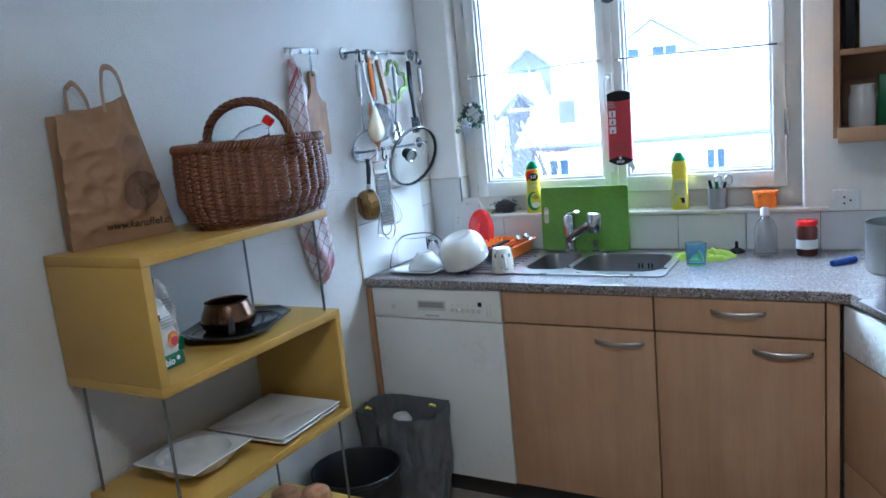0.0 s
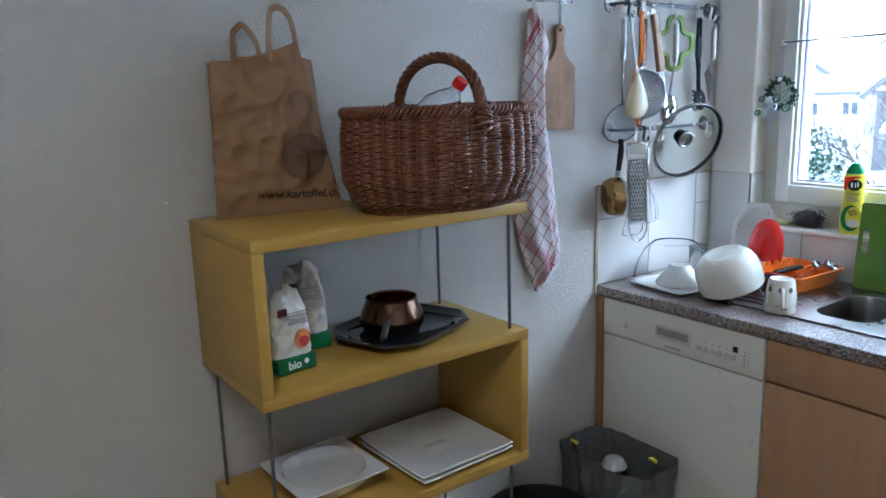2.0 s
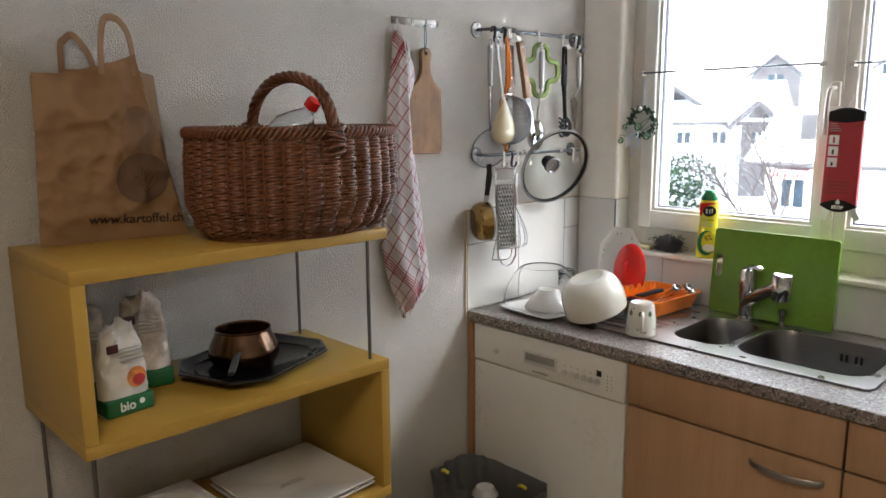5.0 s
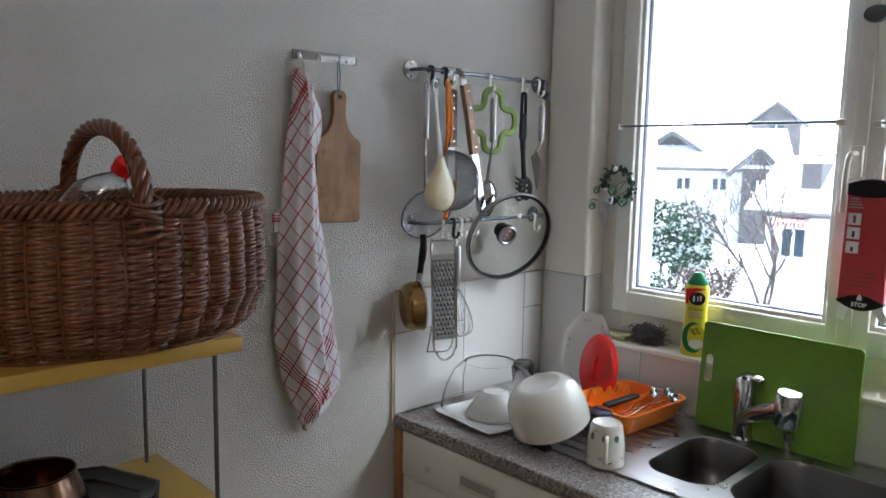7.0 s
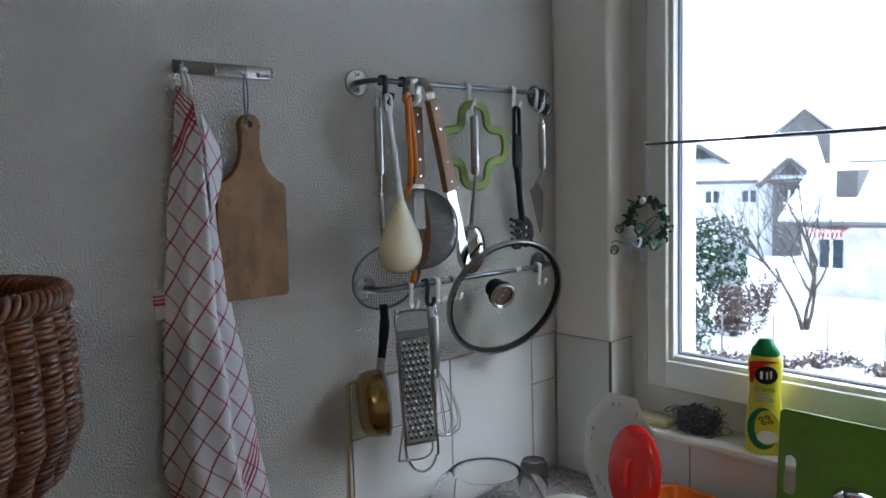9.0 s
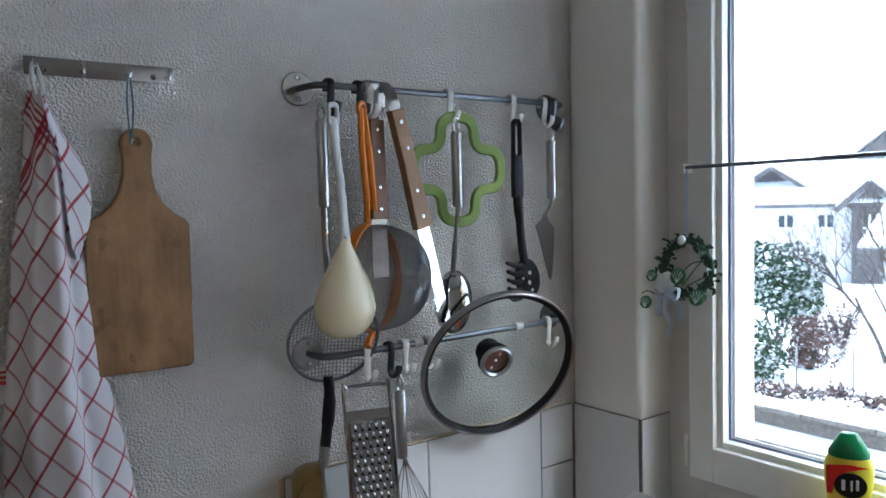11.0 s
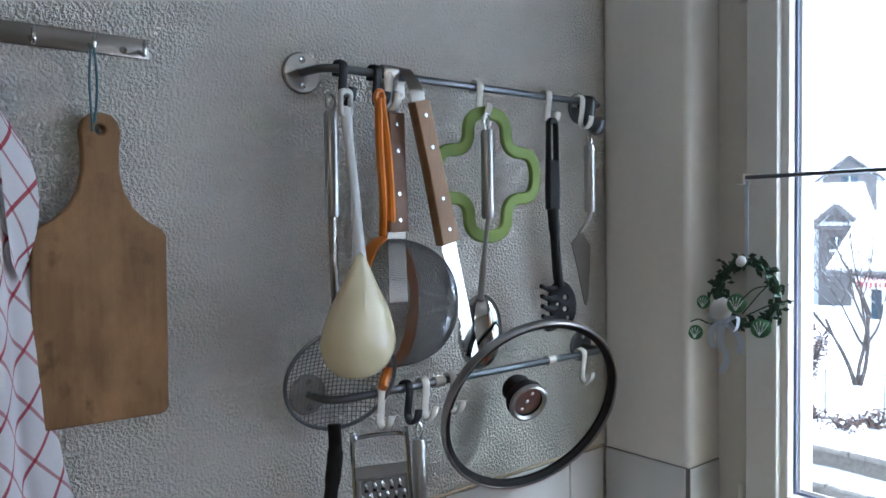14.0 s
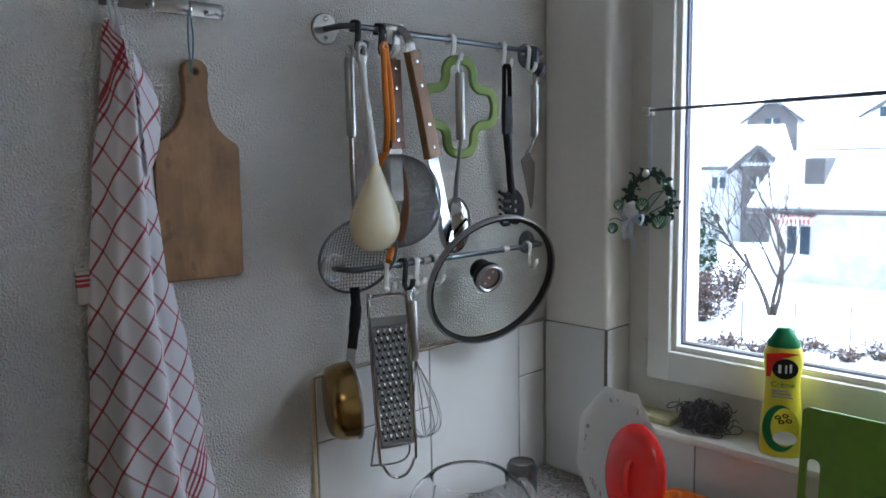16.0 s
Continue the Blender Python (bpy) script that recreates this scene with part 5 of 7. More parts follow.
def tea_towel():
    t = thing("tea_towel", (-1.76, 2.05, 1.84), "white cotton tea towel with red checks hanging in folds", "towel")
    zs = [1.813, 1.776, 1.70, 1.60, 1.47, 1.33, 1.20, 1.10, 1.045, 1.0, 0.965]
    left = [2.038, 2.032, 2.024, 2.008, 1.993, 1.982, 1.972, 1.984, 2.010, 2.038, 2.058]
    right = [2.056, 2.066, 2.084, 2.096, 2.108, 2.128, 2.146, 2.158, 2.166, 2.132, 2.082]
    deep = [0.018, 0.026, 0.034, 0.042, 0.047, 0.05, 0.052, 0.05, 0.048, 0.046, 0.044]
    own = bmesh.new()
    uv = own.loops.layers.uv.new("cloth")
    nu, nv = 72, 110
    grid, coord = [], []
    for i in range(nv + 1):
        f = i / nv * (len(zs) - 1)
        k = min(int(f), len(zs) - 2)
        g = f - k
        g2 = g * g * (3 - 2 * g)
        z, l, r, d = (a[k] + (a[k + 1] - a[k]) * (g if a is zs else g2 * 0.5 + g * 0.5) for a in (zs, left, right, deep))
        spread = i / nv
        row, crow, arc, last = [], [], 0.0, None
        for j in range(nu + 1):
            u = j / nu
            fold = 0.55 + 0.45 * math.cos(2 * math.pi * (1.25 * u + 0.35) + 0.7 * math.sin(3.1 * spread))
            fold2 = 0.5 + 0.5 * math.cos(2 * math.pi * (3.1 * u + 0.1 + 0.25 * math.sin(4 * spread)))
            wrap = math.sin(math.pi * min(1, max(0, u))) ** 0.55
            x = WX + 0.008 + d * wrap * (0.30 + 0.70 * fold) + 0.016 * fold2 * wrap * (0.4 + 0.6 * spread) + 0.003 * noise.noise(Vector((u * 6, z * 14, 0)))
            y = l + (r - l) * (u + 0.035 * math.sin(2 * math.pi * 2 * u + 2 * spread)) + 0.003 * math.sin(z * 30) * spread
            dz = -0.030 * spread ** 3 * math.cos(2 * math.pi * (0.9 * u)) * (0 if spread < 0.5 else 1)
            p = Vector((x, y, z + dz))
            if last is not None:
                arc += (p - last).length
            last = p
            row.append(own.verts.new(p))
            crow.append((arc, z + dz))
        half = arc * 0.45
        grid.append(row)
        coord.append([(a - half, zz) for a, zz in crow])
    for i in range(nv):
        for j in range(nu):
            face = own.faces.new((grid[i][j], grid[i + 1][j], grid[i + 1][j + 1], grid[i][j + 1]))
            for loop, (a, b) in zip(face.loops, ((i, j), (i + 1, j), (i + 1, j + 1), (i, j + 1))):
                c = coord[a][b]
                loop[uv].uv = (c[0] * 1.25, c[1] - 1.4)
    part("cloth", own, TOWEL, t, angle=180, fix=False)
    # turned-back corner at the top and a hidden edge towards the wall
    own = bmesh.new()
    uv = own.loops.layers.uv.new("cloth")
    n = 14
    g2 = []
    for i in range(n + 1):
        v = i / n
        row = []
        for j in range(7):
            u = j / 6
            wd = 0.010 + 0.024 * math.sin(math.pi * min(1, v * 1.05)) ** 0.8
            row.append(own.verts.new((WX + 0.046 - 0.016 * u + 0.004 * math.sin(v * 5), 2.058 + 0.014 * v + wd * u, 1.785 - 0.165 * v - 0.02 * u)))
        g2.append(row)
    for i in range(n):
        for j in range(6):
            face = own.faces.new((g2[i][j], g2[i + 1][j], g2[i + 1][j + 1], g2[i][j + 1]))
            for loop, (a, b) in zip(face.loops, ((i, j), (i + 1, j), (i + 1, j + 1), (i, j + 1))):
                loop[uv].uv = (0.05 + b * 0.008, 0.3 - a * 0.012)
    part("turned_corner", own, TOWEL, t, angle=180, fix=False)
    part("loop", tube(smooth_path([(WX + 0.026, 2.045, 1.806), (WX + 0.024, 2.042, 1.830), (WX + 0.018, 2.046, 1.845), (WX + 0.022, 2.052, 1.826), (WX + 0.026, 2.054, 1.806)]), 0.003, 6), PALE_PLASTIC, t, "white hanging tape")
    hem = part("back_corner", box((WX + 0.004, 1.980, 1.432), (WX + 0.009, 2.000, 1.478), 0.0015), PALE_PLASTIC, t, "white hem corner with red stripes")
    for k in range(3):
        part("red_stripe", box((WX + 0.004, 1.9795, 1.456 + 0.007 * k), (WX + 0.0098, 2.000, 1.461 + 0.007 * k - 0.001 * k), 0.0004, 1), RED_PRINT, hem)


tea_towel()
cb = thing("cutting_board", (WX, 2.16, 1.448), "worn wooden cutting board with a handle hanging on twine", "cutting board")
half_r = [(0.0, 0.178), (0.010, 0.176), (0.017, 0.169), (0.020, 0.158), (0.018, 0.140), (0.018, 0.118), (0.022, 0.098), (0.032, 0.079), (0.047, 0.065), (0.061, 0.057), (0.066, 0.050), (0.067, -0.138), (0.064, -0.143), (0.058, -0.145)]
outline = half_r + [(-x, y) for x, y in reversed(half_r[1:])]
part("board", slab([outline, circle(-0.001, 0.160, 0.0055, 14)], 0.016, on_wall(2.158, 1.593, 0.0125) @ Matrix.Rotation(radians(-1.0), 4, "Z"), 0.002), BOARD_WOOD, cb)
part("twine", tube(smooth_path([(WX + 0.022, 2.153, 1.838), (WX + 0.024, 2.150, 1.80), (WX + 0.022, 2.152, 1.755), (WX + 0.012, 2.153, 1.752), (WX + 0.022, 2.155, 1.765), (WX + 0.025, 2.157, 1.80), (WX + 0.022, 2.156, 1.838)]), 0.0013, 6), BLUE_STRING, cb, "blue-green twine loop")

# ---------------------------------------------------------------- utensil rails
RD = 0.055


def wall_rail(z, label):
    r = thing("utensil_rail", (WX, 2.66, z), label, "rail", "steel utensil rails")
    for y, s in ((2.404, 1), (2.936, -1)):
        fl = part("flange", lathe([(0, 0), (0.026, 0), (0.026, 0.003), (0.024, 0.005), (0, 0.005)], along((WX, y, z), (1, 0, 0)), 28), DARK_METAL if s < 0 else BAR_STEEL, r)
        for dz in (-0.016, 0.016):
            part("screw", lathe([(0, 0), (0.0045, 0), (0.004, 0.002), (0.002, 0.001), (0, 0.001)], along((WX + 0.005, y, z + dz), (1, 0, 0)), 12), CHROME, fl)
    path = [(WX + 0.004, 2.404, z), (WX + 0.025, 2.405, z), (WX + 0.045, 2.410, z), (WX + RD, 2.426, z)]
    path = smooth_path(path, 5) + [Vector((WX + RD, 2.66, z))] + smooth_path([(WX + RD, 2.914, z), (WX + 0.045, 2.930, z), (WX + 0.025, 2.935, z), (WX + 0.004, 2.936, z)], 5)
    part("rod", tube(path, 0.0052, 12), DARK_METAL, r)


wall_rail(1.841, "grey steel wall rail with hanging cooking utensils")
wall_rail(1.434, "lower grey steel wall rail with hanging utensils")


def s_hook(y, z, material, label, size=1.0):
    own = tube(smooth_path([(WX + RD - 0.008, y, z - 0.008 * size), (WX + RD - 0.008, y, z + 0.004), (WX + RD, y, z + 0.009), (WX + RD + 0.0085, y, z + 0.003), (WX + RD + 0.006, y, z - 0.02 * size), (WX + RD + 0.004, y, z - 0.036 * size), (WX + RD + 0.012, y, z - 0.045 * size), (WX + RD + 0.021, y + 0.002, z - 0.038 * size), (WX + RD + 0.023, y + 0.004, z - 0.026 * size)], 5), 0.0021, 10, flat=2.9, up=(0, 1, 0))
    return solid("s_hook", own, material, label, "hook", "s-hooks on the rails")


for y in (2.428, 2.478):
    s_hook(y, 1.841, BLACK, "black plastic s-hook on the upper rail")
for y in (2.496, 2.652, 2.794, 2.872):
    s_hook(y, 1.841, HOOK_WHITE, "ivory plastic s-hook on the upper rail")
for y in (2.884, 2.892, 2.899):
    s_hook(y, 1.841, BLACK if y < 2.898 else DARK_METAL, "dark s-hook bunched at the end of the upper rail", 1.0 + (y - 2.88) * 8)
for y in (2.476, 2.548, 2.596, 2.872):
    s_hook(y, 1.434, HOOK_WHITE, "ivory plastic s-hook on the lower rail")
s_hook(2.520, 1.434, BLACK, "black plastic s-hook on the lower rail")
for y in (2.576, 2.80):
    solid("rail_clip", lathe([(0.0055, -0.008), (0.0075, -0.008), (0.0075, 0.008), (0.0055, 0.008)], along((WX + RD, y, 1.434), (0, 1, 0)), 14), HOOK_WHITE, "ivory plastic clip on the lower rail", "clip")


def skimmer():
    s = thing("wire_skimmer", (WX + 0.05, 2.40, 1.80), "wire skimmer with a round mesh and steel handle", "skimmer")
    x = WX + 0.052
    part("grip", tube([(x, 2.416, 1.790), (x, 2.416, 1.786), (x, 2.416, 1.664), (x, 2.416, 1.660)], [0.007, 0.0088, 0.0088, 0.0076], 14), STEEL, s)
    part("eye", tube([(x, 2.416 + 0.006 * math.cos(a), 1.799 + 0.010 * math.sin(a)) for a in [k * math.pi / 7 for k in range(14)]], 0.0018, 6, True), STEEL, s)
    part("shaft", tube(smooth_path([(x, 2.416, 1.662), (x - 0.001, 2.417, 1.60), (x - 0.002, 2.420, 1.53), (x - 0.004, 2.424, 1.515)]), 0.0062, 8, flat=0.45, up=(1, 0, 0)), BAR_STEEL, s)
    m = basis((WX + 0.050, 2.424, 1.458), (0.36, 0.93, 0), (0.30, 0.0, 1))
    R = 0.068
    part("ring", tube([m @ Vector((R * math.cos(2 * math.pi * k / 48), R * math.sin(2 * math.pi * k / 48), 0)) for k in range(48)], 0.0026, 8, True), WIRE, s)
    own = bmesh.new()
    for k in range(-12, 13):
        q = k * 0.0055
        h = math.sqrt(R * R - q * q)
        for a, b in (((q, -h), (q, h)), ((-h, q), (h, q))):
            pts = [m @ Vector((a[0] + (b[0] - a[0]) * t / 6, a[1] + (b[1] - a[1]) * t / 6, -0.018 * (1 - ((a[0] + (b[0] - a[0]) * t / 6) ** 2 + (a[1] + (b[1] - a[1]) * t / 6) ** 2) / R ** 2))) for t in range(7)]
            tube(pts, 0.00055, 4, bm=own)
    part("mesh", own, WIRE, s, fix=False)


skimmer()


def ladle():
    s = thing("plastic_ladle", (WX + 0.085, 2.43, 1.81), "cream plastic ladle with a pale grey handle", "ladle")
    path = smooth_path([(WX + 0.078, 2.421, 1.790), (WX + 0.080, 2.423, 1.750), (WX + 0.088, 2.424, 1.700), (WX + 0.100, 2.420, 1.650), (WX + 0.111, 2.415, 1.612), (WX + 0.116, 2.411, 1.580)], 6)
    wide = [0.0088 - 0.0022 * math.sin(math.pi * min(1, k / 22)) + 0.004 * max(0, k - 22) / 8 for k in range(len(path))]
    handle = part("handle", tube(path, wide, 12, flat=0.55, up=(1, 0, 0.1)), PALE_PLASTIC, s)
    part("hanging_eye", slab([rect(2.4115, 2.4305, 1.778, 1.813, 0.007), rect(2.4165, 2.4255, 1.785, 1.806, 0.004)], 0.008, basis((WX + 0.078, 0, 0), (0, 1, 0), (0, 0, 1), (1, 0, 0)), 0.002), PALE_PLASTIC, handle)
    prof = [(0, 0.077), (0.008, 0.070), (0.015, 0.055), (0.026, 0.034), (0.040, 0.010), (0.049, -0.016), (0.0520, -0.032), (0.0495, -0.046), (0.0425, -0.060), (0.030, -0.071), (0.015, -0.0765), (0, -0.078)]
    part("bowl", lathe(prof, basis((WX + 0.118, 2.409, 1.546), (0, 1, -0.03), (1, 0, 0), (0.02, 0.03, 1)) @ Matrix.Scale(0.95, 4), 40, 1.0, 0.55), CREAM, s, "cream glossy bowl")


ladle()


def strainer():
    s = thing("orange_strainer", (WX + 0.08, 2.48, 1.80), "orange plastic strainer with fine steel mesh", "strainer")
    c, R = Vector((WX + 0.046, 2.502, 1.548)), 0.084
    ax = Vector((0.86, 0.51, 0.02)).normalized()
    m = along(c, ax)
    part("ring", lathe([(R - 0.001, -0.008), (R + 0.003, -0.009), (R + 0.005, 0.0), (R + 0.003, 0.008), (R - 0.001, 0.008), (R - 0.001, -0.008)], m, 64), ORANGE, s)
    for o in (-0.006, 0.006):
        part("handle", tube(smooth_path([(WX + 0.076, 2.472 + o * 0.4, 1.806), (WX + 0.080, 2.474 + o, 1.74), (WX + 0.074, 2.482 + o, 1.68), (WX + 0.048, 2.500 + o * 1.3, 1.630)]), 0.0052, 8), ORANGE, s)
    part("eye", tube([(WX + 0.076, 2.472 + 0.006 * math.cos(a), 1.806 + 0.009 * math.sin(a)) for a in [k * math.pi / 7 for k in range(14)]], 0.004, 6, True), ORANGE, s)
    part("rest_hook", tube(smooth_path([(WX + 0.064, 2.490, 1.466), (WX + 0.074, 2.474, 1.457), (WX + 0.082, 2.464, 1.447)]), 0.006, 8), ORANGE, s)
    own = bmesh.new()
    D = 0.088

    def dome(a, t):
        r = R * math.cos(t * math.pi / 2) ** 0.75
        return m @ Vector((r * math.cos(a), r * math.sin(a), D * math.sin(t * math.pi / 2)))

    for k in range(160):
        a = 2 * math.pi * k / 160
        tube([dome(a, t / 10) for t in range(10)], 0.00032, 3, bm=own, caps=False)
    for i in range(1, 64):
        tube([dome(2 * math.pi * k / 42, i / 64) for k in range(42)], 0.00032, 3, True, bm=own)
    part("mesh", own, WIRE, s, fix=False)


strainer()


def spatula(y0, z0, y1, z1, d, wood, label, blade_end, hook=True, jag=False):
    """A wooden grip from (y0, z0) to (y1, z1), with a steel tongue above and a blade below."""
    s = thing("steel_spatula", (WX + d, y0, z0), label, "spatula")
    u = Vector((0, y1 - y0, z1 - z0))
    length = u.length
    m = basis((WX + d, y0, z0), (-u / length).cross(Vector((1, 0, 0))) * -1, -u / length, (1, 0, 0))
    g = part("grip", slab([[(-0.0125, 0.0), (0.0125, 0.0), (0.0125, -length * 0.5), (0.0155, -length), (-0.0155, -length), (-0.0125, -length * 0.5)]], 0.017, m, 0.002), wood, s)
    for f in (0.10, 0.32, 0.68, 0.90):
        part("rivet", lathe([(0, 0.0016), (0.003, 0.001), (0.0034, 0)], m @ Matrix.Translation((0, -length * f, 0.0085)), 12), WHITE_PRINT if f < 0 else CHROME, g)
    w = 0.0125
    out = [(-w, 0.004), (w, 0.004), (w, -length), (w, -blade_end)]
    if jag:
        n = 7
        out = [(-w, 0.0), (-w, -length - 0.002), (-w * 0.95, -blade_end), (w * 0.4, -blade_end)]
        for k in range(n):
            z = -blade_end + 0.006 + 0.006 * k
            out += [(w * 1.0, z), (w * 0.62, z + 0.003)]
        out += [(w, -length - 0.002), (w, 0.0)]
    else:
        out = [(-w, 0.0), (-w * 1.2, -blade_end), (w * 1.2, -blade_end), (w, 0.0)]
    part("blade", slab([out], 0.0016, m), BAR_STEEL if not jag else CHROME, s)
    if hook:
        top = m @ Vector((0, 0, 0))
        own = tube(smooth_path([top - Vector((0, 0, 0.006)), (WX + d - 0.002, y0 - 0.004, z0 + 0.018), (WX + RD + 0.010, y0 - 0.006, 1.846), (WX + RD, y0 - 0.006, 1.852), (WX + RD - 0.009, y0 - 0.006, 1.842), (WX + RD - 0.010, y0 - 0.006, 1.815)], 6), 0.0009, 8, flat=13, up=(0, 1, 0))
        part("tongue", own, BAR_STEEL, s)


spatula(2.528, 1.807, 2.574, 1.624, 0.082, HANDLE_WOOD, "long steel spatula with a light wooden grip and serrated edge", 0.350, True, True)
spatula(2.505, 1.793, 2.507, 1.640, 0.058, DARK_WOOD, "steel spatula with a dark wooden grip", 0.245, True, False)


def trivet():
    L, q = 0.087, 0.033
    plus = [(q, q), (q, L), (-q, L), (-q, q), (-L, q), (-L, -q), (-q, -q), (-q, -L), (q, -L), (q, -q), (L, -q), (L, q)]
    path = round_corners(plus, 4)
    m = basis((WX + 0.068, 2.660, 1.717), (0.10, 1, 0), (0, 0, 1))
    rims = []
    for side in (0.0088, -0.0088):
        o = []
        for a, b, c in zip(path[-1:] + path[:-1], path, path[1:] + path[:1]):
            t = Vector((c[0] - a[0], c[1] - a[1])).normalized()
            o.append((b[0] + t.y * side * -1, b[1] - t.x * side * -1))
        rims.append(o)
    own = slab(rims if abs(rims[0][0][0]) > abs(rims[1][0][0]) else rims[::-1], 0.009, m, 0.0022)
    solid("silicone_trivet", own, TRIVET, "olive green silicone trivet shaped like a clover", "trivet", angle=50)


trivet()


def tube_handled(name, y, ztop, zend, d, label, category):
    s = thing(name, (WX + d, y, ztop), label, category)
    part("grip", tube([(WX + d, y, ztop), (WX + d, y, ztop - 0.004), (WX + d, y, zend + 0.004), (WX + d, y, zend)], [0.007, 0.0092, 0.0092, 0.0075], 16), STEEL, s)
    part("eye", tube([(WX + d, y + 0.0055 * math.cos(a), ztop + 0.010 + 0.012 * math.sin(a)) for a in [k * math.pi / 8 for k in range(16)]], 0.0014, 6, True), CHROME, s)
    return s


sp = tube_handled("serving_spoon", 2.645, 1.778, 1.655, 0.084, "steel serving spoon with a tubular handle", "spoon")
part("neck", tube(smooth_path([(WX + 0.084, 2.645, 1.656), (WX + 0.074, 2.644, 1.59), (WX + 0.066, 2.645, 1.543)]), [0.0032] * 6 + [0.0045] * 6 + [0.007], 8), STEEL, sp)
part("bowl", lathe([(0, -0.013), (0.4, -0.012), (0.75, -0.008), (0.97, -0.001), (1.0, 0.002), (0.96, 0.001), (0.72, -0.006), (0.38, -0.010), (0, -0.011)], basis((WX + 0.062, 2.648, 1.495), (0.5, 0.86, -0.05), (0.04, 0.05, 1)) @ Matrix.Diagonal((0.032, 0.054, -1.3, 1)), 36), CHROME, sp)


def pasta_server():
    s = thing("pasta_server", (WX + 0.06, 2.785, 1.80), "black nylon spaghetti server with prongs", "utensil")
    x = WX + 0.074
    grip = [(-0.0085, 1.800), (-0.004, 1.806), (0.004, 1.806), (0.0085, 1.800), (0.0095, 1.74), (0.0108, 1.70), (0.0100, 1.668), (-0.0100, 1.668), (-0.0108, 1.70), (-0.0095, 1.74)]
    handle = part("handle", slab([grip, rect(-0.0042, 0.0042, 1.742, 1.797, 0.004)], 0.013, basis((x, 2.788, 0), (0.25, 1, 0), (0, 0, 1)), 0.003), BLACK, s)
    part("neck", tube(smooth_path([(x, 2.788, 1.672), (x + 0.002, 2.790, 1.63), (x, 2.796, 1.585), (x - 0.004, 2.806, 1.550)]), [0.0085] * 6 + [0.0072] * 6 + [0.0075] * 6 + [0.009], 10, flat=0.75), BLACK, handle)
    m = basis((x - 0.004, 2.812, 1.522), (0.35, 0.94, 0), (0, -0.1, 1))
    head = part("head", slab([circle(0, 0, 0.024, 28, 0.037), circle(0.006, 0.010, 0.0042, 12), circle(0.004, -0.008, 0.0042, 12), circle(-0.008, 0.0, 0.0032, 12), circle(0.008, -0.022, 0.0036, 12)], 0.006, m, 0.0015), BLACK, s)
    for k in range(5):
        z = 1.547 - 0.0148 * k
        part("prong", tube(smooth_path([(x - 0.006, 2.801 - 0.001 * k, z), (x + 0.004, 2.775 - 0.001 * k, z + 0.001), (x + 0.012, 2.748 + 0.001 * k, z + 0.008)]), [0.0045] * 8 + [0.0036] * 4 + [0.0028], 8), BLACK, head)


pasta_server()
cake = tube_handled("cake_slice", 2.868, 1.770, 1.664, 0.080, "steel cake slice with a tubular handle", "cake slice")
part("neck", tube(smooth_path([(WX + 0.080, 2.868, 1.666), (WX + 0.074, 2.869, 1.65), (WX + 0.066, 2.862, 1.632)]), 0.003, 8), STEEL, cake)
part("blade", slab([[(-0.004, 0.0), (0.004, 0.0), (0.012, -0.015), (0.027, -0.028), (0.026, -0.06), (0.019, -0.11), (0.014, -0.125), (0.008, -0.12), (-0.020, -0.045), (-0.031, -0.022), (-0.012, -0.012)]], 0.0016, on_wall(2.866, 1.638, 0.064) @ Matrix.Rotation(radians(10), 4, "Y")), BAR_STEEL, cake)


def glass_lid():
    l = thing("pan_lid", (WX + 0.067, 2.715, 1.388), "round glass pan lid with a steel rim, hung by its knob", "pan lid")
    n = Vector((0.896, -0.259, -0.360)).normalized()
    m = along((WX + 0.093, 2.7195, 1.381), n)
    R = 0.1425
    part("glass", lathe([(0, -0.025), (0.05, -0.0225), (0.1, -0.0125), (R - 0.006, 0.0), (R - 0.006, 0.003), (0.1, -0.0095), (0.05, -0.0195), (0, -0.022)], m, 64), LID_GLASS, l)
    part("rim", lathe([(R - 0.0045, -0.003), (R - 0.001, -0.0055), (R, -0.002), (R, 0.005), (R - 0.002, 0.008), (R - 0.004, 0.0075), (R - 0.005, 0.003), (R - 0.0045, -0.003)], m, 72), STEEL, l, "brushed steel rim")
    part("gasket", lathe([(R - 0.0125, 0.001), (R - 0.0048, 0.0055), (R - 0.0048, -0.003), (R - 0.012, -0.005), (R - 0.0125, 0.001)], m, 72), RUBBER, l, "dark band inside the rim")
    m = m @ Matrix.Translation((0, 0, -0.014))
    part("knob", lathe([(0, -0.016), (0.012, -0.016), (0.015, -0.024), (0.021, -0.030), (0.023, -0.038), (0.020, -0.044), (0, -0.045)], m, 32), RUBBER, l, "dark round knob behind the glass")
    mc = m @ Matrix.Diagonal((1.42, 1.42, 1.3, 1))
    k = part("screw_cover", lathe([(0, -0.012), (0.020, -0.012), (0.0215, -0.007), (0.0215, 0.001), (0.0195, 0.004), (0.0165, 0.002), (0.0155, -0.001), (0, -0.0015)], mc, 36), RUBBER, l, "dark screw cover with a steel ring")
    part("steel_ring", lathe([(0.0165, 0.0022), (0.0185, 0.0048), (0.0205, 0.004), (0.0218, 0.001), (0.021, 0.0045), (0.0185, 0.0058), (0.016, 0.003)], mc, 36), STEEL, k)
    part("steel_disc", lathe([(0, -0.0005), (0.0155, -0.0005), (0.0155, -0.0012), (0, -0.0012)], mc, 24), STEEL, k)
    for a in (-0.009, 0, 0.009):
        part("rivet", lathe([(0, 0.0012), (0.0016, 0.0007), (0.002, -0.0004)], mc @ Matrix.Translation((a * 0.5, a, 0)), 10), WHITE_PRINT, k)


glass_lid()


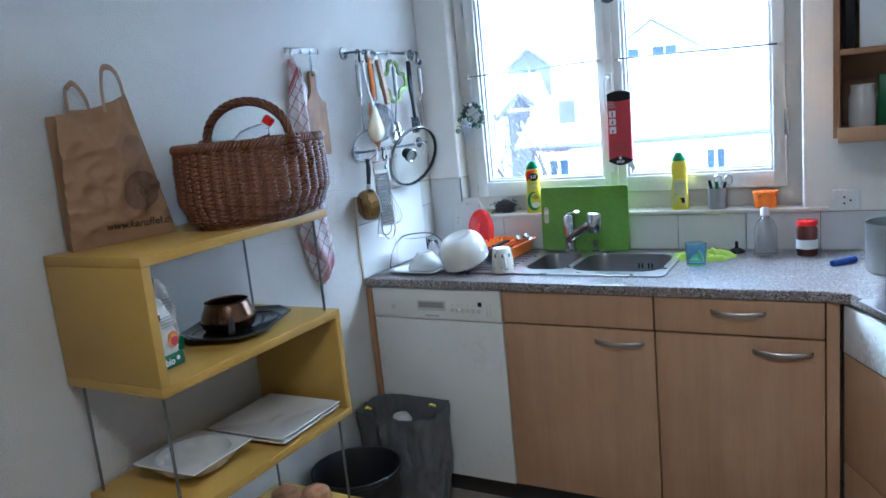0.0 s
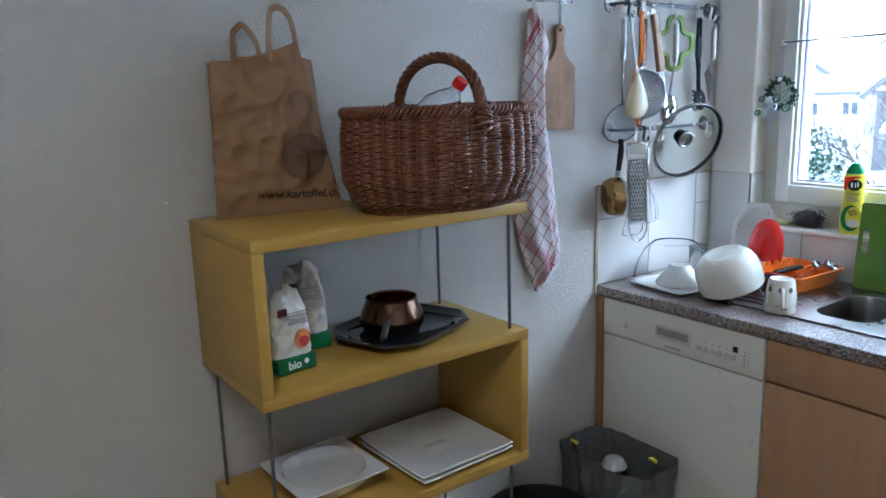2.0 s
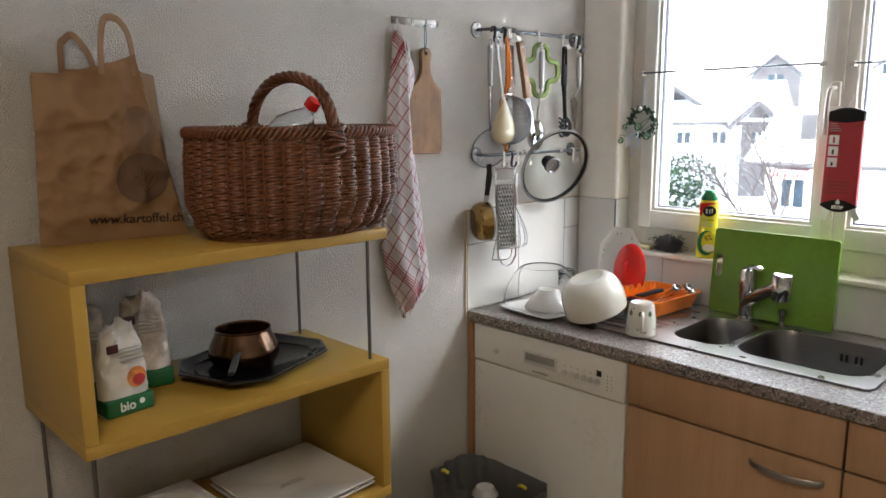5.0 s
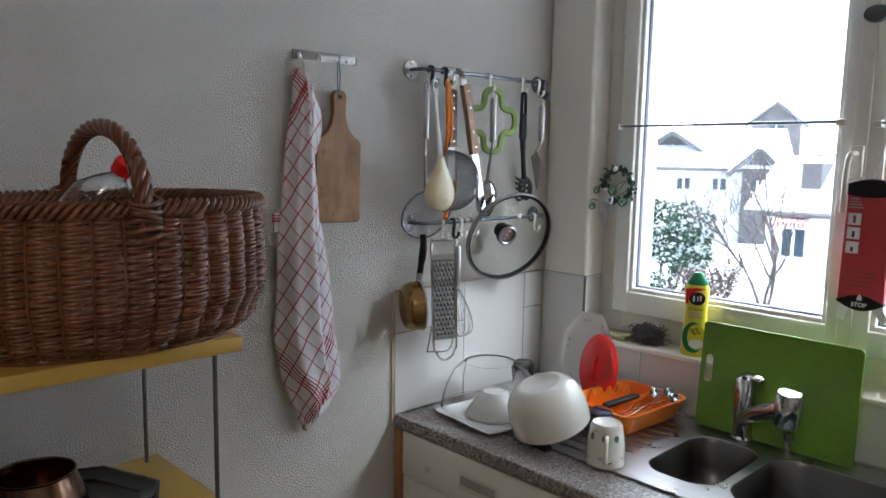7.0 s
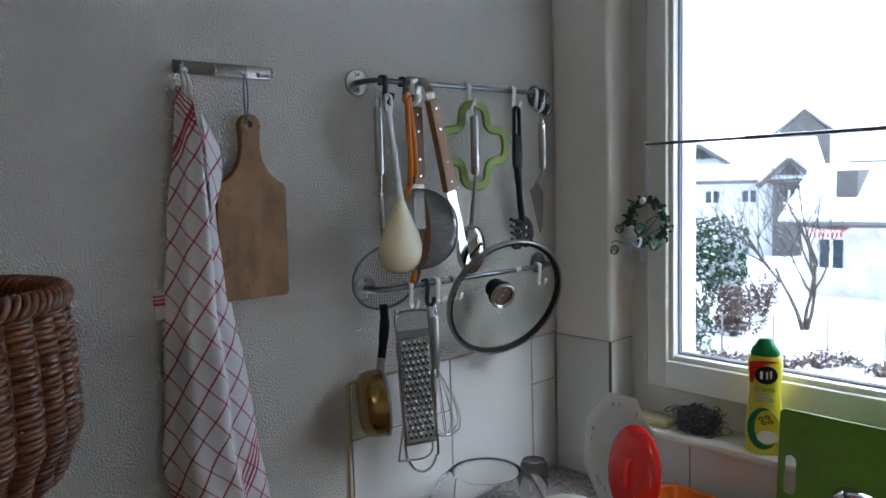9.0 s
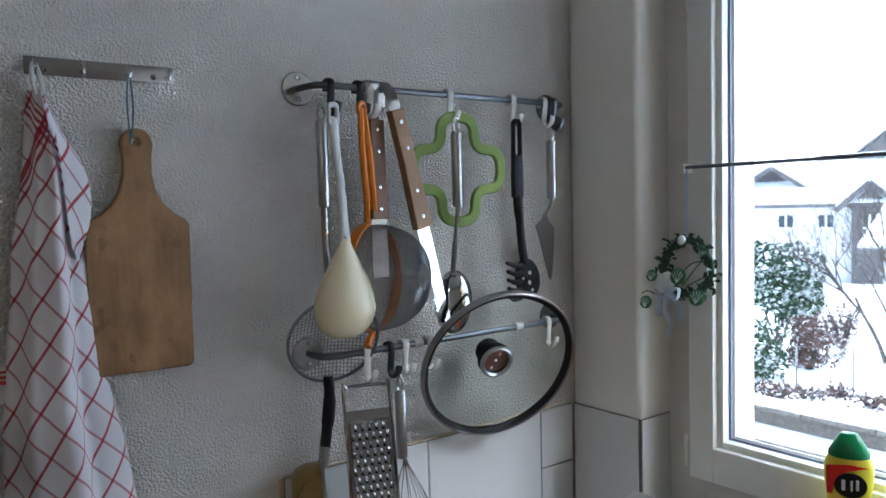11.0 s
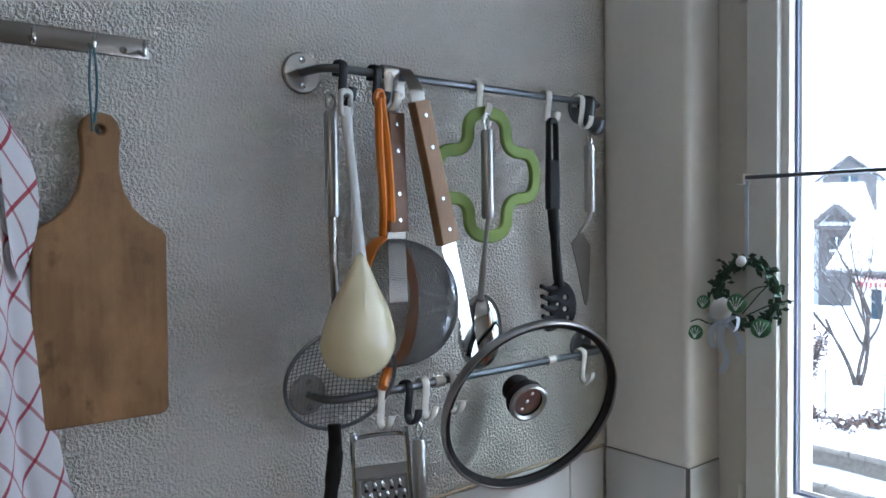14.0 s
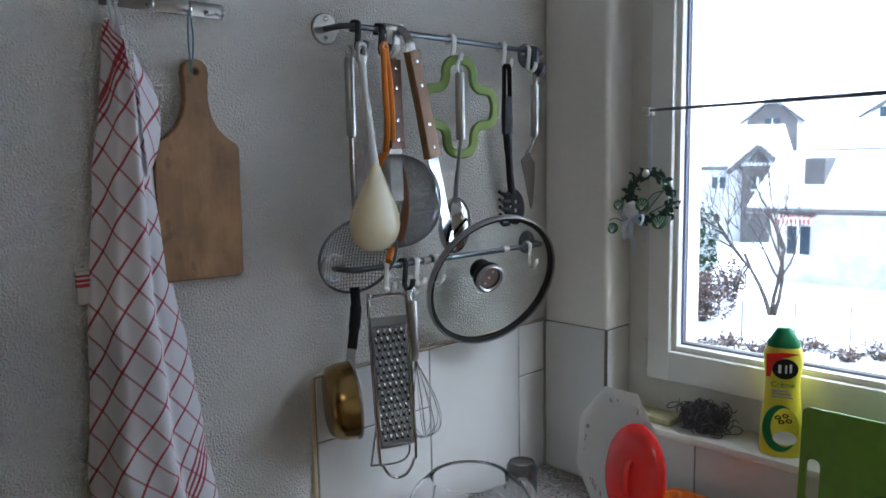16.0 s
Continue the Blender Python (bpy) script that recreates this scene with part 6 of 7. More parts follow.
def small_pan():
    p = thing("small_pan", (WX + 0.06, 2.40, 1.40), "small golden-based pan with a black handle", "pan")
    x = WX + 0.052
    part("handle", tube(smooth_path([(x, 2.412, 1.405), (x + 0.003, 2.411, 1.37), (x + 0.002, 2.406, 1.33), (x, 2.402, 1.298)]), [0.0085] * 6 + [0.010] * 6 + [0.0085] * 7, 10, flat=0.65), BLACK, p)
    part("ferrule", tube([(x, 2.402, 1.300), (x, 2.398, 1.272)], 0.0085, 10, flat=0.7), STEEL, p)
    m = along((WX + 0.045, 2.350, 1.213), (0.42, 0.88, 0.05)) @ Matrix.Diagonal((1.1, 1.1, 1.15, 1))
    part("base", lathe([(0, 0), (0.046, 0.001), (0.054, 0.006), (0.059, 0.02), (0.060, 0.040), (0.0585, 0.040), (0.057, 0.020), (0.052, 0.008), (0, 0.004)], m, 36), GOLD_PAN, p)
    part("inside", lathe([(0, 0.0055), (0.050, 0.009), (0.055, 0.02), (0.0562, 0.0425), (0.0615, 0.043), (0.0615, 0.0405), (0.0603, 0.039)], m, 36), STEEL, p, "shiny steel inside")


small_pan()


def grater():
    g = thing("flat_grater", (WX + 0.07, 2.48, 1.39), "flat steel kitchen grater in a wire frame", "grater")
    m = basis((WX + 0.078, 2.470, 1.235), (0.30, 0.95, 0), (0.0, -0.055, 1)) @ Matrix.Diagonal((0.84, 1, 1, 1))
    frame_pts = [(-0.043, 0.135), (-0.036, 0.150), (-0.02, 0.153), (0.02, 0.153), (0.036, 0.150), (0.043, 0.135), (0.043, -0.125), (0.036, -0.155), (0.022, -0.176), (0.0, -0.184), (-0.022, -0.176), (-0.036, -0.155), (-0.043, -0.125)]
    part("wire_frame", tube(smooth_path([m @ Vector((x, y, 0)) for x, y in frame_pts], 3, True), 0.0028, 8, True), CHROME, g)
    plate = part("plate", slab([[(-0.041, 0.115), (0.041, 0.115), (0.041, -0.125), (-0.041, -0.125)]], 0.0012, m), STEEL, g)
    part("border", slab([[(-0.038, 0.10), (0.038, 0.10), (0.038, -0.122), (-0.038, -0.122)], [(-0.034, 0.096), (0.034, 0.096), (0.034, -0.118), (-0.034, -0.118)]], 0.0022, m @ Matrix.Translation((0, 0, 0.0008))), CHROME, plate)
    own, own2 = bmesh.new(), bmesh.new()
    for r in range(15):
        for c in range(5 + (r % 2)):
            x = -0.026 + 0.013 * c - (0.0065 if r % 2 else 0) + (0.0 if r % 2 else 0.0)
            y = 0.090 - 0.0138 * r
            lathe([(0, 0.0042), (0.0022, 0.0034), (0.0036, 0.0016), (0.004, 0.0004)], m @ Matrix.Translation((x, y, 0)) @ Matrix.Rotation(radians(18), 4, "Z") @ Matrix.Diagonal((0.95, 1.6, 1.3, 1)), 8, bm=own)
            box((x - 0.0030, y - 0.0082, 0.0004), (x + 0.0030, y - 0.0040, 0.0013), 0, 1, own2, m)
    tagged(part("grating_surface", own, CHROME, plate), kind="stuff")
    tagged(part("perforation", own2, BLACK, plate), kind="stuff")
    part("back_wire", tube(smooth_path([m @ Vector(q) for q in ((-0.05, -0.165, -0.03), (0.03, -0.165, -0.03), (0.036, -0.10, -0.012), (0.036, 0.10, -0.006))]), 0.002, 6), CHROME, g)
    part("back_wire", tube([m @ Vector(q) for q in ((-0.05, -0.165, -0.03), (-0.038, -0.08, -0.012), (-0.036, 0.10, -0.006))], 0.002, 6), CHROME, g)


grater()
wk = tube_handled("balloon_whisk", 2.532, 1.366, 1.255, 0.066, "steel balloon whisk hanging from the lower rail", "whisk")
for k in range(6):
    a = math.pi * k / 6
    pts = []
    for i in range(25):
        t = i / 24 * math.pi * 2 - math.pi / 2
        prof = math.sin(i / 24 * math.pi)
        side = 1 if i < 12 else -1
        f = i / 12 if i <= 12 else (24 - i) / 12
        r = 0.036 * math.sin(f * math.pi * 0.62) ** 1.25 / math.sin(0.62 * math.pi) ** 1.25 if f < 0.806 else 0.0375 * math.sqrt(max(0, 1 - ((f - 0.806) / 0.194) ** 2)) * 1.02
        r = max(r, 0.001)
        pts.append((WX + 0.066 + side * r * math.cos(a) * 0.8, 2.536 + 0.018 * f + side * r * math.sin(a), 1.258 - 0.155 * f))
    part("wire", tube(smooth_path(pts, 2), 0.0009, 5), CHROME, wk)

# ---------------------------------------------------------------- beside the sink
square_dish(-1.60, 2.55, TOP + 0.0015, 0.120, -6, 0.02, "white square plate lying on the worktop", "plate", ((0.7, 0.0, 6), (0.75, 0.003, 6), (0.985, 0.010, 14), (1.0, 0.013, 16), (0.98, 0.014, 16), (0.8, 0.009, 8), (0.5, 0.006, 4)))
solid("upturned_bowl", lathe([(0.098, 0), (0.1, 0.002), (0.095, 0.012), (0.075, 0.035), (0.05, 0.06), (0.044, 0.070), (0.038, 0.072), (0.036, 0.068), (0, 0.067)], Matrix.Translation((-1.60, 2.555, TOP + 0.010)) @ Matrix.Diagonal((0.8, 0.8, 0.95, 1)), 44), PORCELAIN, "white porcelain bowl turned upside down on a plate", "bowl")
solid("glass_bowl", lathe([(0.140, 0), (0.142, 0.003), (0.139, 0.02), (0.128, 0.07), (0.105, 0.12), (0.078, 0.148), (0.074, 0.150), (0.070, 0.146), (0.100, 0.118), (0.124, 0.069), (0.135, 0.02), (0.137, 0.0), (0.140, 0)], Matrix.Translation((-1.645, 2.582, TOP + 0.016)) @ Matrix.Diagonal((0.97, 0.97, 0.86, 1)), 56), THIN_GLASS, "large clear glass bowl turned upside down", "bowl")
solid("small_glass", lathe([(0.030, 0), (0.031, 0.002), (0.030, 0.075), (0.024, 0.082), (0.01, 0.08), (0, 0.079), (0, 0.072), (0.022, 0.073), (0.027, 0.066), (0.028, 0), (0.030, 0)], Matrix.Translation((-1.687, 2.781, TOP + 0.0015)) @ Matrix.Diagonal((1.05, 1.05, 1.2, 1)), 32), GLASS, "clear drinking glass upside down by the wall", "glass")

wb_m = along((-1.388, 2.536, TOP + 0.046), (-0.15, -0.30, 0.94)) @ Matrix.Diagonal((0.82, 0.82, 0.88, 1)) @ Matrix.Translation((0, 0, 0.070))
solid("white_mixing_bowl", lathe([(0.116, -0.082), (0.121, -0.080), (0.1225, -0.066), (0.1235, -0.05), (0.1225, -0.022), (0.117, 0.004), (0.105, 0.026), (0.089, 0.041), (0.077, 0.048), (0.066, 0.051), (0.060, 0.050), (0.056, 0.047), (0, 0.046), (0, 0.04), (0.07, 0.038), (0.102, 0.004), (0.114, -0.05), (0.118, -0.082)], wb_m @ Matrix.Translation((0, 0, 0.012)), 56), CERAMIC, "cream ceramic mixing bowl propped upside down to drain", "bowl")
blade_m = basis((-1.47, 2.475, TOP + 0.012), (0.75, -0.12, 0), (0.12, 0.75, 0))
kn = thing("kitchen_knife", (-1.47, 2.47, TOP + 0.007), "kitchen knife lying under the bowl", "knife")
part("blade", slab([[(-0.10, -0.012), (0.05, -0.014), (0.05, 0.012), (-0.05, 0.012)]], 0.0018, blade_m @ Matrix.Translation((-0.03, 0.02, -0.008))), STEEL, kn)
part("handle", box((0.02, 0.006, -0.012), (0.12, 0.030, 0.004), 0.005, 2, None, blade_m), BLACK, kn)

mug = thing("patterned_mug", (-1.213, 2.515, TOP + 0.007), "upturned white mug with a green leaf pattern", "mug")
mm = Matrix.Translation((-1.213, 2.515, TOP + 0.0075))
part("body", lathe([(0.045, 0), (0.046, 0.003), (0.043, 0.05), (0.037, 0.092), (0.033, 0.098), (0.028, 0.095), (0, 0.094), (0, 0.09), (0.034, 0.088), (0.042, 0.0), (0.045, 0)], mm, 44), CERAMIC, mug)
part("handle", tube(smooth_path([(-1.190, 2.482, TOP + 0.082), (-1.180, 2.465, TOP + 0.078), (-1.176, 2.458, TOP + 0.055), (-1.179, 2.464, TOP + 0.032), (-1.188, 2.478, TOP + 0.026)]), 0.0055, 8), CERAMIC, mug)
rnd = random.Random(4)
for k in range(46):
    a, h = rnd.uniform(0, 6.28), rnd.uniform(0.008, 0.086)
    r = 0.0458 - 0.009 * max(0, h / 0.092) ** 1.4
    d = Vector((math.cos(a), math.sin(a), 0.1))
    q = along(mm.translation + Vector((r * math.cos(a), r * math.sin(a), h)), d) @ Matrix.Rotation(rnd.uniform(0, 3), 4, "Z")
    part("leaf_print", slab([circle(0, 0, 0.0022 + 0.002 * (k % 3 == 0), 8, 0.006)], 0.0004, q), LEAF_PRINT if k % 3 else GREY_PRINT, mug)
big_leaf = [0.6, 1.7, 4.4, 5.2, 5.9]
for a in big_leaf:
    q = along(mm.translation + Vector((0.0405 * math.cos(a), 0.0405 * math.sin(a), 0.070)), (math.cos(a), math.sin(a), 0.12))
    part("leaf_print", slab([circle(0, 0, 0.0065, 12, 0.0085)], 0.0004, q), LEAF_PRINT, mug)

# plates propped upright
pl = thing("patterned_plate", (-1.53, 2.86, TOP + 0.0075), "white eight-sided plate with a worn floral rim, propped upright", "plate")
pm2 = basis((-1.522, 2.885, TOP + 0.138), (1, -0.05, 0), (0.0, 0.16, 1)) @ Matrix.Diagonal((0.90, 1.20, 1, 1)) @ Matrix.Rotation(radians(22.5), 4, "Z")
part("plate", lathe([(0, -0.004), (0.07, -0.004), (0.085, 0.003), (0.108, 0.010), (0.110, 0.013), (0.106, 0.014), (0.083, 0.007), (0.068, 0.0), (0, 0.0)], pm2, 8), PORCELAIN, pl)
rnd = random.Random(9)
for k in range(42):
    a = rnd.uniform(0, 6.28)
    r = rnd.uniform(0.083, 0.098)
    part("floral_print", slab([circle(0, 0, rnd.uniform(0.003, 0.007), 7, rnd.uniform(0.0015, 0.004))], 0.0004, pm2 @ Matrix.Translation((r * math.cos(a), r * math.sin(a), 0.0102)) @ Matrix.Rotation(a + 0.6, 4, "Z")), FLORAL, pl)
rl = thing("red_lid", (-1.475, 2.83, TOP + 0.0075), "glossy red oval plastic lid propped upright", "lid")
rm = basis((-1.468, 2.852, TOP + 0.111), (1, -0.05, 0), (0.0, 0.14, 1))
part("lid", lathe([(0, 0.018), (0.5, 0.0165), (0.8, 0.012), (0.93, 0.006), (1.0, 0.0), (1.0, -0.004), (0.92, 0.002), (0.78, 0.007), (0, 0.012)], rm @ Matrix.Diagonal((0.067, 0.101, 1, 1)), 48), RED, rl)
part("grip", tube(smooth_path([rm @ Vector(q) for q in ((0, -0.03, 0.014), (0, -0.024, 0.026), (0, 0.0, 0.030), (0, 0.024, 0.026), (0, 0.03, 0.014))]), 0.007, 10), RED, rl)


def cutlery_tray():
    t = thing("cutlery_tray", (-1.31, 2.82, TOP + 0.007), "bright orange plastic cutlery drainer tray", "cutlery tray")
    m = Matrix.Translation((-1.342, 2.808, TOP + 0.012)) @ Matrix.Rotation(radians(-4), 4, "Z")
    o1, o0 = rect(-0.105, 0.105, -0.135, 0.135, 0.03), rect(-0.085, 0.085, -0.115, 0.115, 0.02)
    own = bmesh.new()
    rings = [[own.verts.new(m @ Vector((x, y, z))) for x, y in o] for o, z in ((o0, 0.0), (o1, 0.050), (rect(-0.110, 0.110, -0.140, 0.140, 0.032), 0.052), (rect(-0.110, 0.110, -0.140, 0.140, 0.032), 0.056), (rect(-0.101, 0.101, -0.131, 0.131, 0.027), 0.055), (rect(-0.082, 0.082, -0.112, 0.112, 0.019), 0.004))]
    for a, c in zip(rings, rings[1:]):
        for k in range(len(a)):
            own.faces.new((a[k], a[(k + 1) % len(a)], c[(k + 1) % len(a)], c[k]))
    own.faces.new(rings[0][::-1])
    own.faces.new(rings[-1])
    part("tray", own, TRAY_ORANGE, t)
    part("divider", box((-0.004, -0.12, 0.003), (0.004, 0.12, 0.05), 0.002, 2, None, m), TRAY_ORANGE, t)
    rack = []
    for k in range(33):
        rack.append((-0.06 + 0.12 * k / 32, 0.052 + 0.010 * math.cos(k * math.pi / 4)))
    part("rack_comb", slab([[(-0.075, 0.0)] + [(0.075, 0.0)] + [(x, y) for x, y in reversed(rack)]], 0.010, m @ basis((-0.055, -0.005, 0.012), (0.35, 0.9, 0), (0, 0, 1)), 0.002), TRAY_ORANGE, t)
    return m


tm = cutlery_tray()
for k, (x0, y0, x1, y1) in enumerate(((0.03, -0.10, 0.085, 0.10), (0.05, -0.10, 0.03, 0.09), (0.075, -0.09, 0.06, 0.11))):
    s = thing("table_spoon", tm @ Vector((x0, y0, 0.02)), "steel table spoon in the drainer tray", "spoon", "cutlery in the tray")
    a, b = Vector((x0, y0, 0.030 + 0.006 * k)), Vector((x1, y1, 0.055 + 0.004 * k))
    part("handle", tube([tm @ a, tm @ (a * 0.5 + b * 0.5 + Vector((0, 0, 0.004))), tm @ b], [0.005, 0.0032, 0.0028], 8, flat=0.5), CHROME, s)
    part("bowl", lathe([(0, -0.006), (0.6, -0.004), (1, 0.001), (0.9, 0.0005), (0.5, -0.003), (0, -0.004)], along(tm @ b, (0.2, -0.3, 1)) @ Matrix.Diagonal((0.015, 0.023, 1, 1)), 20), CHROME, s)
solid("knife_handle", box((0.0, -0.11, 0.052), (0.024, 0.03, 0.064), 0.005, 2, None, tm), BLACK, "black-handled knife across the drainer tray", "knife")
solid("crystal_glass", lathe([(0.033, 0), (0.034, 0.003), (0.03, 0.05), (0.031, 0.066), (0.026, 0.070), (0, 0.069), (0, 0.06), (0.024, 0.06), (0.03, 0), (0.033, 0)], Matrix.Translation((-1.318, 2.65, TOP + 0.007)), 10), BLUE_GLASS, "faceted drinking glass with a bluish sheen, upside down", "glass")

# lime chopping board leaning on the ledge
gbm = basis((-1.0, 2.932, TOP + 0.147), (0.999, -0.012, 0.0), (-0.02, 0.125, 0.99))
solid("lime_cutting_board", slab([rect(-0.197, 0.199, -0.138, 0.142, 0.012), rect(-0.185, -0.163, -0.018, 0.055, 0.0105)], 0.009, gbm, 0.002), LIME, "lime green plastic cutting board leaning on the ledge", "cutting board")
solid("blue_tumbler", lathe([(0, 0), (0.032, 0), (0.035, 0.004), (0.040, 0.085), (0.0385, 0.086), (0.034, 0.012), (0.03, 0.010), (0, 0.009)], Matrix.Translation((-0.49, 2.70, TOP + 0.0005)), 32), BLUE_GLASS, "blue-bottomed glass tumbler on the worktop", "tumbler")


def cloth_heap(name, cx, cy, z, rx, ry, h, material, label, seed):
    own = bmesh.new()
    n, rows = 40, 12
    rings = []
    for i in range(rows):
        v = i / (rows - 1)
        ring = []
        for k in range(n):
            a = 2 * math.pi * k / n
            w = 1 - v * 0.98
            p = Vector((rx * w * math.cos(a), ry * w * math.sin(a), 0))
            q = noise.noise(Vector((p.x * 28, p.y * 28, seed))) + 0.6 * noise.noise(Vector((p.x * 70, p.y * 70, seed + 4)))
            e = 1 + 0.28 * noise.noise(Vector((math.cos(a) * 1.8, math.sin(a) * 1.8, seed)))
            ring.append(own.verts.new((cx + p.x * e, cy + p.y * e, z + 0.001 + max(0, h * (0.35 + 0.4 * v + 0.6 * q) * min(1, v * 5)))))
        rings.append(ring)
    for a, c in zip(rings, rings[1:]):
        for k in range(n):
            own.faces.new((a[k], a[(k + 1) % n], c[(k + 1) % n], c[k]))
    own.faces.new(rings[0][::-1])
    own.faces.new(rings[-1])
    return solid(name, own, material, label, "cloth", angle=70)


cloth_heap("dish_cloth", -0.49, 2.83, TOP, 0.12, 0.07, 0.035, LIME_CLOTH, "crumpled lime green dish cloth", 2)
solid("sink_plug", lathe([(0, 0), (0.03, 0), (0.032, 0.005), (0.022, 0.014), (0.007, 0.02), (0.006, 0.045), (0, 0.047)], Matrix.Translation((-0.375, 2.93, TOP + 0.0005)), 24), BLACK, "black rubber sink plug", "plug")

# ---------------------------------------------------------------- things on the ledge
def cleaner(x, y, front, label, turn=0):
    c = thing("cleaner_bottle", (x, y, 1.068), label, "bottle", "cream cleaner bottles")
    m = Matrix.Translation((x, y, 1.0685)) @ Matrix.Rotation(radians(turn), 4, "Z")
    prof = [(0, 0), (0.034, 0), (0.0365, 0.004), (0.036, 0.04), (0.033, 0.09), (0.0295, 0.125), (0.0295, 0.145), (0.033, 0.168), (0.0335, 0.19), (0.029, 0.203), (0.018, 0.207), (0, 0.207)]
    part("body", lathe(prof, m, 36, 1.0, 0.62), YELLOW, c)
    part("cap", lathe([(0, 0.203), (0.028, 0.203), (0.0285, 0.210), (0.020, 0.224), (0.013, 0.236), (0.010, 0.238), (0, 0.2385)], m @ Matrix.Rotation(0, 4, "Z"), 28, 1.0, 0.66), CAP_GREEN, c, "green snap cap")
    f = m @ basis((0, -0.0215, 0), (1, 0, 0), (0, 0, 1), (0, -1, 0))
    if front:
        part("red_swoosh", slab([[(-0.028, 0.150), (-0.029, 0.192), (0.0, 0.196), (0.026, 0.194), (0.0, 0.186), (-0.016, 0.174), (-0.021, 0.15)]], 0.0015, f @ Matrix.Translation((0, 0, -0.0008))), RED, c)
        em = part("emblem", slab([circle(0, 0, 0.0215, 28, 0.0185)], 0.0016, f @ Matrix.Translation((0.003, 0.166, 0.001)) @ Matrix.Rotation(0.15, 4, "Z")), BLACK, c, "dark oval emblem with white strokes")
        for a, b, w in ((-0.009, 0.0, 0.005), (0.0015, 0.0, 0.003), (0.009, 0.002, 0.004)):
            part("stroke", box((0.003 + a - w / 2, 0.158 + b, 0.002), (0.003 + a + w / 2, 0.174 + b, 0.0034), 0.001, 1, None, f), WHITE_PRINT, em)
        lettering("Crème", 0.014, f @ Matrix.Translation((0.0, 0.136, -0.0012)), CAP_GREEN, c)
        for k in range(3):
            part("text_line", box((-0.018, 0.112 + 0.006 * k, -0.003), (0.018 - 0.004 * k, 0.1145 + 0.006 * k, -0.0004), 0, 1, None, f), GREY_PRINT, c)
        part("label_green", slab([circle(-0.002, 0.055, 0.030, 26, 0.044)], 0.0014, f @ Matrix.Translation((0, 0, 0.0012))), CAP_GREEN, c)
        part("label_picture", slab([circle(0.006, 0.058, 0.024, 26, 0.036)], 0.0014, f @ Matrix.Translation((0, 0, 0.002))), YELLOW, c)
        for a, b in ((-0.006, 0.076), (0.006, 0.080), (0.0, 0.068), (0.012, 0.071)):
            part("ring_print", slab([circle(a, b, 0.0055, 14, 0.004), circle(a, b, 0.003, 12, 0.002)], 0.001, f @ Matrix.Translation((0, 0, 0.003))), BLACK, c)
        part("dish_print", slab([circle(0.006, 0.038, 0.020, 22, 0.013)], 0.001, f @ Matrix.Translation((0, 0, 0.003))), WHITE_PRINT, c)
    else:
        part("label_panel", slab([rect(-0.026, 0.026, 0.02, 0.125, 0.008)], 0.0012, f @ Matrix.Translation((0, 0, -0.001))), mat("pale_yellow_label", (0.62, 0.60, 0.28), 0.5), c)
        for k in range(7):
            part("text_line", box((-0.02, 0.06 + 0.008 * k, -0.002), (0.018 - 0.003 * (k % 3), 0.063 + 0.008 * k, 0.0003), 0, 1, None, f), GREY_PRINT, c)
        part("barcode", box((0.0, 0.028, -0.002), (0.02, 0.05, 0.0004), 0, 1, None, f), BLACK, c)


cleaner(-1.258, 3.010, True, "yellow cream cleaner bottle with a green cap", 22)
cleaner(-0.605, 3.015, False, "yellow cleaner bottle seen from its back label", 8)


def scourer():
    rnd = random.Random(12)
    own = bmesh.new()
    for _ in range(280):
        c = Vector((-1.415 + rnd.gauss(0, 0.020), 3.022 + rnd.gauss(0, 0.012), 1.098 + rnd.gauss(0, 0.012)))
        pts = []
        r = rnd.uniform(0.006, 0.017)
        u = Vector((rnd.gauss(0, 1), rnd.gauss(0, 1), rnd.gauss(0, 1))).normalized()
        w = u.orthogonal().normalized()
        q = u.cross(w)
        for k in range(8):
            p = c + r * (w * math.cos(k * 0.9) + q * math.sin(k * 0.9)) + u * 0.002 * k
            p.z = max(p.z, 1.0705)
            p.y = min(p.y, 3.08)
            pts.append(p)
        tube(pts, 0.0012, 4, bm=own)
    solid("steel_scourer", own, SCOURER, "dark tangled steel wool scourer on the ledge", "scourer")


scourer()
solid("sponge_cloth", box((-1.60, 2.99, 1.0685), (-1.47, 3.05, 1.084), 0.006), mat("old_yellow_sponge", (0.42, 0.38, 0.20), 0.9, bump=0.4, bscale=250), "flat yellowish sponge cloth on the ledge", "sponge")
pen = thing("cutlery_cup", (-0.455, 3.015, 1.068), "grey cup holding scissors and brushes", "cup")
part("cup", lathe([(0, 0), (0.034, 0), (0.036, 0.003), (0.038, 0.085), (0.036, 0.085), (0.034, 0.006), (0, 0.005)], Matrix.Translation((-0.455, 3.012, 1.0685)), 28), mat("grey_ceramic_cup", (0.34, 0.34, 0.34), 0.6, var=0.2), pen)
for dx, dy, h, mt in ((-0.02, 0.0, 0.06, BLACK), (0.0, -0.012, 0.05, CAP_GREEN), (0.014, 0.008, 0.055, STEEL), (0.022, -0.006, 0.045, BLACK)):
    part("utensil", tube([(-0.455 + dx * 0.5, 3.012 + dy, 1.08), (-0.455 + dx * 1.5, 3.012 + dy * 1.3, 1.155 + h * 0.5)], [0.004, 0.007], 8), mt, pen)
for dx in (-0.01, 0.03):
    part("scissor_loop", tube([(-0.44 + dx + 0.014 * math.cos(a), 3.006, 1.185 + 0.02 * math.sin(a)) for a in [k * math.pi / 8 for k in range(16)]], 0.0028, 6, True), STEEL, pen)
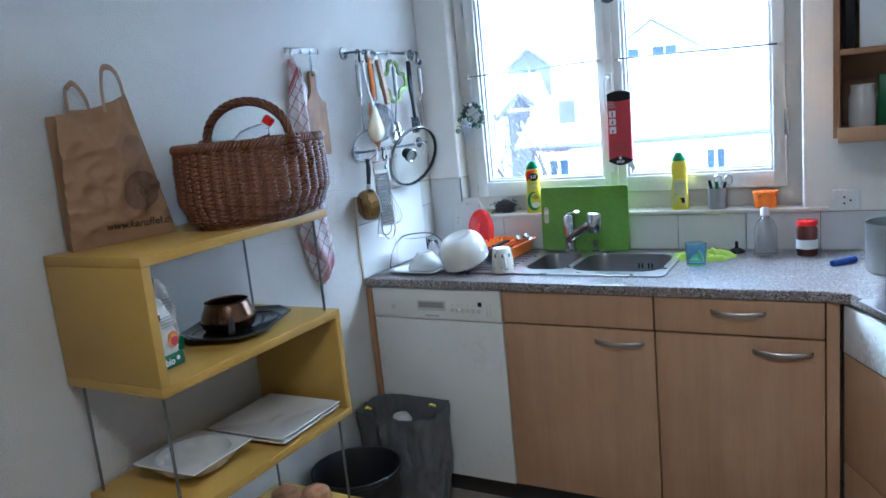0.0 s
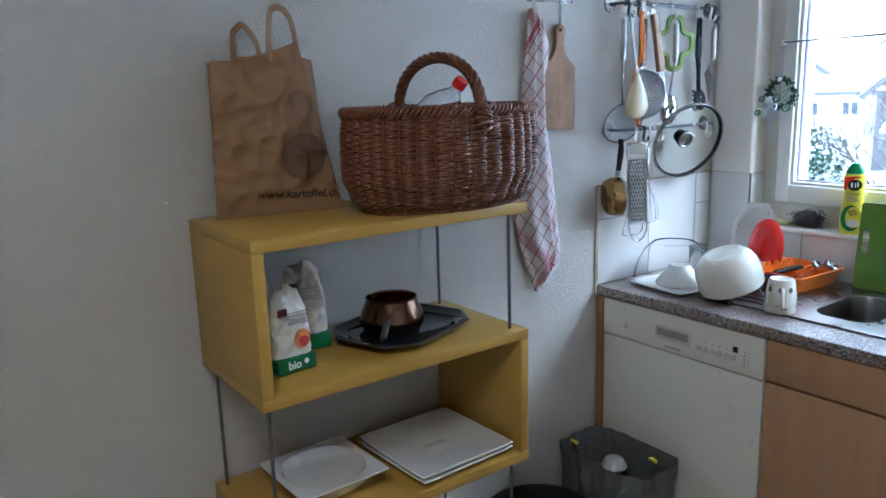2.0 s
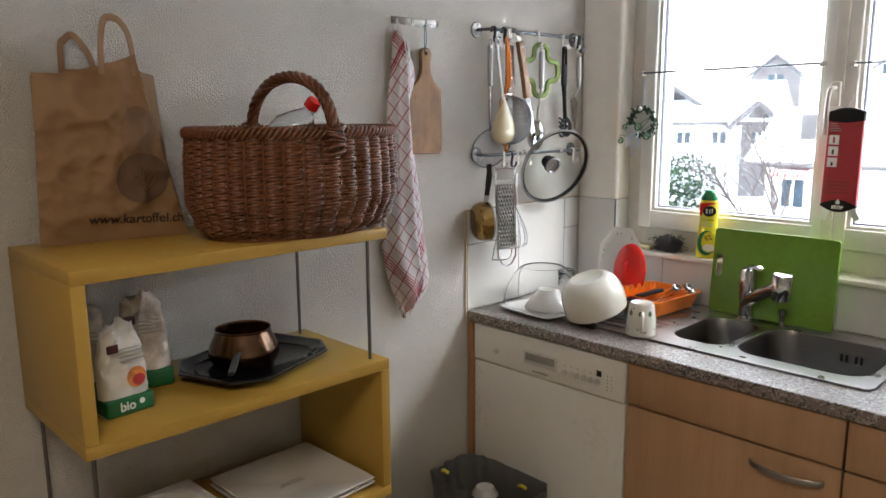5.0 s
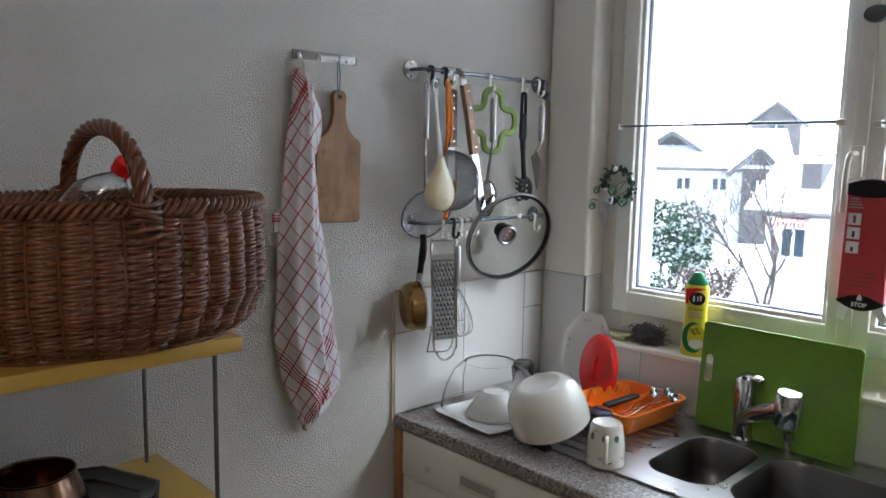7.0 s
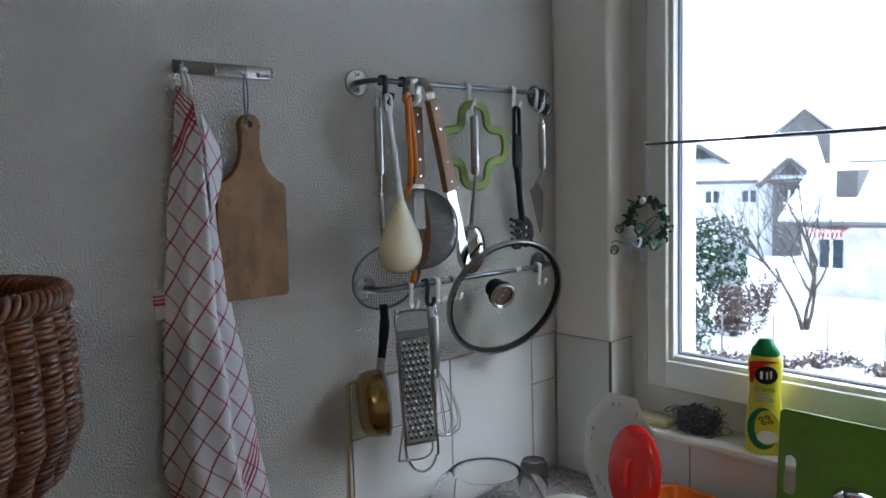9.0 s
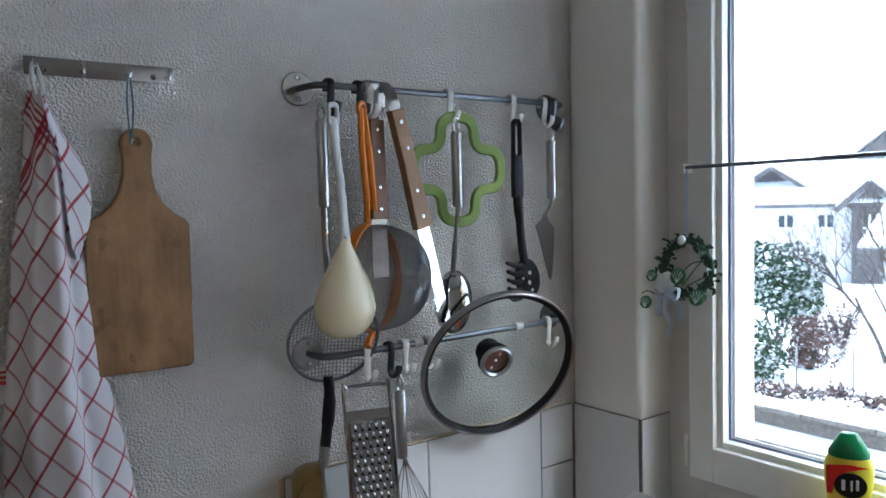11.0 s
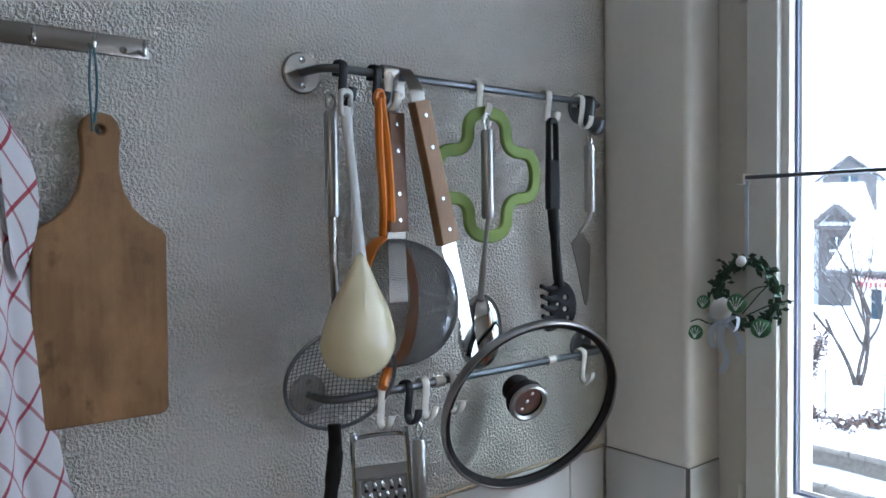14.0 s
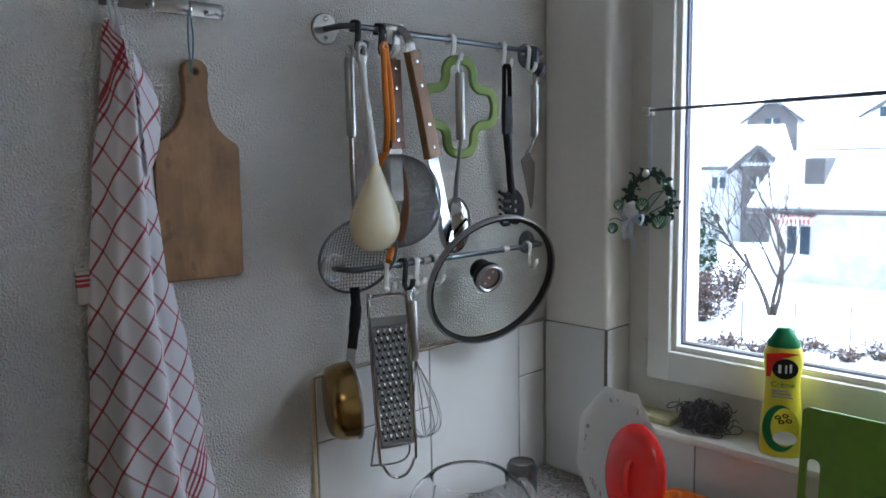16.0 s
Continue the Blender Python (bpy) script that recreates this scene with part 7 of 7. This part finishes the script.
solid("orange_tub", lathe([(0, 0), (0.042, 0), (0.044, 0.05), (0.047, 0.052), (0.047, 0.066), (0, 0.068)], Matrix.Translation((-0.275, 3.02, 1.0685)), 32), TRAY_ORANGE, "orange plastic tub with a lid on the ledge", "tub")
sprayer = thing("clear_spray_bottle", (-0.265, 2.90, TOP), "clear plastic bottle with a pale cap on the worktop", "bottle")
part("body", lathe([(0, 0), (0.04, 0), (0.042, 0.005), (0.042, 0.10), (0.03, 0.13), (0.014, 0.145), (0.014, 0.16), (0.013, 0.16), (0.013, 0.145), (0.029, 0.129), (0.041, 0.10), (0.041, 0.006), (0, 0.004)], Matrix.Translation((-0.265, 2.90, TOP + 0.0005)), 28), PET, sprayer)
part("cap", lathe([(0, 0.155), (0.017, 0.155), (0.017, 0.175), (0.012, 0.185), (0, 0.187)], Matrix.Translation((-0.265, 2.90, TOP + 0.0005)), 20), WHITE_PRINT, sprayer)
jar = thing("preserve_jar", (-0.12, 2.90, TOP), "glass jar of dark preserve with a red lid", "jar")
part("body", lathe([(0, 0), (0.034, 0), (0.037, 0.005), (0.037, 0.10), (0.032, 0.115), (0, 0.115)], Matrix.Translation((-0.12, 2.90, TOP + 0.0005)), 28), mat("dark_preserve", (0.10, 0.025, 0.02), 0.1, var=0.3, coat=0.8), jar)
part("lid", lathe([(0, 0.115), (0.036, 0.115), (0.037, 0.119), (0.037, 0.133), (0, 0.135)], Matrix.Translation((-0.12, 2.90, TOP + 0.0005)), 28), RED, jar, "red metal lid")
part("label", tube([(-0.12 + 0.0375 * math.cos(a), 2.90 + 0.0375 * math.sin(a), TOP + 0.045) for a in [math.pi * (1.05 + 0.9 * k / 12) for k in range(13)]], 0.0008, 6, flat=25, up=(0, 0, 1)), WHITE_PRINT, jar)
solid("marker_pen", tube([(-0.03, 2.70, TOP + 0.012), (0.04, 2.78, TOP + 0.012)], 0.011, 10), mat("blue_plastic", (0.01, 0.03, 0.16), 0.4), "blue plastic tool lying on the worktop", "tool")
solid("dark_saucepan", lathe([(0, 0), (0.095, 0), (0.1, 0.006), (0.1, 0.16), (0.103, 0.162), (0.103, 0.168), (0.097, 0.168), (0.096, 0.01), (0, 0.008)], Matrix.Translation((0.17, 2.66, TOP + 0.0005)), 36), STEEL, "tall steel saucepan on the worktop", "saucepan")

# socket on the window wall
so = thing("wall_socket", (0.02, WY, 1.09), "white triple wall socket with three round holes", "socket")
part("plate", box((-0.035, 2.988, 1.052), (0.055, 2.9985, 1.132), 0.003), WHITE_ENAMEL, so)
for a in (0, 120, 240):
    part("hole", lathe([(0, 0.001), (0.004, 0.001), (0.004, 0)], along((0.01 + 0.014 * math.cos(radians(a)), 2.988, 1.092 + 0.014 * math.sin(radians(a))), (0, -1, 0)), 12), BLACK, so)

# ---------------------------------------------------------------- window fittings
def fire_blanket():
    f = thing("fire_blanket", (-0.845, 3.0, 1.27), "red fire blanket pouch with black ends and white pull tabs", "fire blanket")
    m = basis((-0.842, 3.012, 1.42), (1, 0, 0.0), (0.012, 0, 1), (0, -1, 0))
    n = 13
    edge = [(-0.050 + 0.1 * k / (n - 1), 0.150 + 0.012 * math.sin(math.pi * k / (n - 1))) for k in range(n)]
    edge += [(0.052 - 0.104 * k / (n - 1), -0.135 - 0.018 * math.sin(math.pi * k / (n - 1))) for k in range(n)]
    part("pouch", slab([edge], 0.022, m, 0.006), RED_PRINT, f)
    top = [(-0.0505 + 0.101 * k / (n - 1), 0.1505 + 0.012 * math.sin(math.pi * k / (n - 1))) for k in range(n)] + [(0.0505 - 0.101 * k / (n - 1), 0.122 - 0.006 * math.sin(math.pi * k / (n - 1))) for k in range(n)]
    part("black_top", slab([top], 0.024, m, 0.004), BLACK, f)
    bot = [(-0.0525 + 0.105 * k / (n - 1), -0.130 + 0.010 * math.sin(math.pi * k / (n - 1)) * 1.6) for k in range(n)] + [(0.0525 - 0.105 * k / (n - 1), -0.1355 - 0.0185 * math.sin(math.pi * k / (n - 1))) for k in range(n)]
    part("black_foot", slab([bot], 0.0245, m, 0.004), BLACK, f)
    lettering("STOP", 0.014, m @ Matrix.Translation((0, -0.139, 0.0128)), WHITE_PRINT, f, "lettering", 0.0006)
    part("flame_print", slab([[(-0.005, -0.130), (0.005, -0.130), (0.006, -0.124), (0.0, -0.114), (-0.006, -0.124)]], 0.001, m @ Matrix.Translation((0, 0.002, 0.0125))), WHITE_PRINT, f)
    for k in range(3):
        z = 0.066 - 0.034 * k
        part("pictogram", box((-0.042, z - 0.014, 0.0108), (-0.014, z + 0.014, 0.0122), 0, 1, None, m), WHITE_PRINT, f)
        part("pictogram_figure", box((-0.031, z - 0.010, 0.012), (-0.025, z + 0.009 - 0.004 * k, 0.0128), 0, 1, None, m), RED_PRINT if k == 0 else INK, f)
    for k in range(4):
        part("text_line", box((-0.043, 0.092 + 0.007 * k, 0.0108), (-0.010 - 0.004 * k, 0.095 + 0.007 * k, 0.0118), 0, 1, None, m), GREY_PRINT, f)
        part("text_line", box((-0.040, -0.062 - 0.011 * k, 0.0108), (0.030, -0.0595 - 0.011 * k, 0.0116), 0, 1, None, m), KRAFT_PRINT, f)
    for s in (-1, 1):
        part("pull_tab", slab([[(-0.011, 0), (0.011, 0), (0.010, -0.042), (-0.008, -0.042)]], 0.001, m @ Matrix.Translation((s * 0.034, -0.140, 0.002)) @ Matrix.Rotation(radians(s * (14 if s < 0 else 32)), 4, "Z")), WHITE_PRINT, f, "white pull tab")
    part("hanging_cord", tube(smooth_path([(-0.835, 3.008, 1.575), (-0.828, 3.012, 1.63), (-0.822, 3.020, 1.69), (-0.826, 3.012, 1.63), (-0.845, 3.008, 1.575)]), 0.0012, 6), PALE_PLASTIC, f)


fire_blanket()
hd = thing("window_handle", (-0.885, 3.03, 1.66), "pale window handle on the middle stile", "window handle")
part("rose", box((-0.899, 3.022, 1.585), (-0.871, 3.0375, 1.66), 0.004), HOOK_WHITE, hd)
part("lever", tube(smooth_path([(-0.885, 3.024, 1.64), (-0.887, 3.004, 1.64), (-0.893, 2.998, 1.63), (-0.897, 2.998, 1.58), (-0.898, 2.998, 1.50)]), 0.0065, 10), HOOK_WHITE, hd)
tph = solid("dark_window_stay", lathe([(0, 0), (0.028, 0), (0.03, 0.006), (0.026, 0.016), (0, 0.018)], along((-0.87, 3.037, 1.965), (0, -1, 0)), 24, 1, 0.7), DARK_METAL, "dark round fitting on the window stile", "fitting")

for x0, x1 in ((-1.555, -0.93), (-0.845, -0.215)):
    rod = thing("curtain_rod", (x0, 3.03, 1.713), "thin grey telescopic curtain rod across the sash", "curtain rod", "net curtain rods")
    dip = -0.016 if x0 > -1 else 0.004
    xm = x0 + 0.24
    part("thin_rod", tube([(x0 + 0.008, 3.028, 1.713), (xm + 0.03, 3.028, 1.713 + dip * 0.3)], 0.0032, 8), DARK_METAL, rod)
    part("thick_rod", tube([(xm, 3.028, 1.713 + dip * 0.3), (x1 - 0.008, 3.028, 1.713 + dip)], 0.0044, 8), DARK_METAL, rod)
    for x, z in ((x0, 1.713), (x1, 1.713 + dip)):
        part("end_hook", box((x - 0.008, 3.022, z - 0.010), (x + 0.008, 3.0495, z + 0.006), 0.002), HOOK_WHITE, rod)


def wreath():
    w = thing("leaf_wreath", (-1.545, 3.03, 1.53), "small wreath of dark green artificial leaves with a pale ribbon", "wreath")
    rnd = random.Random(21)
    c = Vector((-1.542, 3.024, 1.535))
    R = 0.048
    part("ring", tube([c + Vector((R * math.cos(a), 0, R * math.sin(a))) for a in [k * math.pi / 16 for k in range(32)]], 0.005, 6, True), LEAF, w)
    own = bmesh.new()
    for k in range(230):
        a = rnd.uniform(0, 6.28)
        p = c + Vector((R * math.cos(a), 0, R * math.sin(a))) + Vector((rnd.gauss(0, 0.006), rnd.gauss(-0.004, 0.006), rnd.gauss(0, 0.006)))
        p.y = min(p.y, 3.044)
        u = Vector((rnd.gauss(0, 1), rnd.gauss(-0.3, 0.5), rnd.gauss(0, 1))).normalized()
        v = u.cross(Vector((0, 1, 0.2))).normalized()
        s = rnd.uniform(0.005, 0.0095)
        q = u.cross(v) * s * 0.25
        ends = [p - u * s, p - u * 0.2 * s + v * 0.55 * s - q, p + u * s, p - u * 0.2 * s - v * 0.55 * s - q]
        for e in ends:
            e.y = min(e.y, 3.0485)
        vs = [own.verts.new(e) for e in ends]
        mid = own.verts.new(p)
        for i in range(4):
            own.faces.new((vs[i], vs[(i + 1) % 4], mid))
    tagged(part("leaves", own, LEAF, w, fix=False), kind="stuff")
    for dx, dz, r in ((-0.105, -0.062, 0.011), (-0.078, -0.066, 0.012), (-0.064, -0.016, 0.011), (-0.008, -0.014, 0.015), (0.030, -0.048, 0.015)):
        m = along(c + Vector((dx, -0.018, dz)), (0.2, -1, 0.25 + dx))
        lf = part("round_leaf", lathe([(0, 0.003), (r * 0.6, 0.002), (r, -0.001), (r * 0.6, 0.0005), (0, 0.001)], m, 18), PALE_LEAF, w, "round pale-veined leaf")
        for k in range(5):
            q = radians(-60 + 30 * k)
            part("vein", tube([m @ Vector((0, -r * 0.8, 0.0025)), m @ Vector((r * 0.8 * math.sin(q), r * 0.75 * math.cos(q) - r * 0.1, 0.0025))], 0.0006, 4), WHITE_PRINT, lf)
    for path in (((-0.02, -0.03), (-0.05, -0.05), (-0.075, -0.045), (-0.10, -0.058)), ((0.0, -0.03), (0.025, 0.0), (0.04, 0.02), (0.03, 0.045)), ((0.01, -0.03), (0.05, -0.01), (0.078, -0.004)), ((-0.01, -0.02), (0.02, 0.01), (0.06, 0.016))):
        part("tendril", tube(smooth_path([c + Vector((x, -0.016, z)) for x, z in path]), 0.0011, 5), LEAF, w)
    part("flower", lathe([(0, 0.004), (0.004, 0.0035), (0.008, 0.0015), (0.009, 0), (0, -0.001)], along(c + Vector((-0.004, -0.012, 0.05)), (0, -1, 0.3)), 9), WHITE_PRINT, w)
    part("flower", lathe([(0, 0.012), (0.010, 0.010), (0.018, 0.004), (0.020, 0), (0, -0.001)], along(c + Vector((-0.034, -0.016, -0.026)), (0, -1, 0.3)), 8), PALE_PLASTIC, w)
    for p in (((-0.028, -0.045), (-0.034, -0.075), (-0.022, -0.10), (-0.034, -0.125)), ((-0.02, -0.045), (0.0, -0.07), (-0.004, -0.09)), ((-0.035, -0.045), (-0.05, -0.065), (-0.046, -0.088))):
        part("ribbon_end", tube(smooth_path([c + Vector((x, -0.020, z)) for x, z in p], 5), 0.0055, 6, flat=0.08, up=(0, 1, 0.2)), RIBBON, w)
    part("ribbon_bow", tube(smooth_path([c + Vector((x, -0.022, z)) for x, z in ((-0.028, -0.042), (-0.052, -0.032), (-0.050, -0.052), (-0.028, -0.044), (-0.004, -0.034), (-0.008, -0.056))], 5, True), 0.007, 6, True, flat=0.1), RIBBON, w)
    part("hanging_ribbon", box((-1.550, 3.028, 1.585), (-1.543, 3.0285, 1.708)), RIBBON, w)


wreath()

# ---------------------------------------------------------------- tiles
def tile_field(name, label, pieces, plane, backing):
    """Glazed tiles on a dark bed. pieces: (u0, u1, z0, z1); plane maps (u, z, depth) to the room."""
    t = thing(name, plane(pieces[0][0], pieces[0][2], 0), label, "tiles", kind="structure")
    for u0, u1, z0, z1 in backing:
        part("tile_bed", box(plane(u0, z0, 0.0005), plane(u1, z1, 0.0035)), GROUT, t)
    for u0, u1, z0, z1 in pieces:
        part("tile", box(plane(u0 + 0.0012, z0 + 0.0012, 0.001), plane(u1 - 0.0012, z1 - 0.0012, 0.0062), 0.0012, 1), TILE, t)


ZT = 1.247
tile_field("tiled_splashback_west", "white glazed wall tiles beside the worktop", [
    (2.356, 2.627, TOP, 1.130), (2.356, 2.627, 1.130, ZT), (2.627, 2.902, TOP, ZT), (2.902, 2.993, TOP, 1.130), (2.902, 2.993, 1.130, ZT)],
    lambda u, z, d: (WX + d, u, z), [(2.354, 2.994, TOP, ZT)])
solid("tile_edge_caulk", box((WX + 0.0005, 2.347, TOP - 0.03), (WX + 0.0065, 2.3545, ZT), 0.002), CAULK, "yellowed sealant along the tile edge", "sealant", kind="structure")
solid("tile_top_caulk", box((WX + 0.0005, 2.354, ZT + 0.0005), (WX + 0.0055, 2.995, ZT + 0.0045), 0.0015), CAULK, "yellowed sealant above the tiles", "sealant", kind="structure")
xs = [-1.626, -1.417, -1.149, -0.881, -0.614, -0.346, -0.078]
tile_field("tiled_splashback_north", "white glazed wall tiles under the window ledge", [(WX + 0.0075, -1.630, TOP, ZT)] + [(a, b, TOP, 1.050) for a, b in zip(xs, xs[1:])] + [(-0.078, 0.19, TOP, 1.050)],
    lambda u, z, d: (u, WY - d, z), [(WX + 0.007, -1.629, TOP, ZT), (-1.629, 0.192, TOP, 1.051)])
tile_field("tiled_reveal", "white glazed tiles on the window reveal", [(WY - 0.004, 3.083, 1.069, ZT)],
    lambda u, z, d: (NX0 + d, u, z), [(WY - 0.003, 3.0845, 1.069, ZT)])
